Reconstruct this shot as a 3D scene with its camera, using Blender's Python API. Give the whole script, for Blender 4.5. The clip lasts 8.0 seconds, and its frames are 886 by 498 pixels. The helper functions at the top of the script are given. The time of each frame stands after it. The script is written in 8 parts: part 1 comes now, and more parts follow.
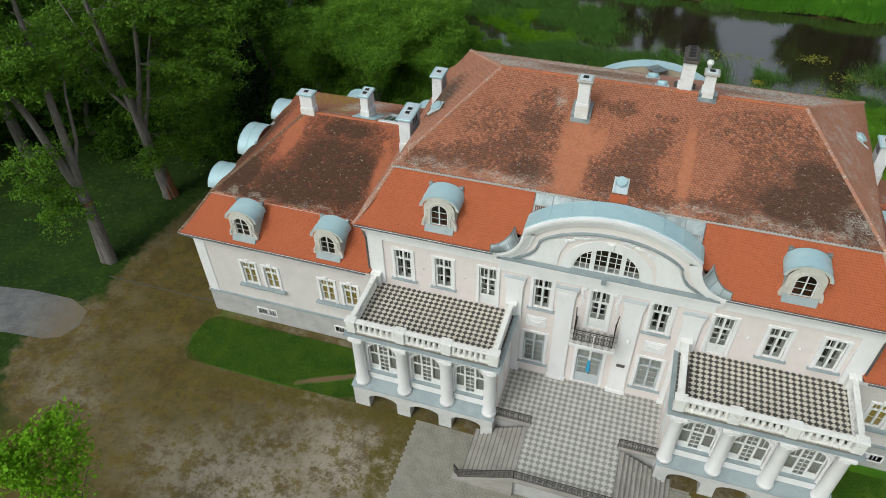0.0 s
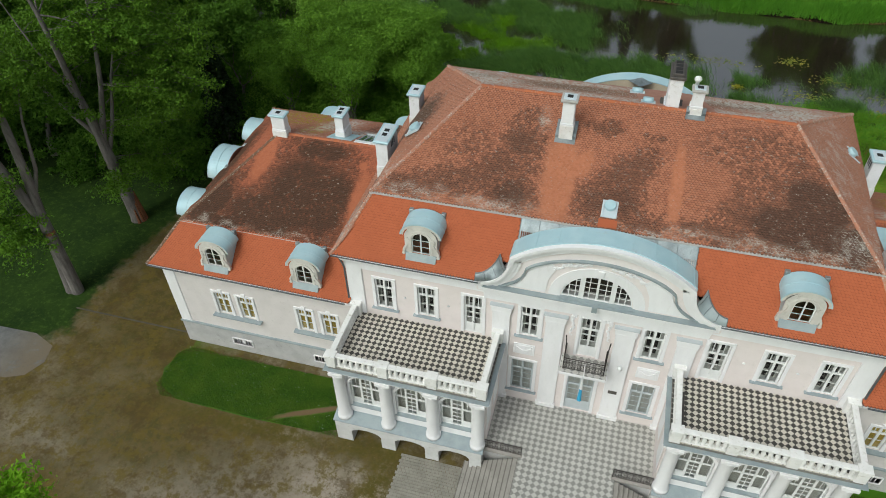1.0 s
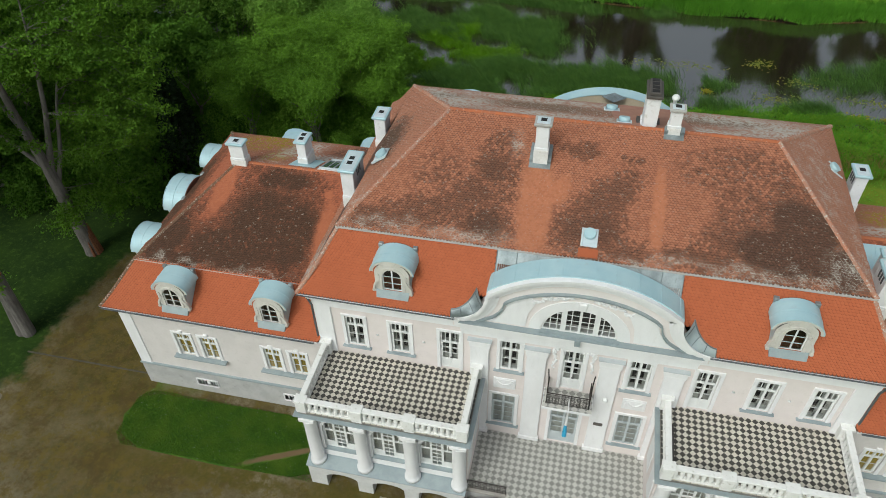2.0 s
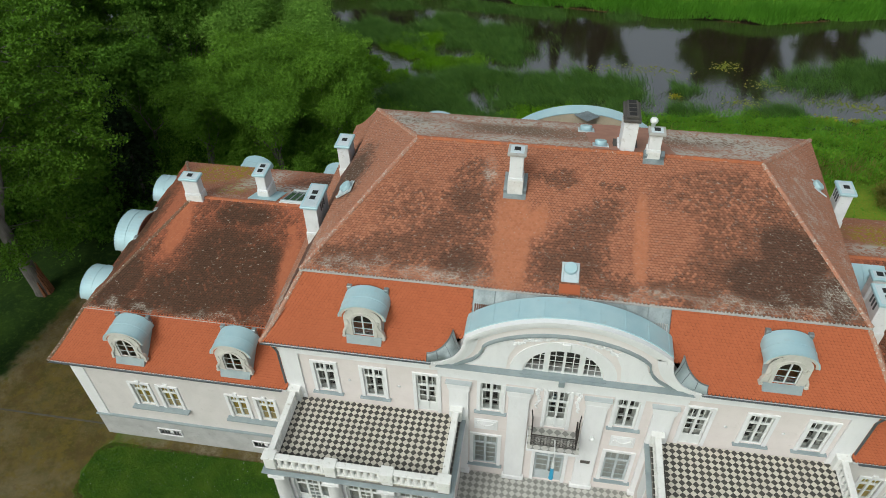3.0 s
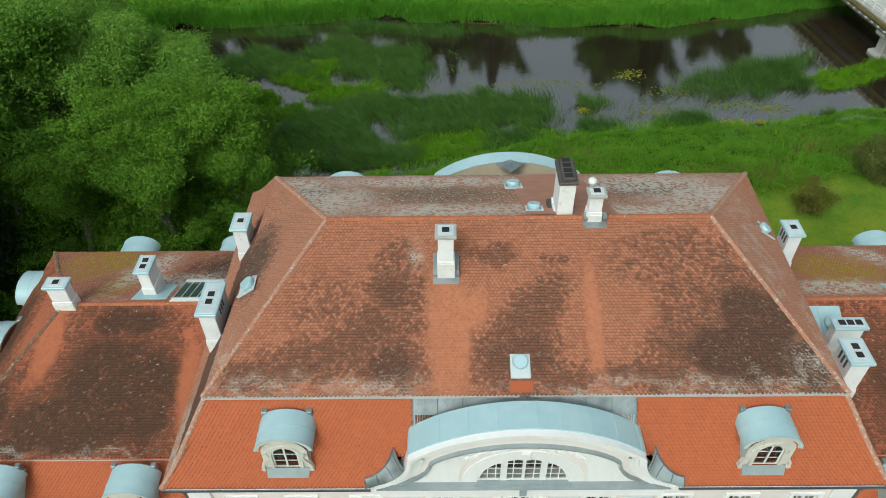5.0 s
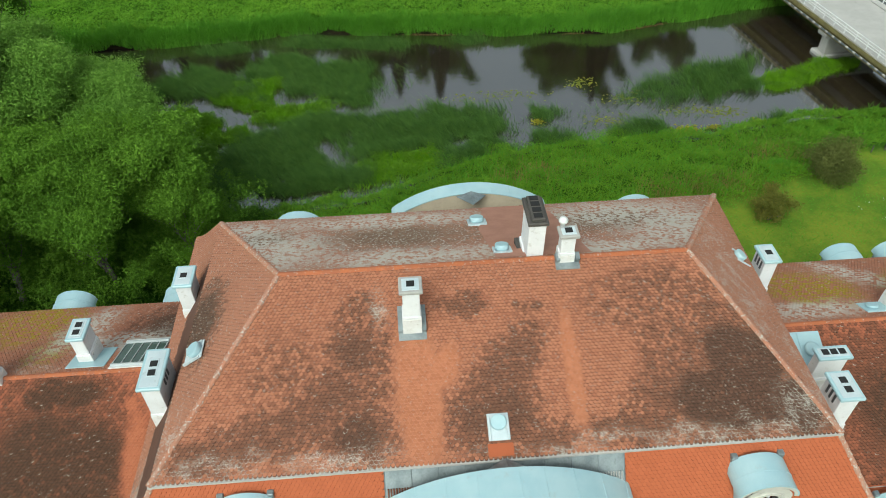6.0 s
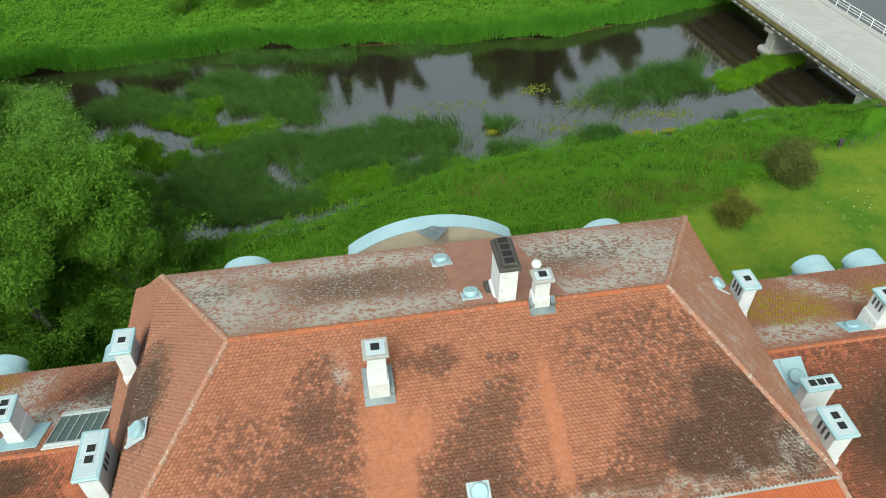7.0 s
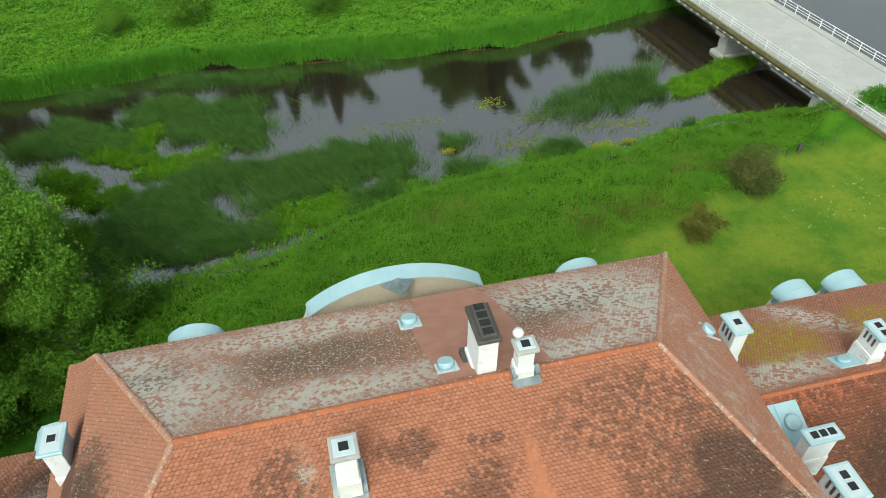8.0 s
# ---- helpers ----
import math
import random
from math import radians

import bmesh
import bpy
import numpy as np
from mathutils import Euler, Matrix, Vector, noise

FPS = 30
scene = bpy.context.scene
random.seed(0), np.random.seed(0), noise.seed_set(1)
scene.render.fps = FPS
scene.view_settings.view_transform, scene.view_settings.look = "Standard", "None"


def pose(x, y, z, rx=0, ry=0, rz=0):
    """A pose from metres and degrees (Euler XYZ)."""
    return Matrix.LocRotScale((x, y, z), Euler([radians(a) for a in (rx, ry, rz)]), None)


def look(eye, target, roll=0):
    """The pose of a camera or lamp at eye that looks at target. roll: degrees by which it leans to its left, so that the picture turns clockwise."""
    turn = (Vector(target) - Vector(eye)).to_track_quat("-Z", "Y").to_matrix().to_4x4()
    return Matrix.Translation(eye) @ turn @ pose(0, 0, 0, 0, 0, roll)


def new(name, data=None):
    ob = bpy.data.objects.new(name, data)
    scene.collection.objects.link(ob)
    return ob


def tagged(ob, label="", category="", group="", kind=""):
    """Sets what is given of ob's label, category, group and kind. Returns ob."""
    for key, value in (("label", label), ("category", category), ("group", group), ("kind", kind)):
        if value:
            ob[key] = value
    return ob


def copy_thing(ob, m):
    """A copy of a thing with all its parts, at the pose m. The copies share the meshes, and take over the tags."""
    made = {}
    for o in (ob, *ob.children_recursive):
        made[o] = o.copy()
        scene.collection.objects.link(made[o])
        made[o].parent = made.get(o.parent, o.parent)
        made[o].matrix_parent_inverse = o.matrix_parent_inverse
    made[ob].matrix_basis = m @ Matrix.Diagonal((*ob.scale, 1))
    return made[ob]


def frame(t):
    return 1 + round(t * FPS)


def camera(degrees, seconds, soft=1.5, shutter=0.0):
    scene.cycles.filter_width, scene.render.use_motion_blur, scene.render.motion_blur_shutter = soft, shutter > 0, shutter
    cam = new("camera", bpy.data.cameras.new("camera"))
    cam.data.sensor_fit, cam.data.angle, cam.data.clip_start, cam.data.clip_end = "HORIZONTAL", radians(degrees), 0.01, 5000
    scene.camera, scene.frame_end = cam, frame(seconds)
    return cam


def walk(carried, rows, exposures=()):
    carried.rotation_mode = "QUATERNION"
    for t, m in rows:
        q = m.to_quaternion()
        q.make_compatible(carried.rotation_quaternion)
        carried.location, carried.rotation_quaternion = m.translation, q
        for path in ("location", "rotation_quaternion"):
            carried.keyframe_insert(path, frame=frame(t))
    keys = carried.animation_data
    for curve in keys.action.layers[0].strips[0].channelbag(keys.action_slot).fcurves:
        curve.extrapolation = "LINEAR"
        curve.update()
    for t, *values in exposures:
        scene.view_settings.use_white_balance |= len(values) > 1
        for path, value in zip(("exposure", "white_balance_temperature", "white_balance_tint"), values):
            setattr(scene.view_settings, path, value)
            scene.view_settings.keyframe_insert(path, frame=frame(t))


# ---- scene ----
cam = camera(64.0, 8.0, soft=0.95)
PATH = [
    (0, (0.47, -28.511, 39.018), (-0.005, -27.125, 37.656), -1.6),
    (0.5, (-0.024, -27.473, 38.967), (-0.472, -26.077, 37.606), -1.5),
    (1, (-0.389, -26.295, 38.952), (-0.808, -24.892, 37.589), -1.5),
    (1.5, (-0.73, -25.024, 38.879), (-1.111, -23.611, 37.517), -1.5),
    (3, (-1.751, -20.939, 38.712), (-2.012, -19.499, 37.348), -1.5),
    (3.5, (-2.028, -19.428, 38.709), (-2.237, -17.983, 37.343), -1.5),
    (4, (-2.379, -17.911, 38.678), (-2.524, -16.46, 37.309), -1.3),
    (4.5, (-2.699, -16.394, 38.597), (-2.779, -14.938, 37.229), -1.1),
    (6, (-3.271, -11.844, 38.421), (-3.157, -10.386, 37.057), -0.4),
    (6.5, (-3.305, -10.405, 38.383), (-3.128, -8.957, 37.015), -0.2),
    (7, (-3.256, -8.805, 38.272), (-3.019, -7.364, 36.905), -0.1),
    (7.5, (-3.17, -7.002, 38.121), (-2.873, -5.571, 36.756), -0.1),
    (8, (-2.993, -5.132, 38.103), (-2.636, -3.715, 36.738), 0.2),
]
walk(cam, [(t, look(eye, target, roll)) for t, eye, target, roll in PATH], exposures=[(0, -0.20, 6400, 2), (3.0, -0.21, 6400, 0), (4.5, -0.11, 6370, -2), (6.0, 0.18, 6400, -5), (8.0, 0.35, 6420, -6)])


# ---- light and sky ----
SUN_AZ, SUN_EL = 205.0, 48.0
world = bpy.data.worlds.new("sky")
scene.world = world
world.use_nodes = True
wn, wl = world.node_tree.nodes, world.node_tree.links
wn.clear()
sky = wn.new("ShaderNodeTexSky")
sky.sky_type = "NISHITA"
sky.sun_disc = False
sky.sun_elevation, sky.sun_rotation = radians(SUN_EL), radians(SUN_AZ)
sky.air_density, sky.dust_density, sky.ozone_density = 1.0, 4.0, 1.0
pale = wn.new("ShaderNodeHueSaturation")
pale.inputs["Saturation"].default_value = 0.36
back = wn.new("ShaderNodeBackground")
back.inputs["Strength"].default_value = 0.15
wout = wn.new("ShaderNodeOutputWorld")
wl.new(sky.outputs[0], pale.inputs["Color"])
wl.new(pale.outputs[0], back.inputs["Color"])
wl.new(back.outputs[0], wout.inputs["Surface"])
sun = new("sun", bpy.data.lights.new("sun", "SUN"))
sun.data.energy, sun.data.angle, sun.data.color = 1.3, radians(25), (1.0, 0.985, 0.965)
sun_way = Vector((math.sin(radians(SUN_AZ)) * math.cos(radians(SUN_EL)), math.cos(radians(SUN_AZ)) * math.cos(radians(SUN_EL)), math.sin(radians(SUN_EL))))
sun.matrix_world = Matrix.Translation((0, 0, 80)) @ sun_way.to_track_quat("Z", "Y").to_matrix().to_4x4()
scene.view_settings.exposure = 0.0

# ---- materials ----


class Nodes:
    """A small helper to write node materials."""

    def __init__(self, name):
        self.m = bpy.data.materials.new(name)
        self.m.use_nodes = True
        self.t = self.m.node_tree
        self.t.nodes.clear()
        self.out = self.t.nodes.new("ShaderNodeOutputMaterial")

    def n(self, kind, **props):
        node = self.t.nodes.new("ShaderNode" + kind)
        for key, value in props.items():
            setattr(node, key, value)
        return node

    def put(self, socket, value):
        if isinstance(value, bpy.types.NodeSocket):
            self.t.links.new(value, socket)
        elif isinstance(value, (tuple, list)) and len(value) == 3 and socket.type == "RGBA":
            socket.default_value = (*value, 1)
        else:
            socket.default_value = value

    def pos(self):
        return self.n("NewGeometry").outputs["Position"]

    def noise(self, scale, detail=4.0, rough=0.55, vec=None, stretch=None):
        node = self.n("TexNoise")
        node.inputs["Scale"].default_value, node.inputs["Detail"].default_value, node.inputs["Roughness"].default_value = scale, detail, rough
        v = vec or self.pos()
        if stretch:
            mul = self.n("VectorMath", operation="MULTIPLY")
            self.put(mul.inputs[0], v)
            mul.inputs[1].default_value = stretch
            v = mul.outputs[0]
        self.put(node.inputs["Vector"], v)
        return node.outputs["Fac"]

    def ramp(self, fac, a, b):
        node = self.n("MapRange", clamp=True, interpolation_type="SMOOTHSTEP")
        self.put(node.inputs["Value"], fac)
        node.inputs["From Min"].default_value, node.inputs["From Max"].default_value = a, b
        return node.outputs["Result"]

    def math(self, op, a, b=0.0):
        node = self.n("Math", operation=op)
        self.put(node.inputs[0], a)
        self.put(node.inputs[1], b)
        return node.outputs[0]

    def mix(self, fac, a, b):
        node = self.n("Mix", data_type="RGBA")
        self.put(node.inputs[0], fac)
        self.put(node.inputs[6], a)
        self.put(node.inputs[7], b)
        return node.outputs[2]

    def xyz(self):
        s = self.n("SeparateXYZ")
        self.put(s.inputs[0], self.pos())
        return s.outputs

    def blobs(self, spots, wobble=0.0, wscale=0.6, soft=0.35):
        """A mask of soft ellipses on the ground plan: x, y, radius in x, radius in y, turn in degrees, weight."""
        v = self.pos()
        if wobble:
            node = self.n("TexNoise")
            node.inputs["Scale"].default_value, node.inputs["Detail"].default_value = wscale, 5.0
            self.put(node.inputs["Vector"], v)
            sub = self.n("VectorMath", operation="SUBTRACT")
            self.put(sub.inputs[0], node.outputs["Color"])
            sub.inputs[1].default_value = (0.5, 0.5, 0.5)
            mul = self.n("VectorMath", operation="SCALE")
            self.put(mul.inputs[0], sub.outputs[0])
            mul.inputs["Scale"].default_value = wobble * 2
            add = self.n("VectorMath", operation="ADD")
            self.put(add.inputs[0], v)
            self.put(add.inputs[1], mul.outputs[0])
            v = add.outputs[0]
        total = None
        for x, y, rx, ry, turn, *weight in spots:
            mp = self.n("Mapping", vector_type="TEXTURE")
            self.put(mp.inputs["Vector"], v)
            mp.inputs["Location"].default_value = (x, y, 0)
            mp.inputs["Rotation"].default_value = (0, 0, radians(turn))
            mp.inputs["Scale"].default_value = (rx, ry, 1e6)
            ln = self.n("VectorMath", operation="LENGTH")
            self.put(ln.inputs[0], mp.outputs[0])
            one = self.ramp(ln.outputs["Value"], 1 + soft, 1 - soft)
            one = self.math("MULTIPLY", one, weight[0]) if weight else one
            total = one if total is None else self.math("MAXIMUM", total, one)
        return total

    def bump(self, height, strength, dist=0.02):
        node = self.n("Bump")
        node.inputs["Strength"].default_value, node.inputs["Distance"].default_value = strength, dist
        self.put(node.inputs["Height"], height)
        return node.outputs[0]

    def finish(self, colour, rough=0.7, metal=0.0, normal=None, spec=0.5, **more):
        b = self.n("BsdfPrincipled")
        self.put(b.inputs["Base Color"], colour)
        self.put(b.inputs["Roughness"], rough)
        self.put(b.inputs["Metallic"], metal)
        b.inputs["Specular IOR Level"].default_value = spec
        if normal is not None:
            self.put(b.inputs["Normal"], normal)
        for key, value in more.items():
            self.put(b.inputs[key.replace("_", " ")], value)
        self.t.links.new(b.outputs[0], self.out.inputs["Surface"])
        return self.m


def plain(name, a, b, rough=0.7, metal=0.0, scale=1.2, fine=14.0, bump=0.15, streak=None, dirt=None, amount=0.5):
    """A surface between two colours at a large and a fine scale, with an optional third colour of dirt."""
    k = Nodes(name)
    big = k.ramp(k.noise(scale, 6, 0.6, stretch=streak), 0.35, 0.68)
    small = k.noise(fine, 5, 0.6)
    c = k.mix(k.math("ADD", k.math("MULTIPLY", big, 0.7), k.math("MULTIPLY", k.math("SUBTRACT", small, 0.35), 0.6)), a, b)
    if dirt:
        d = k.ramp(k.noise(scale * 2.7, 8, 0.65, stretch=streak), 0.56, 0.74)
        c = k.mix(k.math("MULTIPLY", d, amount), c, dirt)
    return k.finish(c, k.math("ADD", rough - 0.08, k.math("MULTIPLY", small, 0.16)), metal, k.bump(small, bump))


WHITE = plain("white_plaster", (0.795, 0.79, 0.80), (0.72, 0.715, 0.725), 0.8, streak=(1, 1, 0.35), dirt=(0.55, 0.53, 0.50), amount=0.22)
PINK = plain("pale_pink_plaster", (0.74, 0.672, 0.655), (0.685, 0.62, 0.60), 0.85, dirt=(0.48, 0.43, 0.41), amount=0.35)
CREAM = plain("pale_plaster", (0.67, 0.630, 0.615), (0.61, 0.575, 0.56), 0.85, dirt=(0.45, 0.42, 0.39), amount=0.35)
BLUSH = plain("pinkish_white_plaster", (0.77, 0.715, 0.70), (0.72, 0.665, 0.65), 0.85, dirt=(0.55, 0.50, 0.47), amount=0.3)
GREY = plain("grey_plinth_plaster", (0.47, 0.465, 0.46), (0.37, 0.365, 0.36), 0.9, dirt=(0.20, 0.19, 0.17), amount=0.6, bump=0.4)
BLUE = plain("pale_blue_sheet_metal", (0.37, 0.55, 0.61), (0.45, 0.61, 0.65), 0.5, 0.1, scale=0.8, fine=30, bump=0.05, dirt=(0.40, 0.44, 0.44), amount=0.5)
ZINC = plain("weathered_zinc", (0.32, 0.365, 0.38), (0.15, 0.18, 0.19), 0.45, 0.5, scale=1.4, bump=0.08, streak=(1, 1, 0.25), dirt=(0.12, 0.14, 0.14), amount=0.6)
TEAL = plain("grey_teal_flashing", (0.34, 0.395, 0.41), (0.26, 0.31, 0.33), 0.5, 0.2, dirt=(0.36, 0.38, 0.37), amount=0.6)
GUTTER = plain("grey_gutter_metal", (0.13, 0.15, 0.16), (0.09, 0.10, 0.11), 0.45, 0.4, dirt=(0.22, 0.22, 0.22))
CAPTOP = plain("pale_zinc_sheet", (0.60, 0.67, 0.70), (0.50, 0.58, 0.62), 0.45, 0.15, scale=1.5, fine=25, bump=0.05, dirt=(0.34, 0.36, 0.36), amount=0.6)
FLAKED = plain("flaking_whitewash", (0.78, 0.775, 0.77), (0.66, 0.65, 0.63), 0.9, scale=2.2, fine=10, bump=0.7, dirt=(0.36, 0.32, 0.27), amount=0.9)
PLINTH = plain("pale_porch_plinth", (0.60, 0.60, 0.595), (0.50, 0.50, 0.49), 0.9, dirt=(0.30, 0.28, 0.25), amount=0.6, bump=0.4)
CHIM = plain("whitewashed_brick", (0.81, 0.82, 0.845), (0.72, 0.73, 0.745), 0.9, fine=8, bump=0.5, dirt=(0.44, 0.42, 0.38), amount=0.6)
SOOT = plain("soot_dark_metal", (0.06, 0.055, 0.05), (0.11, 0.095, 0.085), 0.7)
# near-black colour that stands in for unlit rooms, recesses and flues
DARK = plain("unlit_depth", (0.012, 0.012, 0.012), (0.02, 0.02, 0.02), 0.9)
IRON = plain("black_wrought_iron", (0.03, 0.028, 0.026), (0.06, 0.045, 0.04), 0.55, 0.5)
STONE = plain("grey_step_stone", (0.36, 0.34, 0.31), (0.27, 0.255, 0.23), 0.9, dirt=(0.13, 0.12, 0.10), amount=0.6, bump=0.4)
RUST = plain("rusty_edge", (0.16, 0.06, 0.035), (0.22, 0.09, 0.05), 0.8)
PAINT = plain("white_window_paint", (0.76, 0.77, 0.76), (0.68, 0.69, 0.69), 0.5, bump=0.05)
GREYPAINT = plain("grey_window_paint", (0.50, 0.54, 0.56), (0.44, 0.48, 0.50), 0.5, bump=0.05)
OCHRE_SHEET = plain("ochre_sheet", (0.62, 0.45, 0.12), (0.45, 0.31, 0.07), 0.9, streak=(6, 6, 0.2))
BLIND = plain("pale_curtain", (0.62, 0.61, 0.58), (0.50, 0.49, 0.46), 0.9, streak=(6, 6, 0.2))
CONCRETE = plain("pale_concrete", (0.46, 0.45, 0.43), (0.39, 0.38, 0.36), 0.9, scale=0.5, dirt=(0.30, 0.29, 0.27), amount=0.6)
DORMER = plain("worn_grey_plaster", (0.62, 0.60, 0.555), (0.50, 0.48, 0.44), 0.9, fine=9, bump=0.4, dirt=(0.32, 0.30, 0.26), amount=0.8)
FLAGBLUE = plain("sky_blue_cloth", (0.05, 0.38, 0.62), (0.04, 0.30, 0.52), 0.8)
FLAGWHITE = plain("white_cloth", (0.75, 0.76, 0.76), (0.66, 0.67, 0.67), 0.8)


def glass_material():
    k = Nodes("window_glass")
    mixer, clear, shine = k.n("MixShader"), k.n("BsdfTransparent"), k.n("BsdfGlossy")
    clear.inputs[0].default_value = (0.80, 0.84, 0.83, 1)
    shine.inputs["Roughness"].default_value = 0.02
    fr = k.n("Fresnel")
    fr.inputs[0].default_value = 2.0
    k.t.links.new(fr.outputs[0], mixer.inputs[0])
    k.t.links.new(clear.outputs[0], mixer.inputs[1])
    k.t.links.new(shine.outputs[0], mixer.inputs[2])
    k.t.links.new(mixer.outputs[0], k.out.inputs["Surface"])
    return k.m


GLASS = glass_material()


LIPS = {}


def tile_material(name, base, alt, stains=(), grime=(0.060, 0.031, 0.020), lichen=0.0, lichens=(), moss=(), clean=(), single=False, wear=0.5, lip=None, lip_of=None, crust=()):
    """Clay tiles: each its own tone, with patches of grime, pale lichen, yellow moss, and streaks washed clean.
    The lower lips get their own material: more grime, with edge shadow painted in."""
    k = Nodes(name)
    rnd = k.n("ObjectInfo").outputs["Random"] if single else k.n("NewGeometry").outputs["Random Per Island"]
    c = k.mix(rnd, base, alt)
    large = k.noise(0.35, 6, 0.6)
    fine = k.noise(9, 6, 0.7)
    washed = k.math("MULTIPLY", k.blobs(clean, 0.25, 1.5, 0.3), 0.95) if clean else 0.0
    c = k.mix(k.math("MULTIPLY", k.ramp(large, 0.42, 0.7), 0.35 * wear), c, tuple(v * 0.66 for v in base))
    c = k.mix(k.math("MULTIPLY", k.ramp(fine, 0.45, 0.8), 0.45 * wear), c, (0.19, 0.085, 0.05))
    if lip_of:
        c = k.mix(washed, c, lip_of) if clean else c
    elif clean:
        c = k.mix(k.math("MULTIPLY", washed, 0.30), c, (0.50, 0.175, 0.075))
    if stains:
        m = k.blobs(stains, 0.6, 1.3, 0.6)
        rough_n = k.math("ADD", k.math("MULTIPLY", k.noise(0.9, 9, 0.75), 1.5), k.math("MULTIPLY", k.noise(4.0, 5, 0.7), 0.7))
        total = k.math("ADD", k.math("ADD", m, k.math("SUBTRACT", rough_n, 0.92)), k.math("MULTIPLY", k.math("SUBTRACT", rnd, 0.5), 0.8))
        g = k.math("MULTIPLY", k.ramp(total, 0.0, 1.0), k.ramp(m, 0.0, 0.35))
        if clean:
            g = k.math("MULTIPLY", g, k.math("SUBTRACT", 1.0, washed))
        hold = 0.97 if lip_of else k.math("ADD", 0.64, k.math("MULTIPLY", k.ramp(m, 0.8, 1.0), 0.32))
        c = k.mix(k.math("MULTIPLY", g, hold), c, k.mix(k.ramp(fine, 0.3, 0.7), grime, tuple(v * (1.3 if lip_of else 1.9) for v in grime)))
    dots = k.math("MULTIPLY", g, k.math("MULTIPLY", k.ramp(rnd, 0.92, 0.94), k.ramp(k.noise(14, 3, 0.6), 0.48, 0.56))) if stains and lip_of else None
    if moss:
        m = k.math("MULTIPLY", k.blobs(moss, 1.0, 0.8, 0.4), k.ramp(k.math("ADD", k.noise(1.8, 10, 0.85), k.math("MULTIPLY", k.math("SUBTRACT", rnd, 0.5), 0.44)), 0.45, 0.50))
        c = k.mix(m, c, k.mix(k.noise(12, 3), (0.15, 0.108, 0.012), (0.44, 0.30, 0.018)))
    spots = k.ramp(k.math("ADD", k.noise(11, 3, 0.5), k.math("MULTIPLY", rnd, 0.05)), 0.69 - 0.10 * lichen, 0.73 - 0.10 * lichen)
    pale = k.math("MULTIPLY", spots, min(1.0, lichen * 1.2))
    if lichens:
        m = k.blobs(lichens, 0.9, 0.9, 0.6)
        if lip_of:
            speck = k.math("ADD", k.math("ADD", k.math("MULTIPLY", k.noise(15, 5, 0.8), 0.75), k.math("MULTIPLY", rnd, 0.18)), k.math("MULTIPLY", k.noise(1.6, 6, 0.7), 0.4))
            pale = k.math("MAXIMUM", pale, k.math("MULTIPLY", m, k.ramp(speck, 0.60, 0.70)))
        else:
            speck = k.math("ADD", k.math("MULTIPLY", k.noise(16, 6, 0.8), 0.7), k.math("MULTIPLY", k.noise(1.6, 6, 0.7), 0.5))
            pale = k.math("MAXIMUM", pale, k.math("MULTIPLY", m, k.ramp(k.math("ADD", speck, k.math("MULTIPLY", m, 0.06)), 0.64, 0.80)))
    if dots is not None:
        pale = k.math("MAXIMUM", pale, dots)
    if crust:
        m = k.math("MULTIPLY", k.blobs(crust, 1.0, 0.8, 0.6), k.ramp(k.math("ADD", k.noise(5, 9, 0.85), k.math("MULTIPLY", rnd, 0.5)), 0.58, 0.78))
        pale = k.math("MAXIMUM", pale, m)
    c = k.mix(k.math("MULTIPLY", pale, 0.78), c, (0.50, 0.48, 0.43))
    m = k.finish(c, 0.82, 0.0, k.bump(k.noise(40, 3), 0.25, 0.01), spec=0.3)
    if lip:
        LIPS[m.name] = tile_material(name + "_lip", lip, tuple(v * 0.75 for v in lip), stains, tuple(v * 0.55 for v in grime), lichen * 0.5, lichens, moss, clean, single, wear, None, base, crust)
    return m


def leaf_material(name, a, b, dull=0.6, patch=0.30):
    k = Nodes(name)
    rnd = k.n("NewGeometry").outputs["Random Per Island"]
    ob = k.n("ObjectInfo").outputs["Random"]
    f = k.math("ADD", k.math("MULTIPLY", rnd, 0.45), k.math("ADD", k.math("MULTIPLY", ob, 0.15), k.math("MULTIPLY", k.ramp(k.noise(patch, 6, 0.7), 0.3, 0.7), 0.5)))
    c = k.mix(f, a, b)
    d, tr, mx = k.n("BsdfPrincipled"), k.n("BsdfTranslucent"), k.n("MixShader")
    k.put(d.inputs["Base Color"], c)
    d.inputs["Roughness"].default_value = dull
    d.inputs["Specular IOR Level"].default_value = 0.12
    k.put(tr.inputs[0], c)
    mx.inputs[0].default_value = 0.3
    k.t.links.new(d.outputs[0], mx.inputs[1])
    k.t.links.new(tr.outputs[0], mx.inputs[2])
    k.t.links.new(mx.outputs[0], k.out.inputs["Surface"])
    return k.m


LEAF_DARK = leaf_material("dark_broad_leaf", (0.036, 0.095, 0.009), (0.098, 0.210, 0.020))
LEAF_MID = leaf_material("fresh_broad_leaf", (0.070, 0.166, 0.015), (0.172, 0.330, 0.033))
LEAF_OAK = leaf_material("park_tree_leaf", (0.052, 0.125, 0.010), (0.145, 0.285, 0.026))
# paler than the alders' leaf, with the bank's brighter hazy light put in
LEAF_GREY = leaf_material("willow_leaf", (0.106, 0.225, 0.031), (0.222, 0.405, 0.062))
NEEDLE = leaf_material("spruce_needle", (0.012, 0.030, 0.012), (0.030, 0.055, 0.020))
NETTLE = leaf_material("nettle_leaf", (0.078, 0.190, 0.012), (0.185, 0.355, 0.026))
MEADOW = leaf_material("meadow_herb_leaf", (0.104, 0.262, 0.020), (0.215, 0.430, 0.036), patch=0.22)
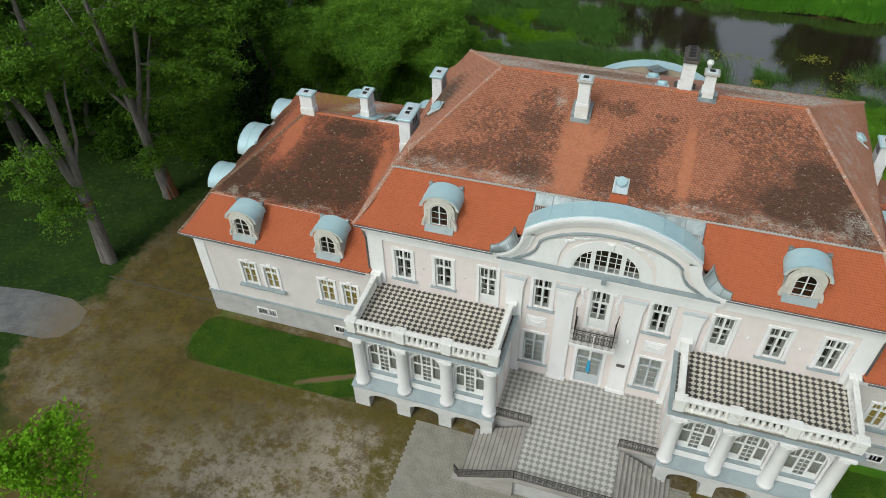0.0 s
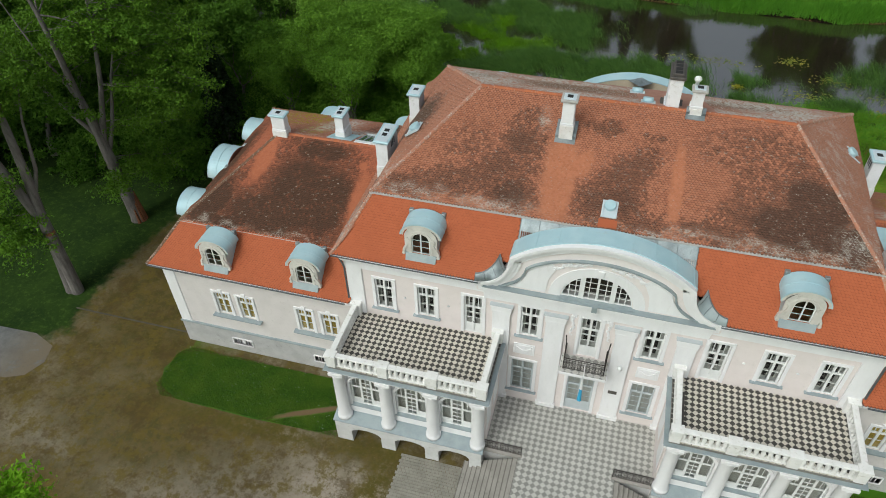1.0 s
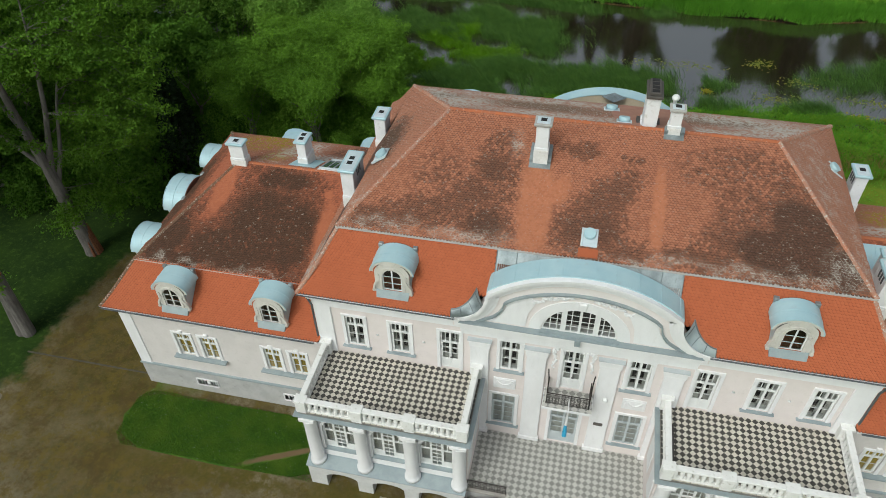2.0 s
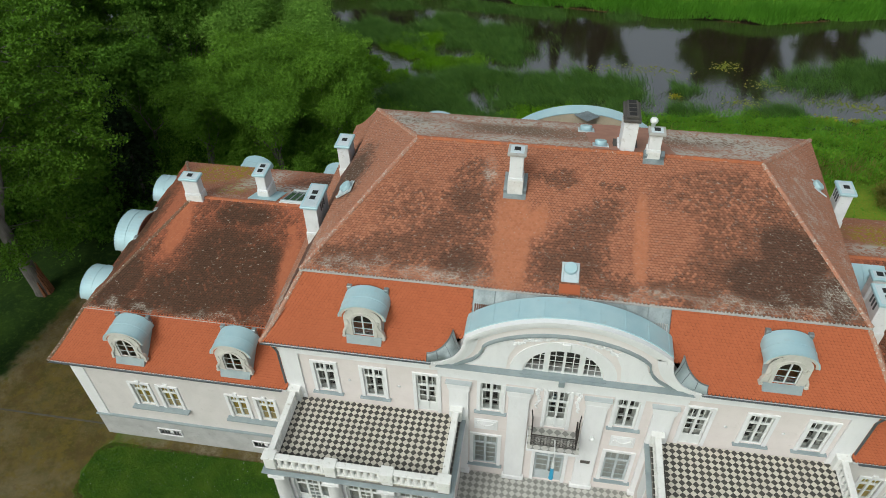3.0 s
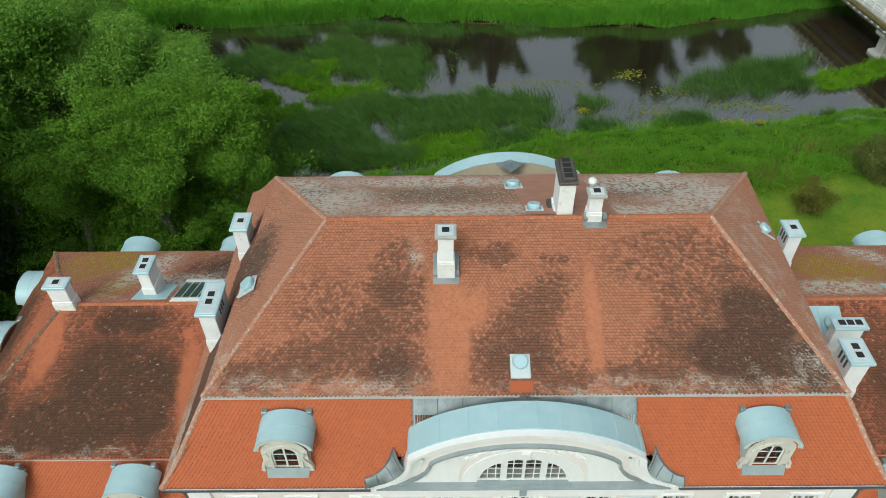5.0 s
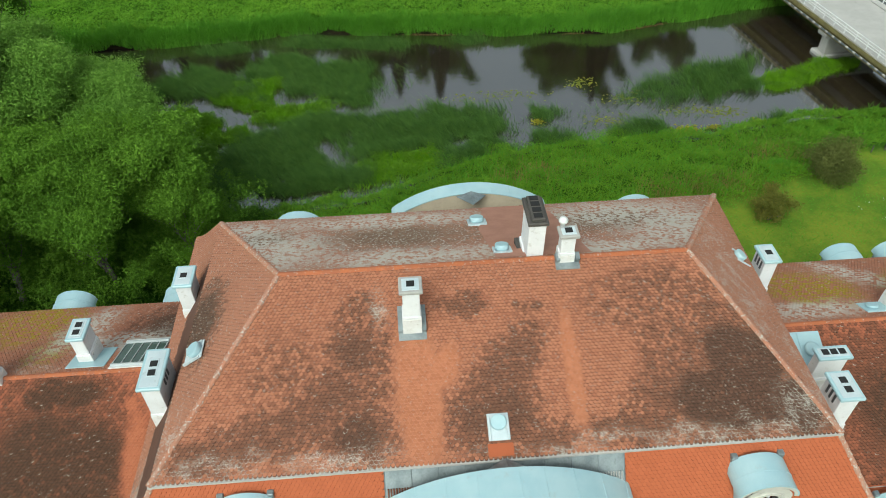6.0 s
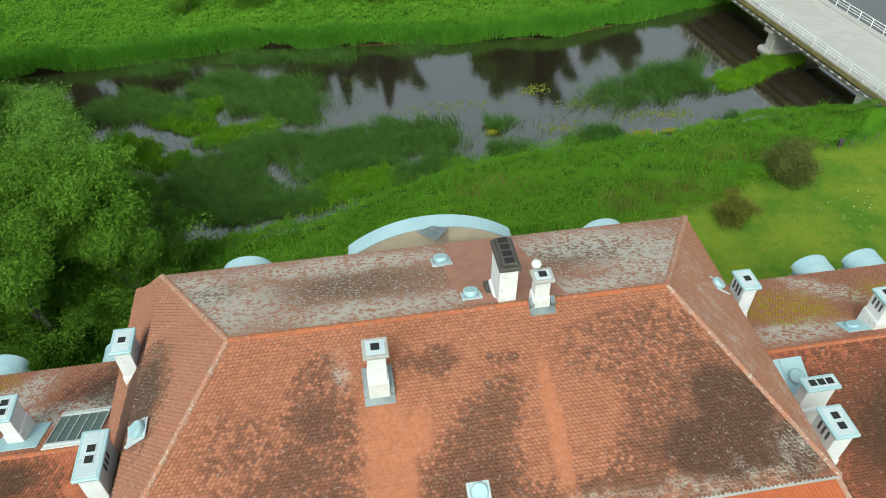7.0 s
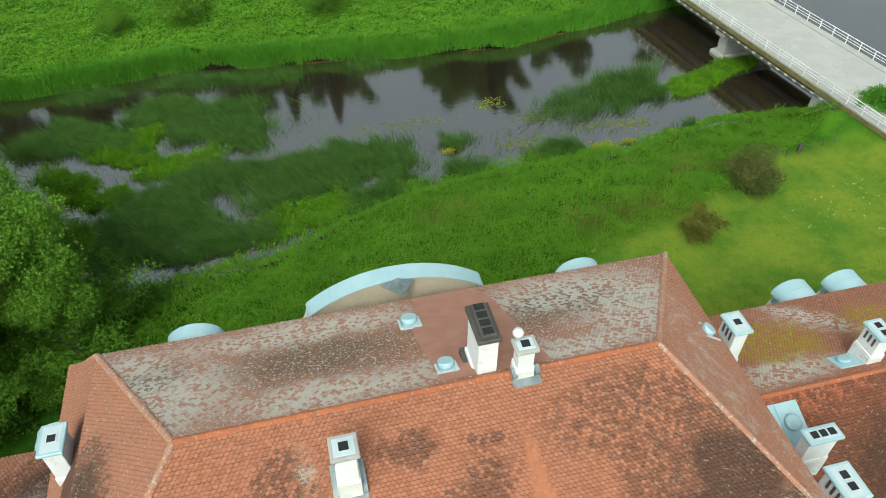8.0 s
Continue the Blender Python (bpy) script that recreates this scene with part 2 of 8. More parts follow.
MAPLE = leaf_material("young_maple_leaf", (0.110, 0.260, 0.010), (0.210, 0.430, 0.020))
REED_D = leaf_material("dark_reed", (0.028, 0.084, 0.016), (0.140, 0.268, 0.052), patch=1.3)
REED_L = leaf_material("light_sedge", (0.090, 0.24, 0.008), (0.220, 0.44, 0.018), patch=1.0)
GRASS = leaf_material("meadow_grass", (0.075, 0.225, 0.020), (0.150, 0.37, 0.034))
LAWNLEAF = leaf_material("lawn_grass", (0.052, 0.135, 0.008), (0.125, 0.230, 0.020), patch=0.8)
STRAW = leaf_material("dry_straw", (0.20, 0.15, 0.05), (0.32, 0.24, 0.09))
TAN = plain("yellowish_plaster", (0.56, 0.47, 0.35), (0.48, 0.40, 0.30), 0.9, dirt=(0.36, 0.31, 0.25), amount=0.5)
DRYLEAF = leaf_material("brownish_shrub_leaf", (0.085, 0.120, 0.026), (0.190, 0.205, 0.060))
PAD = leaf_material("lily_pad", (0.12, 0.20, 0.03), (0.30, 0.30, 0.04), 0.35)
BARK = plain("grey_bark", (0.175, 0.160, 0.148), (0.075, 0.066, 0.060), 0.95, scale=2.0, fine=9, bump=0.9, streak=(2, 2, 0.4), dirt=(0.24, 0.22, 0.20))
ROT = plain("broken_red_wood", (0.20, 0.075, 0.03), (0.10, 0.04, 0.02), 0.95, scale=4, bump=0.8)


def water_material():
    k = Nodes("river_water")
    mud = k.mix(k.ramp(k.noise(0.12, 5), 0.35, 0.7), (0.020, 0.014, 0.009), (0.034, 0.026, 0.017))
    ripple = k.noise(0.9, 4, 0.6, stretch=(1.0, 2.2, 1))
    return k.finish(mud, 0.06, 0.0, k.bump(ripple, 0.10, 0.05), spec=0.5, IOR=4.0)


WATER = water_material()

# ---- helpers that build meshes ----


def part(name, bm, material, parent=None, label="", kind=""):
    me = bpy.data.meshes.new(name)
    bm.to_mesh(me)
    bm.free()
    for m in material if isinstance(material, (list, tuple)) else [material]:
        me.materials.append(m)
    ob = new(name, me)
    ob.parent = parent
    return tagged(ob, label, kind=kind)


def raw(name, verts, faces, material, parent=None, label="", kind="", smooth=False):
    """A mesh object out of an array of places and one of equal or mixed faces."""
    me = bpy.data.meshes.new(name)
    me.from_pydata(np.asarray(verts).reshape(-1, 3).tolist(), [], faces if isinstance(faces, list) else faces.tolist())
    for m in material if isinstance(material, (list, tuple)) else [material]:
        me.materials.append(m)
    if smooth:
        me.polygons.foreach_set("use_smooth", [True] * len(me.polygons))
    ob = new(name, me)
    ob.parent = parent
    return tagged(ob, label, kind=kind)


def box(bm, x0, x1, y0, y1, z0, z1, bevel=0.0):
    r = bmesh.ops.create_cube(bm, size=1, matrix=Matrix.Translation(((x0 + x1) / 2, (y0 + y1) / 2, (z0 + z1) / 2)) @ Matrix.Diagonal((abs(x1 - x0), abs(y1 - y0), abs(z1 - z0), 1)))
    if bevel:
        edges = list({e for v in r["verts"] for e in v.link_edges})
        bmesh.ops.bevel(bm, geom=edges, offset=bevel, segments=1, affect="EDGES")
    return bm


def boxes(*rows, bevel=0.0):
    bm = bmesh.new()
    for row in rows:
        box(bm, *row, bevel=bevel)
    return bm


def rod(bm, a, b, r0, r1=None, seg=8, caps=True):
    a, b = Vector(a), Vector(b)
    turn = (b - a).to_track_quat("Z", "Y").to_matrix().to_4x4()
    bmesh.ops.create_cone(bm, cap_ends=caps, segments=seg, radius1=r0, radius2=r0 if r1 is None else r1, depth=(b - a).length, matrix=Matrix.Translation((a + b) / 2) @ turn)
    return bm


def lathe(bm, profile, x, y, seg=14):
    """A turned piece: profile of (radius, height) round the upright line at x, y."""
    rings = [[bm.verts.new((x + r * math.cos(2 * math.pi * i / seg), y + r * math.sin(2 * math.pi * i / seg), z)) for i in range(seg)] for r, z in profile]
    for low, high in zip(rings, rings[1:]):
        for i in range(seg):
            f = bm.faces.new((low[i], low[(i + 1) % seg], high[(i + 1) % seg], high[i]))
            f.smooth = True
    bm.faces.new(rings[-1])
    bm.faces.new(rings[0][::-1])
    return bm


def prism(bm, outline, y0, y1):
    """An outline of (x, z) made solid between two depths."""
    front, rear = [bm.verts.new((x, y0, z)) for x, z in outline], [bm.verts.new((x, y1, z)) for x, z in outline]
    bm.faces.new(front)
    bm.faces.new(rear[::-1])
    n = len(outline)
    for i in range(n):
        bm.faces.new((front[(i + 1) % n], front[i], rear[i], rear[(i + 1) % n]))
    return bm


def ribbon(bm, curve, d0, d1, y0, y1):
    """A moulding that follows a curve of (x, z), between two distances to its right-hand side and two depths."""
    pts = np.array(curve, float)
    tang = np.gradient(pts, axis=0)
    tang /= np.linalg.norm(tang, axis=1)[:, None]
    side = np.stack([tang[:, 1], -tang[:, 0]], 1)
    outer, inner = pts + side * d0, pts + side * d1
    rows = [[bm.verts.new((p[0], y, p[1])) for p, y in ((o, y0), (o, y1), (i, y1), (i, y0))] for o, i in zip(outer, inner)]
    for a, b in zip(rows, rows[1:]):
        for j in range(4):
            bm.faces.new((a[j], b[j], b[(j + 1) % 4], a[(j + 1) % 4]))
    bm.faces.new(rows[0])
    bm.faces.new(rows[-1][::-1])
    bmesh.ops.recalc_face_normals(bm, faces=bm.faces)
    return bm


def holed_wall(x0, x1, z0, z1, y0, y1, holes):
    """A wall along x with thickness and rectangular openings that go through it."""
    bm = bmesh.new()
    xs = sorted({x0, x1, *(h[0] for h in holes), *(h[1] for h in holes)})
    zs = sorted({z0, z1, *(h[2] for h in holes), *(h[3] for h in holes)})
    solid = lambda x, z: x0 < x < x1 and z0 < z < z1 and not any(h[0] < x < h[1] and h[2] < z < h[3] for h in holes)
    cells = {(i, j): solid((xs[i] + xs[i + 1]) / 2, (zs[j] + zs[j + 1]) / 2) for i in range(len(xs) - 1) for j in range(len(zs) - 1)}
    quad = lambda *p: bm.faces.new([bm.verts.new(v) for v in p])
    for (i, j), full in cells.items():
        if not full:
            continue
        a, b, c, d = xs[i], xs[i + 1], zs[j], zs[j + 1]
        quad((a, y0, c), (b, y0, c), (b, y0, d), (a, y0, d))
        quad((b, y1, c), (a, y1, c), (a, y1, d), (b, y1, d))
        if not cells.get((i - 1, j)):
            quad((a, y1, c), (a, y0, c), (a, y0, d), (a, y1, d))
        if not cells.get((i + 1, j)):
            quad((b, y0, c), (b, y1, c), (b, y1, d), (b, y0, d))
        if not cells.get((i, j - 1)):
            quad((a, y1, c), (b, y1, c), (b, y0, c), (a, y0, c))
        if not cells.get((i, j + 1)):
            quad((a, y0, d), (b, y0, d), (b, y1, d), (a, y1, d))
    bmesh.ops.remove_doubles(bm, verts=bm.verts, dist=1e-4)
    return bm


def arch(cx, z0, rx, rz, n=20):
    """The curve of a half ellipse from its left foot over the top to its right foot."""
    return [(cx - rx * math.cos(math.pi * i / n), z0 + rz * math.sin(math.pi * i / n)) for i in range(n + 1)]


def spandrel(bm, cx, z0, rx, rz, y0, y1, n=20):
    """Fills the corners between a half-elliptic arch and the rectangle round it."""
    curve = arch(cx, z0, rx, rz, n)
    half = n // 2
    prism(bm, [(cx - rx, z0 + rz)] + curve[half::-1], y0, y1)
    prism(bm, curve[half:] + [(cx + rx, z0 + rz)], y0, y1)
    bmesh.ops.recalc_face_normals(bm, faces=bm.faces)
    return bm

# ---- ground, river and far land ----
WATER_Z = -3.4
NEAR_X, NEAR_Y = (-60, -29, -20, -8, -2.5, 5.4, 14, 26, 40, 52, 75, 120), (60, 46.5, 38.5, 40, 42, 46, 47.6, 47.4, 50, 50, 47, 40)
FAR_X, FAR_Y = (-60, -33, -16, 4, 13, 25, 38, 50, 75, 120), (72, 73, 75.2, 73.4, 72.5, 72, 75.2, 78, 84, 92)


def near_bank(x):
    return np.interp(x, NEAR_X, NEAR_Y)


def far_bank(x):
    return np.interp(x, FAR_X, FAR_Y)


def smooth(a, b, v):
    t = np.clip((v - a) / (b - a), 0, 1)
    return t * t * (3 - 2 * t)


def ground_z(x, y):
    """The lie of the land: level by the house, falling to the river, a low meadow beyond."""
    x, y = np.asarray(x, float), np.asarray(y, float)
    nb, fb = near_bank(x), far_bank(x)
    z = -1.0 * smooth(16, 28, y) - 1.6 * smooth(-11, -2, y - nb) - 2.2 * smooth(-2, 1.5, y - nb)
    z = z + (4.8 - 2.5) * smooth(-1.5, 1.2, y - fb) + 0.6 * smooth(2, 20, y - fb)
    road = smooth(7.5, 5.0, np.abs(x - 55.2 + 0.117 * (y - 39))) * smooth(49, 44, y) * smooth(10, 26, y)
    z = z * (1 - road) + 0.5 * road
    z = z + 0.10 * np.sin(x * 0.31 + y * 0.17) * smooth(18, 30, y) + 0.06 * np.sin(x * 0.9 - y * 0.7) * smooth(18, 30, y)
    return z


def ground_material():
    k = Nodes("ground")
    x, y, z = k.xyz()
    fine = k.noise(6, 8, 0.7)
    # grass under the park trees: their shade is put into this dark colour
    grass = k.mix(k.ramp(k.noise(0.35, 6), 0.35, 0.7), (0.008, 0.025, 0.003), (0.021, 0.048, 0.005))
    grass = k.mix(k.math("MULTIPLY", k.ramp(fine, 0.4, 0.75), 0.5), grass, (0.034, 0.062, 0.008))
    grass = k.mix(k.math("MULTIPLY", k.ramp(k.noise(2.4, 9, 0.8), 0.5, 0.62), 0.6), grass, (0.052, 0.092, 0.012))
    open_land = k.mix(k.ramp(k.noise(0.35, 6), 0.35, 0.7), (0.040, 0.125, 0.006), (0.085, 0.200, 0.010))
    # shade-darkened grass within the blob by the trees, lighter grass elsewhere
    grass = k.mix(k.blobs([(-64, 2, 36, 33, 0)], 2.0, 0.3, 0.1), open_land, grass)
    lawn = k.mix(k.ramp(k.noise(0.22, 8, 0.7), 0.36, 0.64), (0.072, 0.158, 0.012), (0.178, 0.232, 0.022))
    lawn = k.mix(k.math("MULTIPLY", k.ramp(fine, 0.45, 0.75), 0.4), lawn, (0.07, 0.13, 0.015))
    grass = k.mix(k.blobs([(36, 27, 22, 13, 14)], 2.0, 0.3, 0.15), grass, lawn)
    patchy = k.ramp(k.noise(0.28, 10, 0.78), 0.40, 0.60)
    dirt = k.mix(patchy, (0.088, 0.066, 0.024), (0.200, 0.168, 0.112))
    # bare grey ground where vehicles turn, browner earth by the walls and trees
    dirt = k.mix(k.math("MULTIPLY", k.blobs([(-19, -12.0, 8, 4.5, -12), (-15, -16, 7, 6, 0), (-13, -8.5, 4.0, 3.0, 0), (-31, -9, 4, 2.0, 20)], 2.5, 0.5, 1.0), k.ramp(k.noise(0.6, 9, 0.75), 0.32, 0.52)), dirt, (0.305, 0.265, 0.215))
    dirt = k.mix(k.math("MULTIPLY", k.blobs([(-12.5, -5.2, 3.0, 1.2, 0), (-31, 3, 5.5, 9, 0), (-27, -7.0, 8.5, 4.0, 0), (-31, -15, 8, 6, 0)], 1.5, 0.8, 0.7), 0.88), dirt, k.mix(k.ramp(k.noise(0.9, 9, 0.8), 0.42, 0.58), (0.060, 0.051, 0.008), (0.096, 0.070, 0.018)))
    moss = k.ramp(k.noise(0.75, 10, 0.8), 0.49, 0.57)
    dirt = k.mix(k.math("MULTIPLY", moss, 0.8), dirt, (0.112, 0.084, 0.016))
    dirt = k.mix(k.math("MULTIPLY", k.ramp(k.noise(2.2, 8, 0.8), 0.52, 0.62), 0.5), dirt, (0.075, 0.050, 0.022))
    dirt = k.mix(k.math("MULTIPLY", k.ramp(k.noise(13, 4, 0.8), 0.60, 0.70), 0.40), dirt, (0.36, 0.33, 0.28))
    dirt = k.mix(k.math("MULTIPLY", k.ramp(k.noise(0.42, 10, 0.8), 0.50, 0.60), 0.7), dirt, k.mix(k.noise(3, 6), (0.050, 0.040, 0.010), (0.098, 0.062, 0.024)))
    dirt = k.mix(k.math("MULTIPLY", k.blobs([(-10.6, -7.5, 1.0, 3.4, 0), (-11.5, -4.9, 2.6, 0.7, 0), (-20, -5.3, 6, 0.6, 0)], 0.6, 1.5, 0.6), k.ramp(k.noise(1.4, 8, 0.75), 0.35, 0.55)), dirt, k.mix(k.noise(5, 5), (0.055, 0.058, 0.010), (0.115, 0.082, 0.020)))
    yard = k.blobs([(-15, -20, 21.5, 24, 0), (6, -14, 10, 16, 0), (20, -12, 14, 11, 0), (-31.5, 4, 5.2, 12, -2), (-34, -7, 5, 6, 30)], 1.5, 1.1, 0.10)
    front = k.math("MULTIPLY", yard, k.ramp(y, 16, 13))
    c = k.mix(front, grass, dirt)
    bed = k.ramp(z, -2.6, -3.0)
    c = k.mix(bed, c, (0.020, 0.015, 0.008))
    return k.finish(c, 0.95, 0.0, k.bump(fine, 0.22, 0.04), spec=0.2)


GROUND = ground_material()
axis_x = np.unique(np.r_[-2600, -1500, -800, -450, -280, -180, np.arange(-130, -60, 8), np.arange(-60, 70, 1.0), np.arange(70, 131, 8), 180, 280, 450, 800, 1500, 2600])
axis_y = np.unique(np.r_[-2600, -1500, -800, -400, -200, np.arange(-120, -30, 10), np.arange(-30, 15, 3.0), np.arange(15, 100, 0.9), np.arange(100, 180, 8), 260, 400, 800, 1500, 2600])
gx, gy = np.meshgrid(axis_x, axis_y)
gv = np.stack([gx, gy, ground_z(gx, gy)], -1)
rows_n, cols_n = gx.shape
gi = np.arange(rows_n * cols_n).reshape(rows_n, cols_n)
gf = np.stack([gi[:-1, :-1], gi[:-1, 1:], gi[1:, 1:], gi[1:, :-1]], -1).reshape(-1, 4)
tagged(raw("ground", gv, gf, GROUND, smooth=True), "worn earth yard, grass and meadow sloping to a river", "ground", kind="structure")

wgx, wgy = np.meshgrid(np.linspace(-160, 170, 12), np.linspace(33, 100, 8))
wi = np.arange(96).reshape(8, 12)
tagged(raw("water", np.stack([wgx, wgy, wgx * 0 + WATER_Z], -1), np.stack([wi[:-1, :-1], wi[:-1, 1:], wi[1:, 1:], wi[1:, :-1]], -1).reshape(-1, 4), WATER), "still dark brown river reflecting trees and cloud", "river", kind="structure")

# a slip of worn asphalt drive that ends in the yard
k = Nodes("old_asphalt")
tar = k.mix(k.ramp(k.noise(0.7, 10, 0.75), 0.36, 0.64), (0.100, 0.104, 0.108), (0.165, 0.168, 0.168))
tar = k.mix(k.math("MULTIPLY", k.ramp(k.xyz()[0], -41.5, -36.6), k.ramp(k.noise(0.8, 10, 0.8), 0.34, 0.50)), tar, (0.155, 0.125, 0.085))
ASPHALT = k.finish(k.mix(k.math("MULTIPLY", k.ramp(k.noise(14, 4, 0.8), 0.55, 0.7), 0.4), tar, (0.06, 0.06, 0.055)), 0.9, 0, k.bump(k.noise(30, 4), 0.4, 0.01))
bm = bmesh.new()
rim = [(-36.2, -4.3), (-36.6, -2.9), (-38.5, -2.2), (-42, -2.3), (-46, -2.9), (-60, -4.8), (-60, -9.5), (-45, -7.2), (-41, -6.4), (-38, -6.1), (-36.8, -5.6)]
bm.faces.new([bm.verts.new((x, y, 0.02)) for x, y in rim])
geo = bmesh.ops.extrude_face_region(bm, geom=list(bm.faces))
for v in geo["geom"]:
    if isinstance(v, bmesh.types.BMVert):
        v.co.z = -0.2
bmesh.ops.recalc_face_normals(bm, faces=bm.faces)
tagged(part("road", bm, ASPHALT, kind="structure"), "patched grey asphalt drive ending in the earth yard", "road")

# ---- the manor house: walls ----
house = tagged(new("manor_house"), "white and pale pink manor house with orange tiled mansard roofs", "house")
EAVE, BREAK, RIDGE = 12.2, 15.17, 18.13
MAIN_X, DEPTH = 14.0, 17.7
WING_X, WEAVE, WBREAK, WRIDGE = 27.3, 8.0, 9.95, 12.72

UP = [(-11.85, 0), (-9.3, 0), (-6.55, 1), (-3.3, 0), (0, 2), (3.35, 0), (6.62, 1), (9.43, 0), (12.15, 0)]
SPAN = {0: (7.84, 10.2), 1: (7.15, 10.2), 2: (7.05, 10.2)}
HALF = 0.53
main_holes = [(x - HALF, x + HALF, *SPAN[kind]) for x, kind in UP]
GROUND_WIN = (-3.5, 3.5)
main_holes += [(x - 0.66, x + 0.66, 2.75, 5.55) for x in GROUND_WIN] + [(-0.78, 0.78, 1.80, 5.05)]
part("front_wall", holed_wall(-MAIN_X, MAIN_X, -0.3, 11.7, 0.0, 0.5, main_holes), PINK, house, "pale pink plaster front wall")
bm = boxes((-MAIN_X, -MAIN_X + 0.5, 0.5, DEPTH - 0.5, -0.3, 11.7), (MAIN_X - 0.5, MAIN_X, 0.5, DEPTH - 0.5, -0.3, 11.7), (-MAIN_X, MAIN_X, DEPTH - 0.5, DEPTH, -1.5, 11.7))
part("side_wall", bm, CREAM, house)
# near-black rooms paint in the darkness behind the panes
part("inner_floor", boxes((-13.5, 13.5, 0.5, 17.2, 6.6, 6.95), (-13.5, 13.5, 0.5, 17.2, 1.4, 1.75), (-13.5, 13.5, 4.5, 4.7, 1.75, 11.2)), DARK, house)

WING_WIN = (-23.5, -21.8, -17.62, -15.95)
for side in (-1, 1):
    holes = [(min(side * -x - 0.5, side * -x + 0.5), max(side * -x - 0.5, side * -x + 0.5), 3.75, 5.75) for x in WING_WIN]
    cellar = [(side * 22.9 - 0.7, side * 22.9 + 0.7, 0.75, 1.3), (side * 16.8 - 0.7, side * 16.8 + 0.7, 0.75, 1.3)]
    end = WING_X + (4.5 if side > 0 else 0)
    a, b = sorted((side * 14.0, side * end))
    part("wing_wall", holed_wall(a, b, 2.1, 7.5, 0.25, 0.75, holes), CREAM, house, "pale plaster wall of the low wing")
    part("wing_plinth", holed_wall(a - (0.06 if side < 0 else 0), b + (0.06 if side > 0 else 0), -0.4, 2.1, 0.19, 0.75, cellar), GREY, house, "grey plaster plinth")
    e0, e1 = sorted((side * (end - 0.5), side * end))
    part("wing_end_wall", boxes((e0, e1, 0.75, 16.5, -0.4, 7.3), (a, b, 16.5, 17.0, -1.5, 7.3)), CREAM, house)
    part("wing_floor", boxes((a + 0.5, b - 0.5, 0.75, 16.5, 2.3, 2.5), (a + 0.5, b - 0.5, 3.2, 3.35, 2.5, 7.3)), DARK, house)
    # white corner strip, top band and water table
    c0, c1 = sorted((side * (end - 0.75), side * (end + 0.04)))
    part("corner_pilaster", boxes((c0, c1, 0.19, 0.85, 2.15, 7.2), bevel=0.02), WHITE, house)
    part("cornice", boxes((a - 0.1, b + 0.1, 0.13, 0.6, 7.15, 7.5), (a - 0.25, b + 0.25, -0.05, 0.6, 7.5, 7.68), (a - 0.4, b + 0.4, -0.25, 0.6, 7.68, 7.86)), WHITE, house)
    part("water_table", boxes((a - 0.1, b + 0.1, 0.10, 0.30, 2.1, 2.2)), TEAL, house)

# ---- windows ----


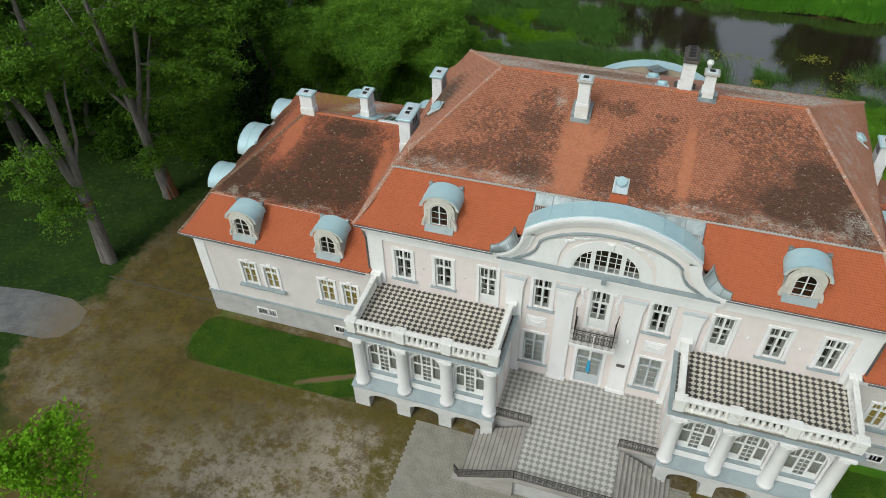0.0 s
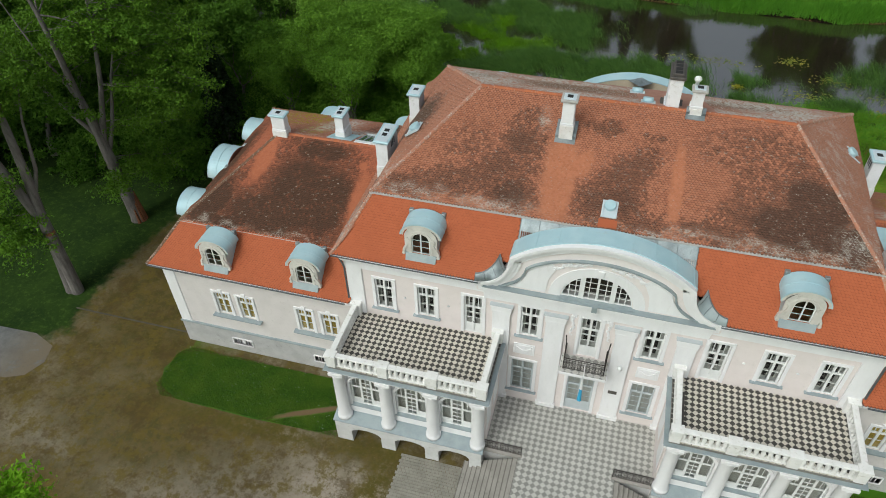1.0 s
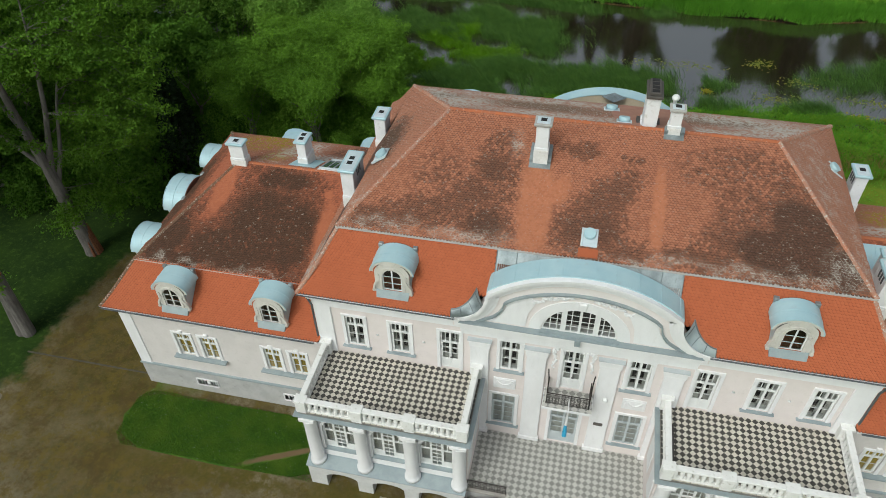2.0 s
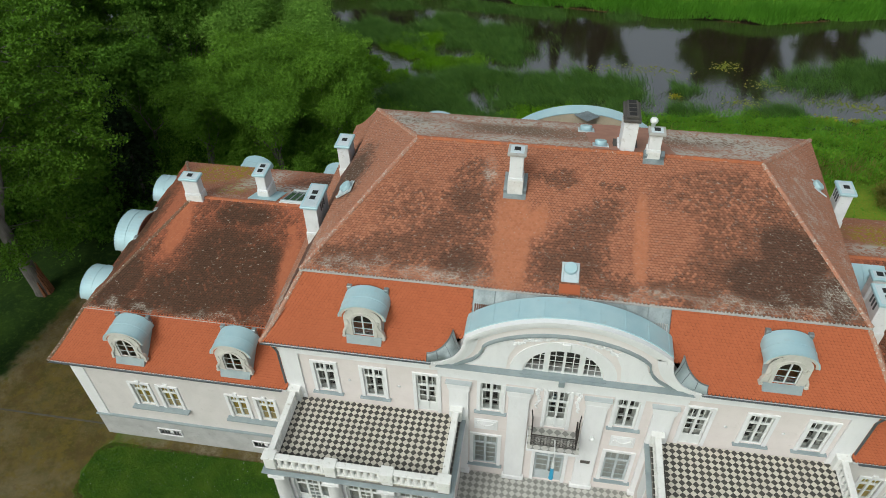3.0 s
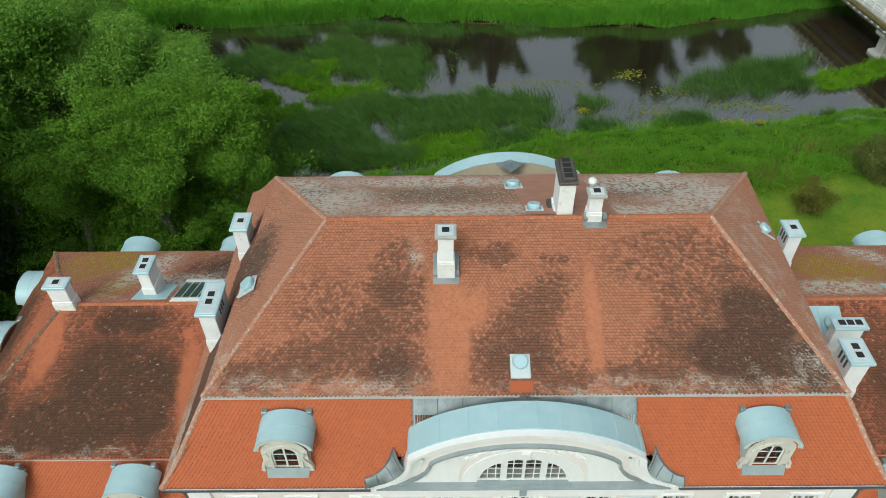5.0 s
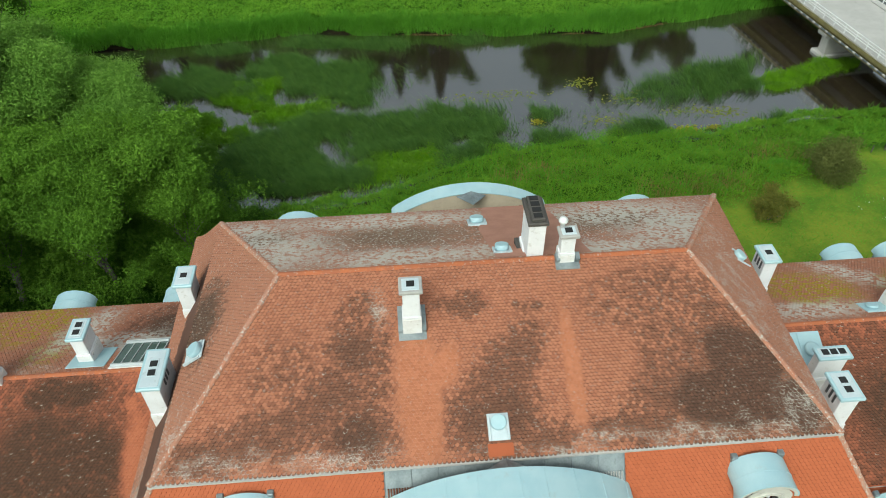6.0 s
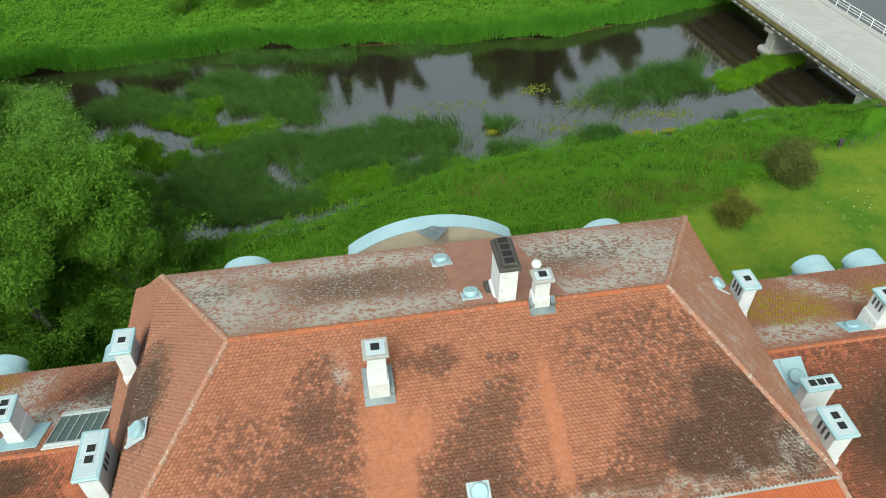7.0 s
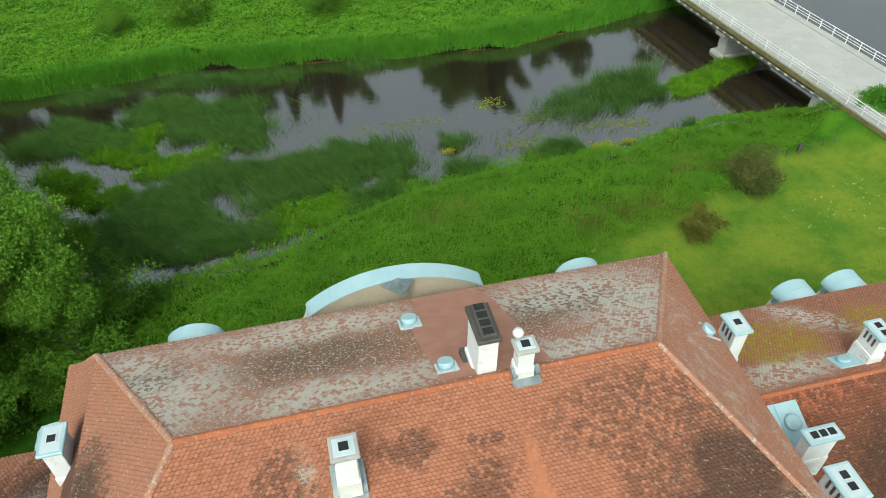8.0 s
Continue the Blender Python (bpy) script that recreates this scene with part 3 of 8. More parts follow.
def window(x, y, z0, z1, w, material=PAINT, transom=0.70, bars=1, parent=house, surround=True, sill=True, door=False, keystone=False, wall=0.0):
    """A casement with a mullion, a transom and glazing bars; panes, sill and surround are parts of it."""
    h = w / 2
    zt = z0 + (z1 - z0) * transom
    rows = [(x - h, x - h + 0.07, y, y + 0.10, z0, z1), (x + h - 0.07, x + h, y, y + 0.10, z0, z1), (x - h + 0.06, x + h - 0.06, y + 0.004, y + 0.096, z1 - 0.07, z1 - 0.003), (x - h + 0.06, x + h - 0.06, y + 0.004, y + 0.096, z0 + 0.003, z0 + 0.07)]
    rows += [(x - 0.06, x + 0.06, y - 0.012, y + 0.09, z0 + 0.05, z1 - 0.05), (x - h + 0.05, x + h - 0.05, y - 0.018, y + 0.085, zt - 0.05, zt + 0.05)]
    low = z0 + 0.07
    if door:
        low = z0 + (zt - z0) * 0.36
    for i in range(1, bars + 1):
        zb = low + (zt - low) * i / (bars + 1)
        rows += [(x - h + 0.05, x + h - 0.05, y + 0.028, y + 0.06, zb - 0.02, zb + 0.02)]
    for s in (-1, 1):
        rows += [(x + s * h / 2 - 0.02, x + s * h / 2 + 0.02, y + 0.032, y + 0.056, zt + 0.02, z1 - 0.05)]
        rows += [(x + s * (h - 0.08) - 0.04, x + s * (h - 0.08) + 0.04, y + 0.008, y + 0.08, z0 + 0.05, zt - 0.02)]
    frame_ob = part("glazed_door" if door else "window", boxes(*rows), material, parent)
    if door:
        for s in (-1, 1):
            c, d = sorted((x + s * 0.055, x + s * (h - 0.05)))
            part("door_panel", boxes((c, d, y + 0.024, y + 0.07, z0 + 0.06, low), (c + 0.07, d - 0.07, y + 0.012, y + 0.03, z0 + 0.14, low - 0.08), bevel=0.008), material, frame_ob)
        part("door_handle", boxes((x + 0.02, x + 0.05, y - 0.075, y - 0.013, low + 0.16, low + 0.19), (x + 0.02, x + 0.14, y - 0.09, y - 0.07, low + 0.162, low + 0.188), bevel=0.004), IRON, frame_ob, "dark metal handle")
    for s in (-1, 1):
        for a, b in ((low, zt), (zt, z1 - 0.05)):
            c, d = sorted((x + s * 0.03, x + s * (h - 0.03)))
            bm = bmesh.new()
            bm.faces.new([bm.verts.new(p) for p in ((c, y + 0.045, a), (d, y + 0.045, a), (d, y + 0.045, b), (c, y + 0.045, b))])
            pane = part("pane", bm, GLASS, frame_ob)
            pane.visible_shadow = False
    if sill:
        part("sill", boxes((x - h - 0.30, x + h + 0.30, wall - 0.20, y + 0.02, z0 - 0.10, z0 - 0.02), bevel=0.015), TEAL, frame_ob, "grey metal sill")
    if surround:
        f = wall
        rows = [(x - h - 0.19, x - h, f - 0.07, f + 0.02, z0 - (0.0 if door else 0.02), z1), (x + h, x + h + 0.19, f - 0.07, f + 0.02, z0 - (0.0 if door else 0.02), z1), (x - h - 0.19, x + h + 0.19, f - 0.075, f + 0.02, z1, z1 + 0.17)]
        if keystone:
            rows += [(x - 0.13, x + 0.13, f - 0.10, f + 0.02, z1 + 0.02, z1 + 0.34)]
        part("surround", boxes(*rows, bevel=0.012), WHITE, frame_ob, "white plaster surround")
    return frame_ob


for x, kind in UP:
    window(x, 0.05, *SPAN[kind], 2 * HALF, door=kind > 0, sill=kind == 0, bars=2 if kind else 1)
    # inner sash bars; the lowest pale strip also stands in for a reflection
    part("curtain", boxes((x - 0.5, x - 0.30, 0.30, 0.34, SPAN[kind][0], 9.9), (x + 0.30, x + 0.5, 0.30, 0.34, SPAN[kind][0], 9.9), (x - 0.5, x + 0.5, 0.24, 0.27, SPAN[kind][0], 8.10), (x - 0.5, x + 0.5, 0.24, 0.27, 8.52, 8.64), (x - 0.5, x + 0.5, 0.24, 0.27, 9.24, 9.40), (x - 0.09, x + 0.09, 0.24, 0.28, SPAN[kind][0], 9.9)), BLIND, house, "pale inner sash and drawn curtain")
for x in GROUND_WIN:
    window(x, 0.06, 2.75, 5.55, 1.32, GREYPAINT, bars=3)
    part("blind", boxes((x - 0.6, x + 0.6, 0.18, 0.21, 2.8, 5.5)), BLIND, house, "pale closed blind")
    part("relief_panel", boxes((x - 0.62, x + 0.62, -0.05, 0.01, 6.15, 7.05), (x - 0.5, x + 0.5, -0.075, 0.01, 6.25, 6.95), bevel=0.02), WHITE, house, "white plaster panel with a hanging swag")
    bm = bmesh.new()
    ribbon(bm, [(x - 0.42 + 0.84 * i / 12, 6.78 - 0.26 * math.sin(math.pi * i / 12)) for i in range(13)], -0.05, 0.05, -0.12, -0.06)
    part("swag", bm, WHITE, house)
window(0, 0.08, 1.80, 5.05, 1.56, GREYPAINT, transom=0.74, bars=2, sill=False, door=True)
part("blind", boxes((-0.75, 0.75, 0.19, 0.22, 1.85, 5.0)), BLIND, house, "pale closed blind")
for side in (-1, 1):
    for x in WING_WIN:
        window(side * -x, 0.31, 3.75, 5.75, 1.0, sill=False, keystone=True, wall=0.25)
        # ochre sheet close behind the glass colours the panes yellow
        part("curtain", boxes((side * -x - 0.5, side * -x + 0.5, 0.40, 0.43, 3.75, 5.75)), OCHRE_SHEET, house, "ochre sheet behind the window")
    for c in ((WING_WIN[0] + WING_WIN[1]) / 2, (WING_WIN[2] + WING_WIN[3]) / 2):
        part("sill", boxes((side * -c - 1.75, side * -c + 1.75, -0.08, 0.40, 3.60, 3.72), bevel=0.015), TEAL, house, "grey metal sill under a pair of windows")
    for c in (22.9, 16.8):
        cx = side * c
        bm = boxes((cx - 0.78, cx - 0.7, 0.13, 0.5, 0.7, 1.36), (cx + 0.7, cx + 0.78, 0.13, 0.5, 0.7, 1.36), (cx - 0.7, cx + 0.7, 0.13, 0.5, 1.3, 1.38), (cx - 0.7, cx + 0.7, 0.13, 0.5, 0.68, 0.75), *[(cx + d - 0.02, cx + d + 0.02, 0.25, 0.30, 0.75, 1.3) for d in (-0.5, -0.3, -0.1, 0.1, 0.3, 0.5)], (cx - 0.06, cx + 0.06, 0.25, 0.4, 0.75, 1.3))
        part("cellar_window", bm, WHITE, house, "barred white cellar window")
        part("cellar_dark", boxes((cx - 0.7, cx + 0.7, 0.6, 0.64, 0.7, 1.35)), DARK, house)

# pilasters, entablature and cornice of the main front
for x0, x1 in ((-5.42, -4.42), (-2.42, -1.38), (1.36, 2.40), (4.55, 5.55)):
    part("pilaster", boxes((x0, x1, -0.16, 0.01, 2.05, 9.5), (x0 - 0.08, x1 + 0.08, -0.24, 0.01, 1.77, 2.05), (x0 - 0.04, x1 + 0.04, -0.20, 0.01, 9.5, 9.62), (x0 - 0.07, x1 + 0.07, -0.205, 0.01, 9.62, 9.94), (x0 - 0.13, x1 + 0.13, -0.25, 0.01, 9.94, 10.06), bevel=0.012), WHITE, house, "white plaster pilaster with a moulded capital")
    part("capital_flashing", boxes((x0 - 0.15, x1 + 0.15, -0.27, 0.01, 10.064, 10.10)), GREYPAINT, house)
for s in (-1, 1):
    a, b = sorted((s * 13.1, s * 14.06))
    part("corner_pilaster", boxes((a, b, -0.10, 0.6, 2.2, 10.95), bevel=0.015), WHITE, house)
    a, b = sorted((s * 5.95, s * 14.12))
    part("cornice", boxes((a, b, -0.12, 0.3, 10.85, 11.42), (a, b, -0.28, 0.3, 11.42, 11.62), (a, b, -0.45, 0.3, 11.62, 11.82), (a, b, -0.60, 0.3, 11.82, 12.02)), WHITE, house)
part("entablature", boxes((-5.95, 5.95, -0.12, 0.02, 10.40, 10.80), (-5.95, 5.95, -0.22, 0.02, 10.80, 11.10), (-5.95, 5.95, -0.32, 0.02, 11.10, 11.35), (-6.2, 6.2, -0.45, 0.02, 11.35, 11.60), bevel=0.015), WHITE, house)
part("gable_flashing", boxes((-6.0, 6.0, -0.50, -0.15, 11.604, 11.65)), TEAL, house, "grey metal flashing under the gable")
part("side_cornice", boxes(*[(s * 14.0 - 0.3, s * 14.0 + 0.3, 0.3, 17.9, z, z + 0.25) for s in (-1, 1) for z in (11.4, 11.7)]), WHITE, house)


# ---- curved gables ----
ARC_R = (4.6**2 + 1.77**2) / (2 * 1.77)
SHOULDER, CROWN = 13.95, 15.72


def gable_curve(n=14):
    left = [(-6.4 + 1.8 * math.sin(a), 11.95 + 2.0 * (1 - math.cos(a))) for a in np.linspace(0.05, math.pi / 2 * 0.97, n)]
    arc = [(x, CROWN - ARC_R + math.sqrt(ARC_R**2 - x * x)) for x in np.linspace(-4.55, 4.55, 41)]
    return left + arc + [(-x, z) for x, z in left[::-1]]


CURVE = gable_curve()
CXS, CZS = zip(*CURVE)
LUN_W, LUN_Z, LUN_H = 1.86, 11.74, 1.78


def gable(y, face, front):
    """A curved gable; face is -1 where it looks to the yard and 1 where it looks to the river."""
    bm = bmesh.new()
    xs = sorted({*np.linspace(-6.35, 6.35, 120), -LUN_W, LUN_W})
    y0, y1 = (y, y + 0.45) if face < 0 else (y - 0.45, y)
    for a, b in zip(xs, xs[1:]):
        m = (a + b) / 2
        tops = [float(np.interp(v, CXS, CZS)) - 0.02 for v in (a, b)]
        bases = [11.0, 11.0]
        if front and abs(m) < LUN_W:
            bases = [LUN_Z + LUN_H * math.sqrt(max(0, 1 - (v / LUN_W) ** 2)) for v in (a, b)]
        p = [bm.verts.new(v) for v in ((a, y0, bases[0]), (b, y0, bases[1]), (b, y0, tops[1]), (a, y0, tops[0]), (a, y1, bases[0]), (b, y1, bases[1]), (b, y1, tops[1]), (a, y1, tops[0]))]
        for q in ((0, 1, 2, 3), (5, 4, 7, 6), (3, 2, 6, 7), (1, 0, 4, 5)):
            bm.faces.new([p[i] for i in q])
    bmesh.ops.remove_doubles(bm, verts=bm.verts, dist=1e-4)
    wall = part("gable", bm, TAN if not front else BLUSH, house, "curved baroque gable")
    fy = lambda d: sorted((y + face * d, y - face * 0.02))
    bm = bmesh.new()
    for d0, d1, out in ((-0.02, 0.13, 0.42), (0.13, 0.25, 0.33), (0.25, 0.42, 0.22), (0.42, 0.62, 0.12)):
        ribbon(bm, CURVE, d0, d1, *fy(out))
    part("gable_moulding", bm, WHITE, wall)
    return wall


fg = gable(-0.15, -1, True)
rg = gable(17.85, 1, False)
rg.matrix_basis = pose(0.5, 0, 11.0) @ Matrix.Diagonal((0.915, 1, 0.835, 1)) @ pose(0, 0, -11.0)
# drip moulding over the panels
drip = [(-5.1, 11.78), (-4.75, 11.9), (-4.3, 12.2), (-4.0, 12.55), (-3.85, 12.9), (-3.8, 13.2)]
drip += [(x, 13.05 + 1.35 * (1 - (x / 3.8) ** 2) ** 0.75 + 0.15) for x in np.linspace(-3.75, 3.75, 31)] + [(-x, z) for x, z in drip[::-1]]
bm = ribbon(bmesh.new(), drip, 0.0, 0.08, -0.33, -0.14)
part("drip_moulding", bm, TEAL, fg, "grey curved drip moulding")
part("lunette_surround", ribbon(bmesh.new(), arch(0, LUN_Z, LUN_W + 0.62, LUN_H + 0.52, 32), 0.0, 0.60, -0.19, -0.13), WHITE, fg, "white arched surround")
for s in (-1, 1):
    outline = [(s * 2.65, 11.8), (s * 4.55, 11.8), (s * 4.1, 12.14), (s * 3.75, 12.74), (s * 3.55, 13.34), (s * 2.5, 13.9), (s * 2.2, 13.6), (s * 2.55, 12.75)]
    bm = prism(bmesh.new(), outline if s > 0 else outline[::-1], -0.21, -0.14)
    bmesh.ops.recalc_face_normals(bm, faces=bm.faces)
    part("relief_panel", bm, WHITE, fg, "smooth white plaster panel")
    # leaf festoon above the lunette
    rnd = random.Random(5)
    bm = bmesh.new()
    for i in range(26):
        t = i / 25
        x, z = s * (0.55 + 1.75 * t), 14.2 - 0.62 * t * t
        bmesh.ops.create_icosphere(bm, subdivisions=1, radius=1, matrix=Matrix.Translation((x + rnd.uniform(-0.06, 0.06), -0.20, z + rnd.uniform(-0.09, 0.09))) @ Matrix.Diagonal((0.11, 0.07, 0.08, 1)))
    part("festoon", bm, WHITE, fg, "moulded plaster leaf festoon")
part("keystone", boxes((-0.2, 0.2, -0.28, -0.14, 13.5, 13.98), bevel=0.03), WHITE, fg)
# lunette window: two sashes between two mullions, side lights
rows = [(-LUN_W, LUN_W, 0.02, 0.12, LUN_Z, LUN_Z + 0.08)]
for x in (-0.80, 0.80):
    rows.append((x - 0.13, x + 0.13, 0.0, 0.14, LUN_Z, LUN_Z + LUN_H * math.sqrt(1 - (x / LUN_W) ** 2)))
rows.append((-0.06, 0.06, 0.0, 0.13, LUN_Z, LUN_Z + LUN_H - 0.02))
for x in (-1.45, -1.12, -0.42, 0.42, 1.12, 1.45):
    rows.append((x - 0.022, x + 0.022, 0.04, 0.09, LUN_Z, LUN_Z + LUN_H * math.sqrt(1 - (x / LUN_W) ** 2)))
for z in (0.42, 0.82, 1.2):
    half = LUN_W * math.sqrt(1 - (z / LUN_H) ** 2)
    rows.append((-half, half, 0.04, 0.085, LUN_Z + z - 0.022, LUN_Z + z + 0.022))
bm = boxes(*[(r[0], r[1], r[2] - 0.13 + 0.002 * i, r[3] - 0.13 - 0.002 * i, r[4], r[5]) for i, r in enumerate(rows)])
ribbon(bm, arch(0, LUN_Z, LUN_W, LUN_H, 32), 0.0, 0.09, -0.12, 0.0)
lun = part("lunette_window", bm, PAINT, house, "white half-round window with glazing bars")
bm = bmesh.new()
bm.faces.new([bm.verts.new((x, -0.065, z)) for x, z in arch(0, LUN_Z, LUN_W, LUN_H, 32)[::-1]])
part("pane", bm, GLASS, lun).visible_shadow = False
part("sill", boxes((-2.0, 2.0, -0.36, 0.05, LUN_Z - 0.14, LUN_Z - 0.02), (-0.14, 0.14, -0.6, -0.34, 11.3, LUN_Z - 0.06)), TEAL, lun)
part("lunette_dark", boxes((-2.0, 2.0, 0.9, 0.95, 11.3, 13.6)), DARK, house)


def metal_cap(y0, y1, label):
    """The sheet-metal vault on a gable's arc, with standing seams."""
    bm = bmesh.new()
    arc = [(x, z + 0.04) for x, z in CURVE if abs(x) < 4.62]
    ribbon(bm, arc, -0.04, 0.02, y0, y1)
    cap = part("gable_roof", bm, BLUE, house, label)
    for x in (-4.4, -3.35, -2.25, -1.15, -0.35, 0.35, 1.25, 2.35, 3.4, 4.4):
        z = CROWN - ARC_R + math.sqrt(ARC_R**2 - x * x) + 0.07
        t = -x / ARC_R
        bm = boxes((x - 0.014, x + 0.014, y0 + 0.02, y1 - 0.01, z, z + 0.035))
        part("seam", bm, BLUE, cap)
    return cap


metal_cap(-0.30, 0.92, "pale blue sheet-metal vault behind the gable")
rear_cap = metal_cap(17.35, 18.3, "pale blue sheet-metal vault of the rear gable")
rear_cap.matrix_basis = pose(0.5, 0, 11.0) @ Matrix.Diagonal((0.915, 1, 0.835, 1)) @ pose(0, 0, -11.0)

# ---- roofs ----
TILE_W, TILE_EX = 0.170, 0.132


def lerp(a, b, t):
    return np.asarray(a, float) + (np.asarray(b, float) - np.asarray(a, float)) * t


def face_point(quad, u, v, sag):
    """A place on a roof face: quad is low left, low right, high right, high left; sag bends its foot outward."""
    a, b, c, d = quad
    return lerp(lerp(a, b, u), lerp(d, c, u), v) + np.array([0, 0, -sag * 4 * v * (1 - v) * (1 - v)])


def roof_tiles(quad, sag=0.0, seed=1, gaps=None, lift=0.03):
    """Places of beaver-tail tiles on a roof face: for each its corner frame (origin, along, up, normal)."""
    rng = np.random.default_rng(seed)
    a, b, c, d = [np.asarray(p, float) for p in quad]
    along = (b - a) / np.linalg.norm(b - a)
    slope = np.linalg.norm((c + d) / 2 - (a + b) / 2 - along * np.dot((c + d) / 2 - (a + b) / 2, along))
    rows = int(slope / TILE_EX)
    out = []
    for r in range(rows):
        v = r / rows
        left, right = face_point(quad, 0, v, sag), face_point(quad, 1, v, sag)
        up = face_point(quad, 0.5, min(1, v + 0.02), sag) - face_point(quad, 0.5, max(0, v - 0.001), sag)
        up -= along * np.dot(up, along)
        up /= np.linalg.norm(up)
        s0, s1 = np.dot(left - a, along), np.dot(right - a, along)
        first = math.ceil((s0 + 0.03) / TILE_W - (r % 2) * 0.5)
        n = np.cross(along, up)
        for i in range(first, 100000):
            s = (i + (r % 2) * 0.5) * TILE_W
            if s > s1 - 0.03:
                break
            p = left + along * (s - s0)
            if gaps and gaps(p):
                continue
            out.append((p + n * lift, along, up, n))
    return out, rng


TILE_OUT = np.array([(-0.5, 0.68), (-0.36, 0.20), (0, 0), (0.36, 0.20), (0.5, 0.68), (0.5, 1.75), (-0.5, 1.75)])
TILE_FACES = [(0, 1, 2, 3, 4, 5, 6)] + [(i + 1, i, 7 + i, 8 + i) for i in range(4)]


def tile_verts(p, along, up, n, rng, squash=1.0):
    w, ex = TILE_W * 0.96, TILE_EX
    lift = rng.uniform(-0.004, 0.004)
    top = [p + along * (q[0] * w) + up * (q[1] * ex) + n * ((0.030 if q[1] < 1 else 0.004) + lift + (0.004 * rng.standard_normal() if q[1] < 0.2 else 0)) for q in TILE_OUT]
    # lips reach downslope so that their painted dark line shows from above
    low = [v - n * 0.026 - up * 0.042 for v in top[:5]]
    return top + low


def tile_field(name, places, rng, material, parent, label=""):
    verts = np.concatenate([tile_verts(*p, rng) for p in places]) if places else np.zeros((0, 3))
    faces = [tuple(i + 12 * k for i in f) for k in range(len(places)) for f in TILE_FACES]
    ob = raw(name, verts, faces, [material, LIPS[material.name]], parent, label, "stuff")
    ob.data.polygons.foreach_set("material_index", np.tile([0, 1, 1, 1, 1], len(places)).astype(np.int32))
    return ob


def deck(name, quads, material, parent, sag=0.0, n=20, gaps=None):
    bm = bmesh.new()
    for quad in quads:
        grid = [[bm.verts.new(face_point(quad, u, v, sag)) for u in (np.linspace(0, 1, 31) if gaps else (0, 1))] for v in np.linspace(0, 1, n + 1 if sag else 2)]
        for p, q in zip(grid, grid[1:]):
            for i in range(len(p) - 1):
                mid = (p[i].co + p[i + 1].co + q[i].co + q[i + 1].co) / 4
                if not (gaps and gaps(mid)):
                    bm.faces.new((p[i], p[i + 1], q[i + 1], q[i]))
    bmesh.ops.remove_doubles(bm, verts=bm.verts, dist=1e-4)
    return part(name, bm, material, parent)


def ridge_caps(name, a, b, material, parent, r=0.13, step=0.36):
    """Half-round ridge tiles laid end over end along a line."""
    a, b = Vector(a), Vector(b)
    n = max(1, round((b - a).length / step))
    d = (b - a).normalized()
    side = d.cross(Vector((0, 0, 1))).normalized()
    up = side.cross(d)
    verts, faces = [], []
    for i in range(n):
        p, q = a + (b - a) * (i / n) - d * 0.03, a + (b - a) * ((i + 1) / n)
        base = len(verts)
        for e, rr in ((p, r * 1.08), (q, r * 0.92)):
            for j in range(7):
                t = math.pi * j / 6
                verts.append(e + side * math.cos(t) * rr + up * (math.sin(t) * rr - 0.02))
        faces += [(base + j, base + j + 1, base + 8 + j, base + 7 + j) for j in range(6)]
        faces.append(tuple(base + j for j in range(7)))
    return raw(name, [tuple(v) for v in verts], faces, material, parent, kind="stuff")


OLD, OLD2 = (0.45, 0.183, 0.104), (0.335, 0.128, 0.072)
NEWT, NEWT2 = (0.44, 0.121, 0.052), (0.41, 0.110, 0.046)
# darker lips: grime and the shadow line under each tile's edge in one colour
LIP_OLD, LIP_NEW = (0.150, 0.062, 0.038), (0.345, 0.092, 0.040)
FRONT_STAINS = [(-5.25, 5.6, 1.15, 1.2, 0, 0.9), (-5.0, 7.0, 0.85, 0.8, 0, 0.62), (-5.9, 4.1, 1.8, 1.15, 18, 0.86), (-5.3, 2.8, 1.35, 1.0, 0, 0.95), (-8.2, 3.0, 2.3, 0.9, 10, 0.85), (-10.9, 2.4, 1.4, 0.6, 0, 0.85), (-1.1, 7.25, 0.95, 0.5, 0, 0.75), (0.15, 4.35, 2.35, 1.0, 50, 0.85), (1.0, 5.2, 0.9, 0.9, 0, 0.85), (-0.5, 3.0, 1.4, 1.2, 0, 0.9), (0.6, 3.2, 1.0, 1.4, 0, 0.9), (1.7, 2.25, 1.5, 0.55, 0, 0.8), (1.6, 7.0, 0.7, 0.25, 0, 0.5), (9.0, 3.1, 3.4, 1.6, 0, 1.08), (9.5, 4.7, 2.0, 1.5, -20, 1.0), (10.7, 4.6, 1.3, 1.5, -30, 1.05), (9.3, 6.5, 1.5, 0.8, 0, 0.6), (5.4, 2.4, 2.0, 0.65, 0, 0.85), (6.5, 3.7, 1.2, 1.0, 0, 0.62), (11.5, 2.7, 1.1, 1.3, 0, 1.2), (7.0, 5.4, 1.4, 1.3, 0, 0.45), (7.2, 7.0, 3.2, 1.3, 0, 0.42), (-8.0, 5.0, 1.8, 1.6, 0, 0.3)]
FRONT_CLEAN = [(-2.98, 4.1, 0.85, 2.9, 2), (3.0, 4.6, 0.34, 2.3, 0), (-1.95, 4.9, 0.9, 0.5, 58)]
FRONT_PALE = [(-10.5, 2.0, 2.4, 0.45, 0), (-6.0, 1.95, 2.2, 0.36, 0), (3.0, 1.9, 3.5, 0.22, 0), (8.5, 2.0, 4.4, 0.42, 0), (11.6, 2.6, 0.7, 0.9, 30), (-4.4, 7.2, 0.5, 0.7, 0)]
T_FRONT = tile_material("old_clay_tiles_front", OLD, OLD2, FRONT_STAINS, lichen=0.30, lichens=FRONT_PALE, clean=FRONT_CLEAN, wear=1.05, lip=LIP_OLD)
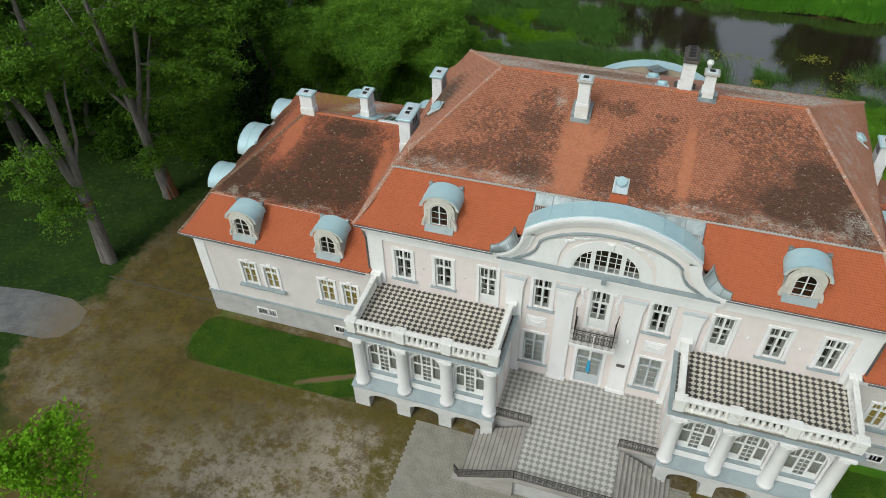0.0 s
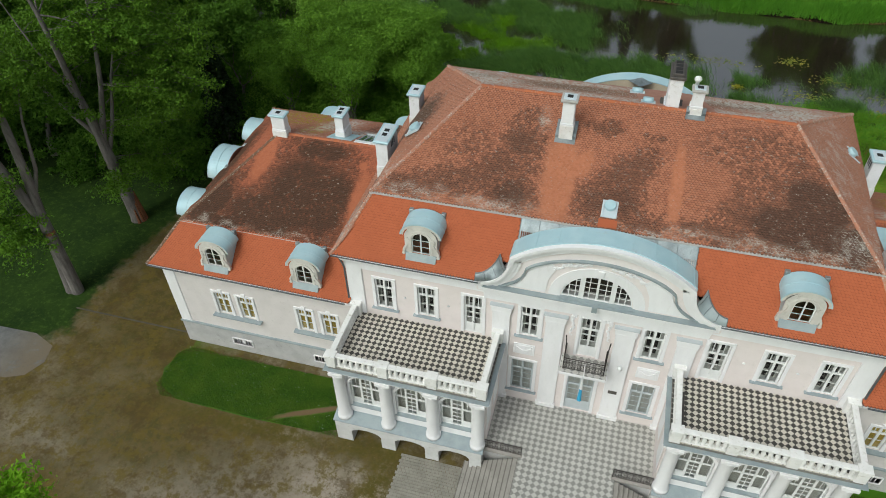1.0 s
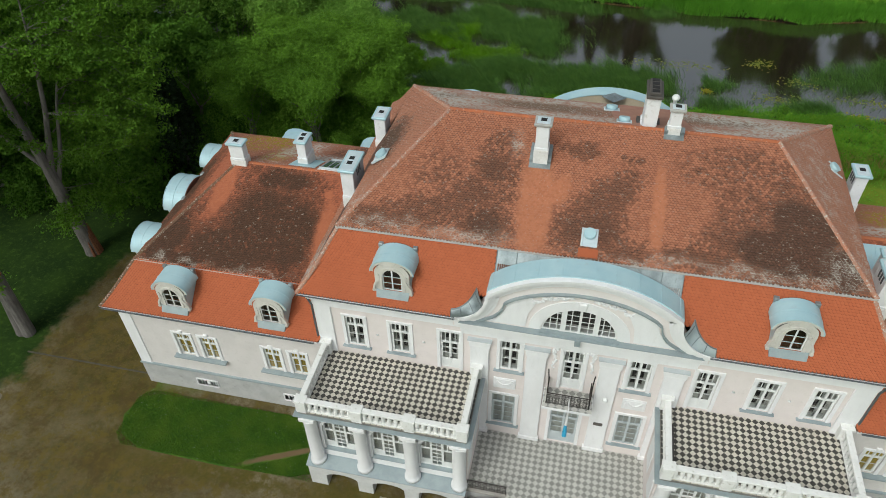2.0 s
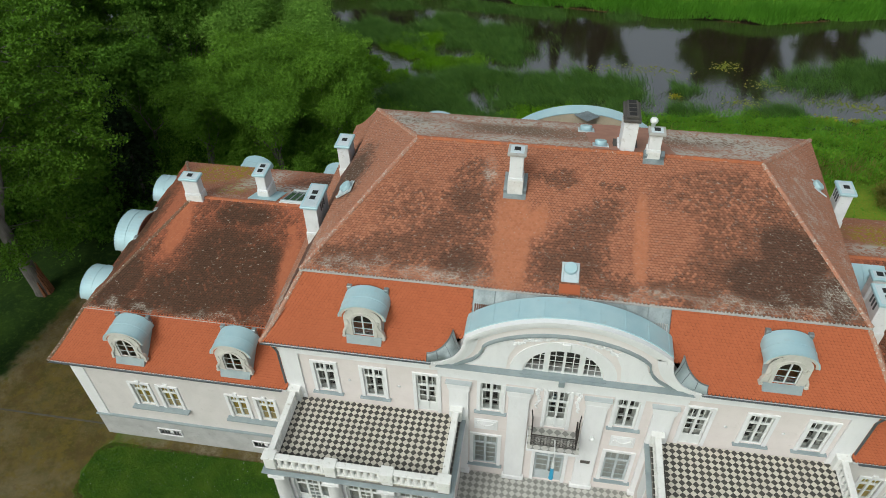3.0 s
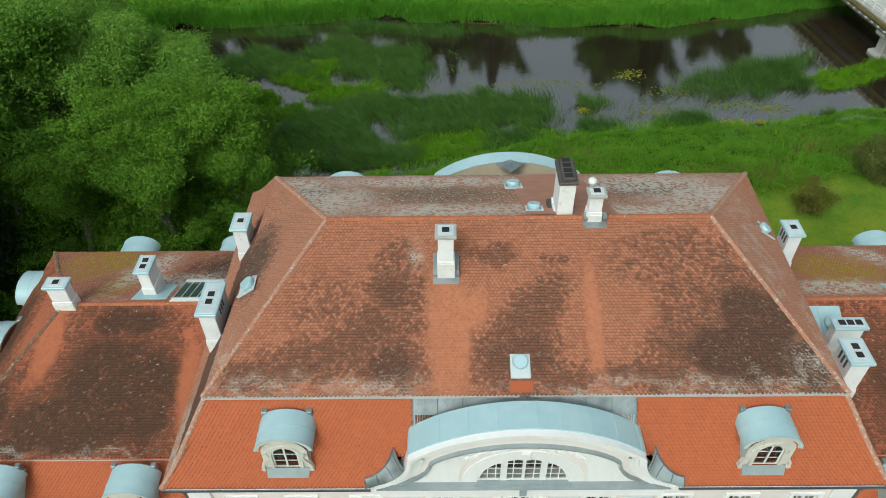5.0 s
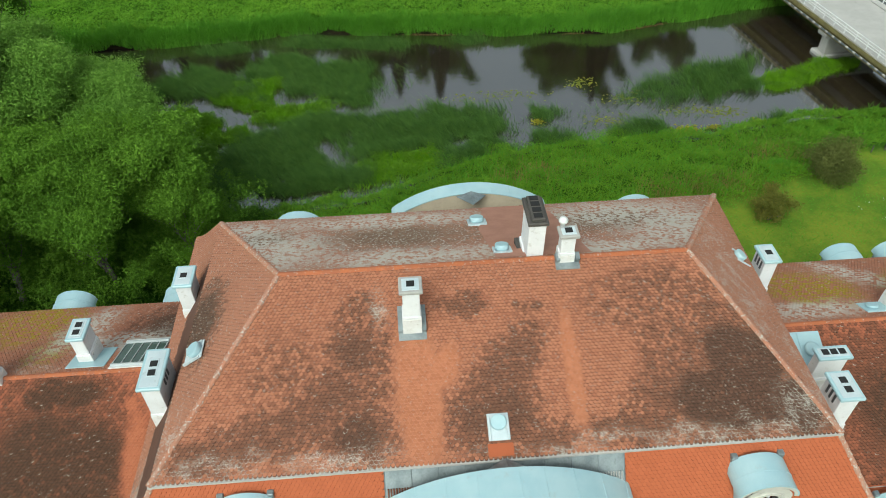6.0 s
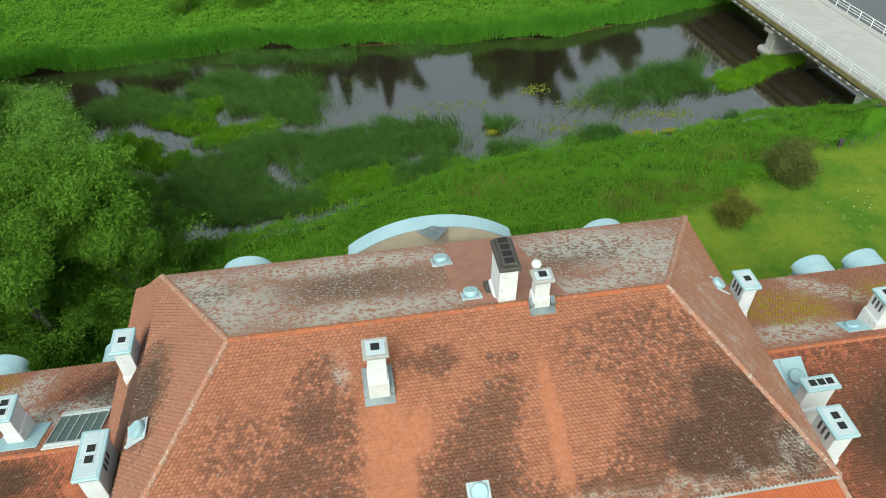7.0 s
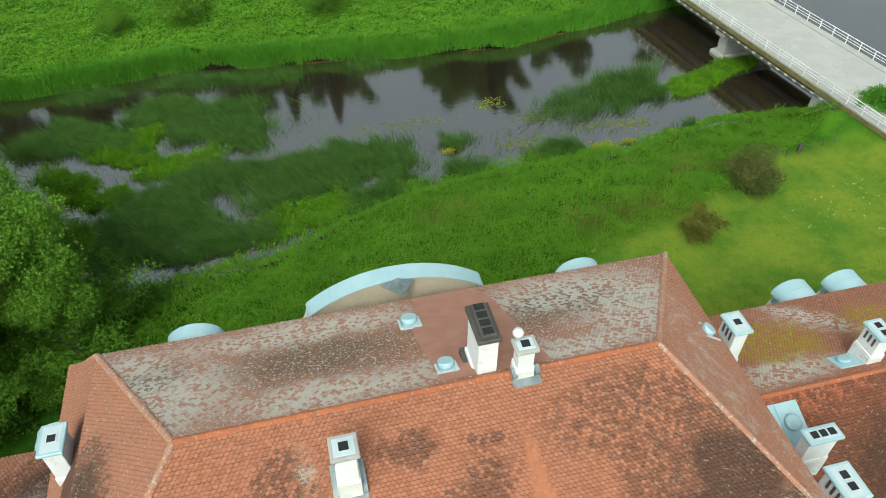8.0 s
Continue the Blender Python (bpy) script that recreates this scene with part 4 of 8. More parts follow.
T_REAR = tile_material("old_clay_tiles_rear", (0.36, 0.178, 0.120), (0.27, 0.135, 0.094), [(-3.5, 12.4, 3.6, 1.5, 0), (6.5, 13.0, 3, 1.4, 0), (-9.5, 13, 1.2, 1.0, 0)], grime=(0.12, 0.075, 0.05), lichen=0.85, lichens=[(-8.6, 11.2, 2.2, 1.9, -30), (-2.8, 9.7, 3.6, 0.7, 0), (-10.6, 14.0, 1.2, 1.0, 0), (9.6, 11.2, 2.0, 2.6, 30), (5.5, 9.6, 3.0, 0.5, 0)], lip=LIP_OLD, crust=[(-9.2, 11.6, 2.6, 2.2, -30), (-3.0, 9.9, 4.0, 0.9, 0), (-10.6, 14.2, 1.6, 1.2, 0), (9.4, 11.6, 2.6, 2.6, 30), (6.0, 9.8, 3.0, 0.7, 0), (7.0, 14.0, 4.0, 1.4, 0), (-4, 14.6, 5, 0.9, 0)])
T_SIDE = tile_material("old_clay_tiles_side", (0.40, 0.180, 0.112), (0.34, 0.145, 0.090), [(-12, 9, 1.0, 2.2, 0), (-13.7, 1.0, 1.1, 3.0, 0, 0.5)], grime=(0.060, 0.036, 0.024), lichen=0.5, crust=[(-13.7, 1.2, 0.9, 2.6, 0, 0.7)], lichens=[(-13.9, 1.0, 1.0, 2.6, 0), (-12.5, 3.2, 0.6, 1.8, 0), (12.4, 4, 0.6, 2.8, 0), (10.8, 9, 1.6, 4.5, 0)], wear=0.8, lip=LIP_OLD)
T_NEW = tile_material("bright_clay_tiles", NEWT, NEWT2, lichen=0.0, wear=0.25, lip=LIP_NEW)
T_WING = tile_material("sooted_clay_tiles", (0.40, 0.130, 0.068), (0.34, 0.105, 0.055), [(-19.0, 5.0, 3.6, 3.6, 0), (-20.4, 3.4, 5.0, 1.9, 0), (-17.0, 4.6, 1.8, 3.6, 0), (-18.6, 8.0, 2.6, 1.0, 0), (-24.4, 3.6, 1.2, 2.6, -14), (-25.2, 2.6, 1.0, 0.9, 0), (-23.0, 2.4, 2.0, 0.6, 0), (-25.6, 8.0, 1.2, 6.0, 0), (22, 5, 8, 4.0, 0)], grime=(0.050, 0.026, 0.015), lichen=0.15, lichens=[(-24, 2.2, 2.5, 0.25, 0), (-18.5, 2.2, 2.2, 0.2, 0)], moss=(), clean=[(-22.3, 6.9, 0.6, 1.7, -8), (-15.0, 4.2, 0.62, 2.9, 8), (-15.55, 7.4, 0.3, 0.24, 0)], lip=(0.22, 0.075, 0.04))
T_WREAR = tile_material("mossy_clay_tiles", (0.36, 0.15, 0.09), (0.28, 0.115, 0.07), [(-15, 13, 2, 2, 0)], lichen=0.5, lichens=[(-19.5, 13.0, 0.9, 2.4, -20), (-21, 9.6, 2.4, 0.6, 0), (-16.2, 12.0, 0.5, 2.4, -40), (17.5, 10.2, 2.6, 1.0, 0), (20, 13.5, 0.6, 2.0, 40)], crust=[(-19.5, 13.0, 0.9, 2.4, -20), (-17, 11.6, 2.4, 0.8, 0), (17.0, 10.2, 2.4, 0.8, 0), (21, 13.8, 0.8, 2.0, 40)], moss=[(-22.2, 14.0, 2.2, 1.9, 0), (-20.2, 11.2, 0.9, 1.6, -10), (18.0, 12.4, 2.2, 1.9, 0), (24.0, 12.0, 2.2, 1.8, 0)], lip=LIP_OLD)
T_RIDGE = tile_material("orange_ridge_tiles", (0.45, 0.14, 0.06), (0.34, 0.12, 0.065), lichen=0.5, wear=0.7)
T_HIP = tile_material("grey_hip_tiles", (0.45, 0.20, 0.125), (0.40, 0.24, 0.18), lichen=0.9, wear=0.9)
DECK = plain("roof_boards", (0.12, 0.055, 0.035), (0.09, 0.04, 0.028), 0.9)

RX, BX, FY, BYY, MY = 8.45, 12.65, 1.77, 15.85, 8.9
# upper main roof
fl, fr_, rr, rl = (-RX + 0.13, MY, RIDGE), (RX + 0.13, MY, RIDGE), (BX + 0.42, BYY, BREAK), (-BX + 0.42, BYY, BREAK)
ul, ur = (-BX - 0.1, FY - 0.12, BREAK - 0.03), (BX + 0.1, FY - 0.12, BREAK - 0.03)
Q_FRONT, Q_REAR = (ul, ur, fr_, fl), (rr, rl, fl, fr_)
Q_LEFT, Q_RIGHT = (rl, ul, fl, fl), (ur, rr, fr_, fr_)
roof = deck("upper_roof", [Q_FRONT, Q_REAR, Q_LEFT, Q_RIGHT], DECK, house)
tagged(roof, "upper mansard roof of weathered orange beaver-tail tiles")
part("roof_edge", boxes((-BX - 0.15, BX + 0.15, FY - 0.22, FY - 0.08, BREAK - 0.09, BREAK - 0.01)), CONCRETE, roof, "pale mortar drip edge")
# lower main roof, bell-cast at the foot
LX, LF, LR = 14.55, -0.66, 18.3
el, er, br_, bl_ = (-LX, LF, EAVE), (LX, LF, EAVE), (BX, FY, BREAK - 0.04), (-BX, FY, BREAK - 0.04)
erl, err = (-LX, LR, EAVE), (LX, LR, EAVE)
brl, brr = (-BX + 0.42, BYY, BREAK - 0.04), (BX + 0.42, BYY, BREAK - 0.04)
L_FRONT, L_REAR, L_LEFT, L_RIGHT = (el, er, br_, bl_), (err, erl, brl, brr), (erl, el, bl_, brl), (er, err, brr, br_)
SAG = 0.28
CUT_L = (el, (-4.42, LF, EAVE), (-4.42, FY, BREAK - 0.04), bl_)
CUT_R = ((4.42, LF, EAVE), er, br_, (4.42, FY, BREAK - 0.04))
CUT_RL = ((-4.42, LR, EAVE), erl, brl, (-4.42, BYY, BREAK - 0.04))
CUT_RR = (err, (4.42, LR, EAVE), (4.42, BYY, BREAK - 0.04), brr)


def valley_line(width):
    """The gable's right flank, moved outward by a width, as (x, z) from the crown to the foot."""
    half = np.array(sorted((x, z) for x, z in CURVE if x > 4.55 and z < 13.2))
    tang = np.gradient(half, axis=0)
    tang /= np.linalg.norm(tang, axis=1)[:, None]
    line = half + np.stack([-tang[:, 1], tang[:, 0]], 1) * width
    return [tuple(p) for p in line[np.argsort(line[:, 0])]]


VALLEY = valley_line(0.36)


def GABLE_FOOT(p):
    """Whether a place of the lower roof lies below the gable's curve."""
    return abs(p[0]) < VALLEY[-1][0] and p[2] < min(13.0, float(np.interp(abs(p[0]), [v[0] for v in VALLEY], [v[1] for v in VALLEY])))


lower = tagged(deck("lower_roof", [CUT_L, CUT_RL, L_LEFT], DECK, house, SAG, gaps=GABLE_FOOT), "lower mansard roof of bright orange tiles")
deck("roof_boards", [CUT_R, CUT_RR, L_RIGHT], DECK, lower, SAG, gaps=GABLE_FOOT)

near, rng = roof_tiles(Q_FRONT, 0, 1)
picked = [p for p in near if -2.9 < p[0][0] < 0.55 and 5.9 < p[0][1] < 8.2][:300]
ids = {id(p) for p in picked}
tile_field("roof_tiles", [p for p in near if id(p) not in ids], rng, T_FRONT, roof)
for name, quad, material, seed in (("rear_tiles", Q_REAR, T_REAR, 2), ("hip_tiles", Q_LEFT, T_SIDE, 3), ("hip_tiles", Q_RIGHT, T_SIDE, 4)):
    tile_field(name, *roof_tiles(quad, 0, seed), material, roof)
MID = 4.42
for name, quad, seed, gaps in (("mansard_tiles", CUT_L, 5, GABLE_FOOT), ("mansard_tiles", CUT_R, 9, GABLE_FOOT), ("mansard_tiles", L_LEFT, 6, None), ("mansard_tiles", L_RIGHT, 7, None)):
    tile_field(name, *roof_tiles(quad, SAG, seed, gaps), T_NEW if seed not in (6, 7) else T_SIDE, lower)
for a, b, m in ((fl, fr_, T_RIDGE), (ul, fl, T_HIP), (ur, fr_, T_HIP), (rl, fl, T_HIP), (rr, fr_, T_HIP)):
    ridge_caps("ridge_tiles", a, b, m, roof)
def bent_caps(quad, u, sag, material, parent):
    pts = [face_point(quad, u, v, sag) for v in np.linspace(0, 1, 7)]
    for p, q in zip(pts, pts[1:]):
        ridge_caps("ridge_tiles", p, q, material, parent, 0.12, 0.3)


T_WHIP = tile_material("dark_mossy_hip_tiles", (0.20, 0.115, 0.075), (0.15, 0.10, 0.06), lichen=0.8, wear=1.0)
bent_caps(L_FRONT, 0, SAG, T_HIP, lower)
bent_caps(L_FRONT, 1, SAG, T_HIP, lower)
# sheet metal behind the gable
def slope_y(z):
    return LF + (FY - LF) * (z - EAVE) / (BREAK - EAVE)


bm = bmesh.new()
n = Vector((0, -1, 0.72)).normalized() * 0.09
quad = [Vector((-MID, slope_y(13.75), 13.75)), Vector((MID, slope_y(13.75), 13.75)), Vector((MID, slope_y(15.06), 15.06)), Vector((-MID, slope_y(15.06), 15.06))]
bm.faces.new([bm.verts.new(p + n) for p in quad])
part("sheet_metal", bm, ZINC, lower, "dull grey sheet metal behind the gable")
for x in np.linspace(-MID, MID, 10):
    bm = bmesh.new()
    rod(bm, Vector((x, slope_y(13.75), 13.75)) + n * 1.1, Vector((x, slope_y(15.06), 15.06)) + n * 1.1, 0.02, seg=4)
    part("seam", bm, ZINC, lower)
def roof_y(z):
    """The depth of the bell-cast lower roof at a height."""
    zs = [float(face_point(L_FRONT, 0.5, v, SAG)[2]) for v in np.linspace(0, 1, 41)]
    return float(np.interp(z, zs, np.linspace(LF, FY, 41)))


for s in (-1, 1):
    inner, mid, outer = valley_line(0.0), valley_line(0.26), valley_line(0.52)
    m = ZINC if s < 0 else TEAL
    bm = bmesh.new()
    rows = [[bm.verts.new((s * a[0], -0.50, a[1] + 0.03)), bm.verts.new((s * b[0], min(-0.18, roof_y(b[1]) - 0.10), b[1] + 0.02)), bm.verts.new((s * c[0], roof_y(c[1]) - 0.09, c[1] + 0.03))] for a, b, c in zip(inner, mid, outer)]
    for p, q in zip(rows, rows[1:]):
        for i in (0, 1):
            bm.faces.new((p[i], p[i + 1], q[i + 1], q[i])).smooth = True
    part("valley_metal", bm, m, lower, "curved valley sheet of weathered metal")
    bm = bmesh.new()
    for p, q in zip(outer, outer[1:]):
        rod(bm, (s * p[0], roof_y(p[1]) - 0.10, p[1] + 0.05), (s * q[0], roof_y(q[1]) - 0.10, q[1] + 0.05), 0.04, seg=5)
    part("valley_edge", bm, GUTTER, lower)
    for a, b, c in list(zip(inner, mid, outer))[1::3]:
        bm = bmesh.new()
        rod(bm, (s * a[0], -0.50, a[1] + 0.04), (s * b[0], min(-0.18, roof_y(b[1]) - 0.10), b[1] + 0.04), 0.016, seg=4)
        rod(bm, (s * b[0], min(-0.18, roof_y(b[1]) - 0.10), b[1] + 0.04), (s * c[0], roof_y(c[1]) - 0.09, c[1] + 0.05), 0.016, seg=4)
        part("seam", bm, GUTTER, lower)
for s, m in ((-1, RUST), (1, GREY)):
    for i in range(11):
        x = s * (3.3 + 0.10 * i)
        bm = bmesh.new()
        rod(bm, Vector((x, slope_y(14.05), 14.05)) + n * 1.25, Vector((x, slope_y(14.5), 14.5)) + n * 1.5, 0.016, 0.035, seg=4)
        part("snow_guard", bm, m, lower)
# little saddle roof from the vault's crown to the slope
bm = bmesh.new()
a, b, c, d = [bm.verts.new(p) for p in ((-1.3, 0.9, 15.2), (1.3, 0.9, 15.2), (0, 0.9, 15.70), (0, 1.6, 15.26))]
bm.faces.new((a, c, d))
bm.faces.new((c, b, d))
part("saddle_metal", bm, ZINC, lower)
bm = bmesh.new()
a, b, c, d = [bm.verts.new(p) for p in ((-0.3, 17.2, 14.95), (1.3, 17.2, 14.95), (0.5, 17.2, 15.28), (0.5, 16.2, 15.16))]
bm.faces.new((c, a, d))
bm.faces.new((b, c, d))
part("saddle_metal", bm, ZINC, lower)


def gutter(a, b, parent, r=0.09):
    """A half-round gutter hung along an eave."""
    bm = bmesh.new()
    a, b = Vector(a), Vector(b)
    side = (b - a).normalized().cross(Vector((0, 0, 1)))
    rows = [[bm.verts.new(e + side * math.cos(t) * r + Vector((0, 0, math.sin(t) * r))) for t in np.linspace(math.pi, 2 * math.pi, 7)] for e in (a, b)]
    for i in range(6):
        bm.faces.new((rows[0][i], rows[0][i + 1], rows[1][i + 1], rows[1][i]))
    rod(bm, a + side * r, b + side * r, 0.02, seg=5)
    return part("gutter", bm, GUTTER, parent, "dark grey half-round gutter")


for s in (-1, 1):
    gutter((s * 6.15, LF - 0.07, EAVE - 0.03), (s * LX, LF - 0.07, EAVE - 0.03), lower)
    part("eave_board", boxes((min(s * 6.1, s * LX), max(s * 6.1, s * LX), LF - 0.02, 0.1, EAVE - 0.20, EAVE - 0.08)), WHITE, lower)

# wing roofs
for s in (-1, 1):
    more = 4.5 if s > 0 else 0.0
    WL, WF, WR = 27.75 + more, -0.40, 16.7
    sx = lambda x: s * x
    we, wi_ = (sx(WL), WF, WEAVE), (sx(14.0), WF, WEAVE)
    wb, wbi = (sx(26.2 + more), 2.05, WBREAK), (sx(14.0), 2.05, WBREAK)
    wre, wri = (sx(WL), WR, WEAVE), (sx(14.0), WR, WEAVE)
    wrb, wrbi = (sx(26.2 + more), 15.6, WBREAK), (sx(14.0), 15.6, WBREAK)
    rdg, rdgi = (sx(22.0 + more), 8.9, WRIDGE), (sx(13.0), 8.9, WRIDGE)
    flip = (lambda q: q) if s < 0 else (lambda q: (q[1], q[0], q[3], q[2]))
    low_faces = [flip((we, wi_, wbi, wb)), flip((wre, we, wb, wrb)), flip((wri, wre, wrb, wrbi))]
    up_faces = [flip((wb, wbi, rdgi, rdg)), flip((wrb, wb, rdg, rdg)), flip((wrbi, wrb, rdg, rdgi))]
    wlow = tagged(deck("wing_lower_roof", low_faces, DECK, house, 0.12), "steep foot of the wing's roof, bright orange tiles")
    wup = tagged(deck("wing_upper_roof", up_faces, DECK, house), "wing roof of dark sooted and mossy tiles")
    for i, (quad, m) in enumerate(zip(low_faces[:2], (T_NEW, T_NEW))):
        tile_field("mansard_tiles", *roof_tiles(quad, 0.12, 20 + i), m, wlow)
    for i, (quad, m) in enumerate(zip(up_faces, (T_WING, T_WING, T_WREAR))):
        tile_field("roof_tiles", *roof_tiles(quad, 0, 30 + i, lift=0.04), m, wup)
    for a, b, m in ((rdg, rdgi, T_RIDGE), (wb, rdg, T_WHIP), (wrb, rdg, T_WHIP)):
        ridge_caps("ridge_tiles", a, b, m, wup)
    bent_caps((we, we, wb, wb), 0, 0.12, T_WHIP, wlow)
    gutter((sx(14.3), WF - 0.07, WEAVE - 0.03), (sx(WL), WF - 0.07, WEAVE - 0.03), wlow)
    gutter((sx(WL + 0.07), WF, WEAVE - 0.03), (sx(WL + 0.07), WR, WEAVE - 0.03), wlow)
    part("roof_edge", boxes((min(sx(14), sx(26.3 + more)), max(sx(14), sx(26.3 + more)), 1.93, 2.05, WBREAK - 0.08, WBREAK + 0.0)), CONCRETE, wup)
    part("soffit", boxes((min(sx(14.1), sx(WL)), max(sx(14.1), sx(WL)), WF, 0.3, WEAVE - 0.18, WEAVE - 0.06)), WHITE, wlow)

# ---- checkered terraces and porches ----
TERR, TOP = 1.77, 7.1
P0, P1, PY = 4.92, 13.75, -4.3
DARKTILE = plain("black_floor_tile", (0.050, 0.046, 0.042), (0.078, 0.072, 0.065), 0.7, fine=25, dirt=(0.16, 0.14, 0.12))
PALETILE = plain("cream_floor_tile", (0.62, 0.59, 0.51), (0.54, 0.50, 0.43), 0.7, fine=25, dirt=(0.28, 0.25, 0.20), amount=0.6)
GREYTILE = plain("grey_floor_tile", (0.27, 0.265, 0.25), (0.22, 0.215, 0.20), 0.75, fine=25, dirt=(0.15, 0.14, 0.12))
WHITETILE = plain("pale_grey_floor_tile", (0.52, 0.51, 0.475), (0.45, 0.44, 0.41), 0.75, fine=25, dirt=(0.30, 0.28, 0.25), amount=0.6)
# the drain's packed dirt, and the shade line painted behind each tread
DIRT_SHADE = plain("dirt_and_riser_shade", (0.055, 0.048, 0.036), (0.09, 0.08, 0.06), 0.95)
SOOTSTONE = plain("dark_worn_nosing", (0.20, 0.185, 0.165), (0.14, 0.13, 0.115), 0.9)
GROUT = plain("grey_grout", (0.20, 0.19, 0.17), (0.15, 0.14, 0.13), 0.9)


def clip_poly(poly, x0, x1, y0, y1):
    """A convex outline cut to a rectangle."""
    for axis, lim, keep in ((0, x0, 1), (0, x1, -1), (1, y0, 1), (1, y1, -1)):
        out = []
        for p, q in zip(poly, poly[1:] + poly[:1]):
            a, b = (p[axis] - lim) * keep, (q[axis] - lim) * keep
            if a >= 0:
                out.append(p)
            if a * b < 0:
                t = a / (a - b)
                out.append((p[0] + (q[0] - p[0]) * t, p[1] + (q[1] - p[1]) * t))
        poly = out
        if len(poly) < 3:
            return []
    return poly


def diamond_floor(x0, x1, y0, y1, z, pitch, dark, pale, parent, singles=False):
    """Square tiles laid cornerwise, dark and pale in turn, on a bed of grout."""
    half = pitch / 2 - 0.006
    fields = {0: ([], []), 1: ([], [])}
    count = 0
    step = pitch / 2
    for i in range(math.floor(x0 / step) - 1, math.ceil(x1 / step) + 2):
        for j in range(math.floor(-y1 / step) - 1, math.ceil(-y0 / step) + 2):
            if (i + j) % 2:
                continue
            cx, cy = i * step, -j * step
            out = clip_poly([(cx - half, cy), (cx, cy - half), (cx + half, cy), (cx, cy + half)], x0, x1, y0, y1)
            if not out:
                continue
            n, h = len(out), z + 0.012 + 0.002 * math.sin(i * 12.9 + j * 78.2)
            verts = [(x, y, h) for x, y in out] + [(x, y, z) for x, y in out]
            faces = [tuple(range(n))] + [(k, n + k, n + (k + 1) % n, (k + 1) % n) for k in range(n)]
            if singles and count < 300 and n == 4:
                count += 1
                raw("floor_tile", verts, faces, dark if j % 2 else pale, parent)
                continue
            v, f = fields[j % 2]
            f += [tuple(k + len(v) for k in face) for face in faces]
            v += verts
    for key, (v, f) in fields.items():
        raw("floor_tiles", v, f, dark if key else pale, parent, kind="stuff")


RAILWHITE = plain("weathered_balustrade_plaster", (0.78, 0.775, 0.76), (0.69, 0.685, 0.66), 0.9, scale=1.6, fine=9, bump=0.4, dirt=(0.36, 0.33, 0.26), amount=0.7)
BALUSTER = [(0.075, 0.0), (0.075, 0.06), (0.045, 0.09), (0.07, 0.20), (0.085, 0.28), (0.06, 0.42), (0.042, 0.50), (0.07, 0.54), (0.07, 0.60)]


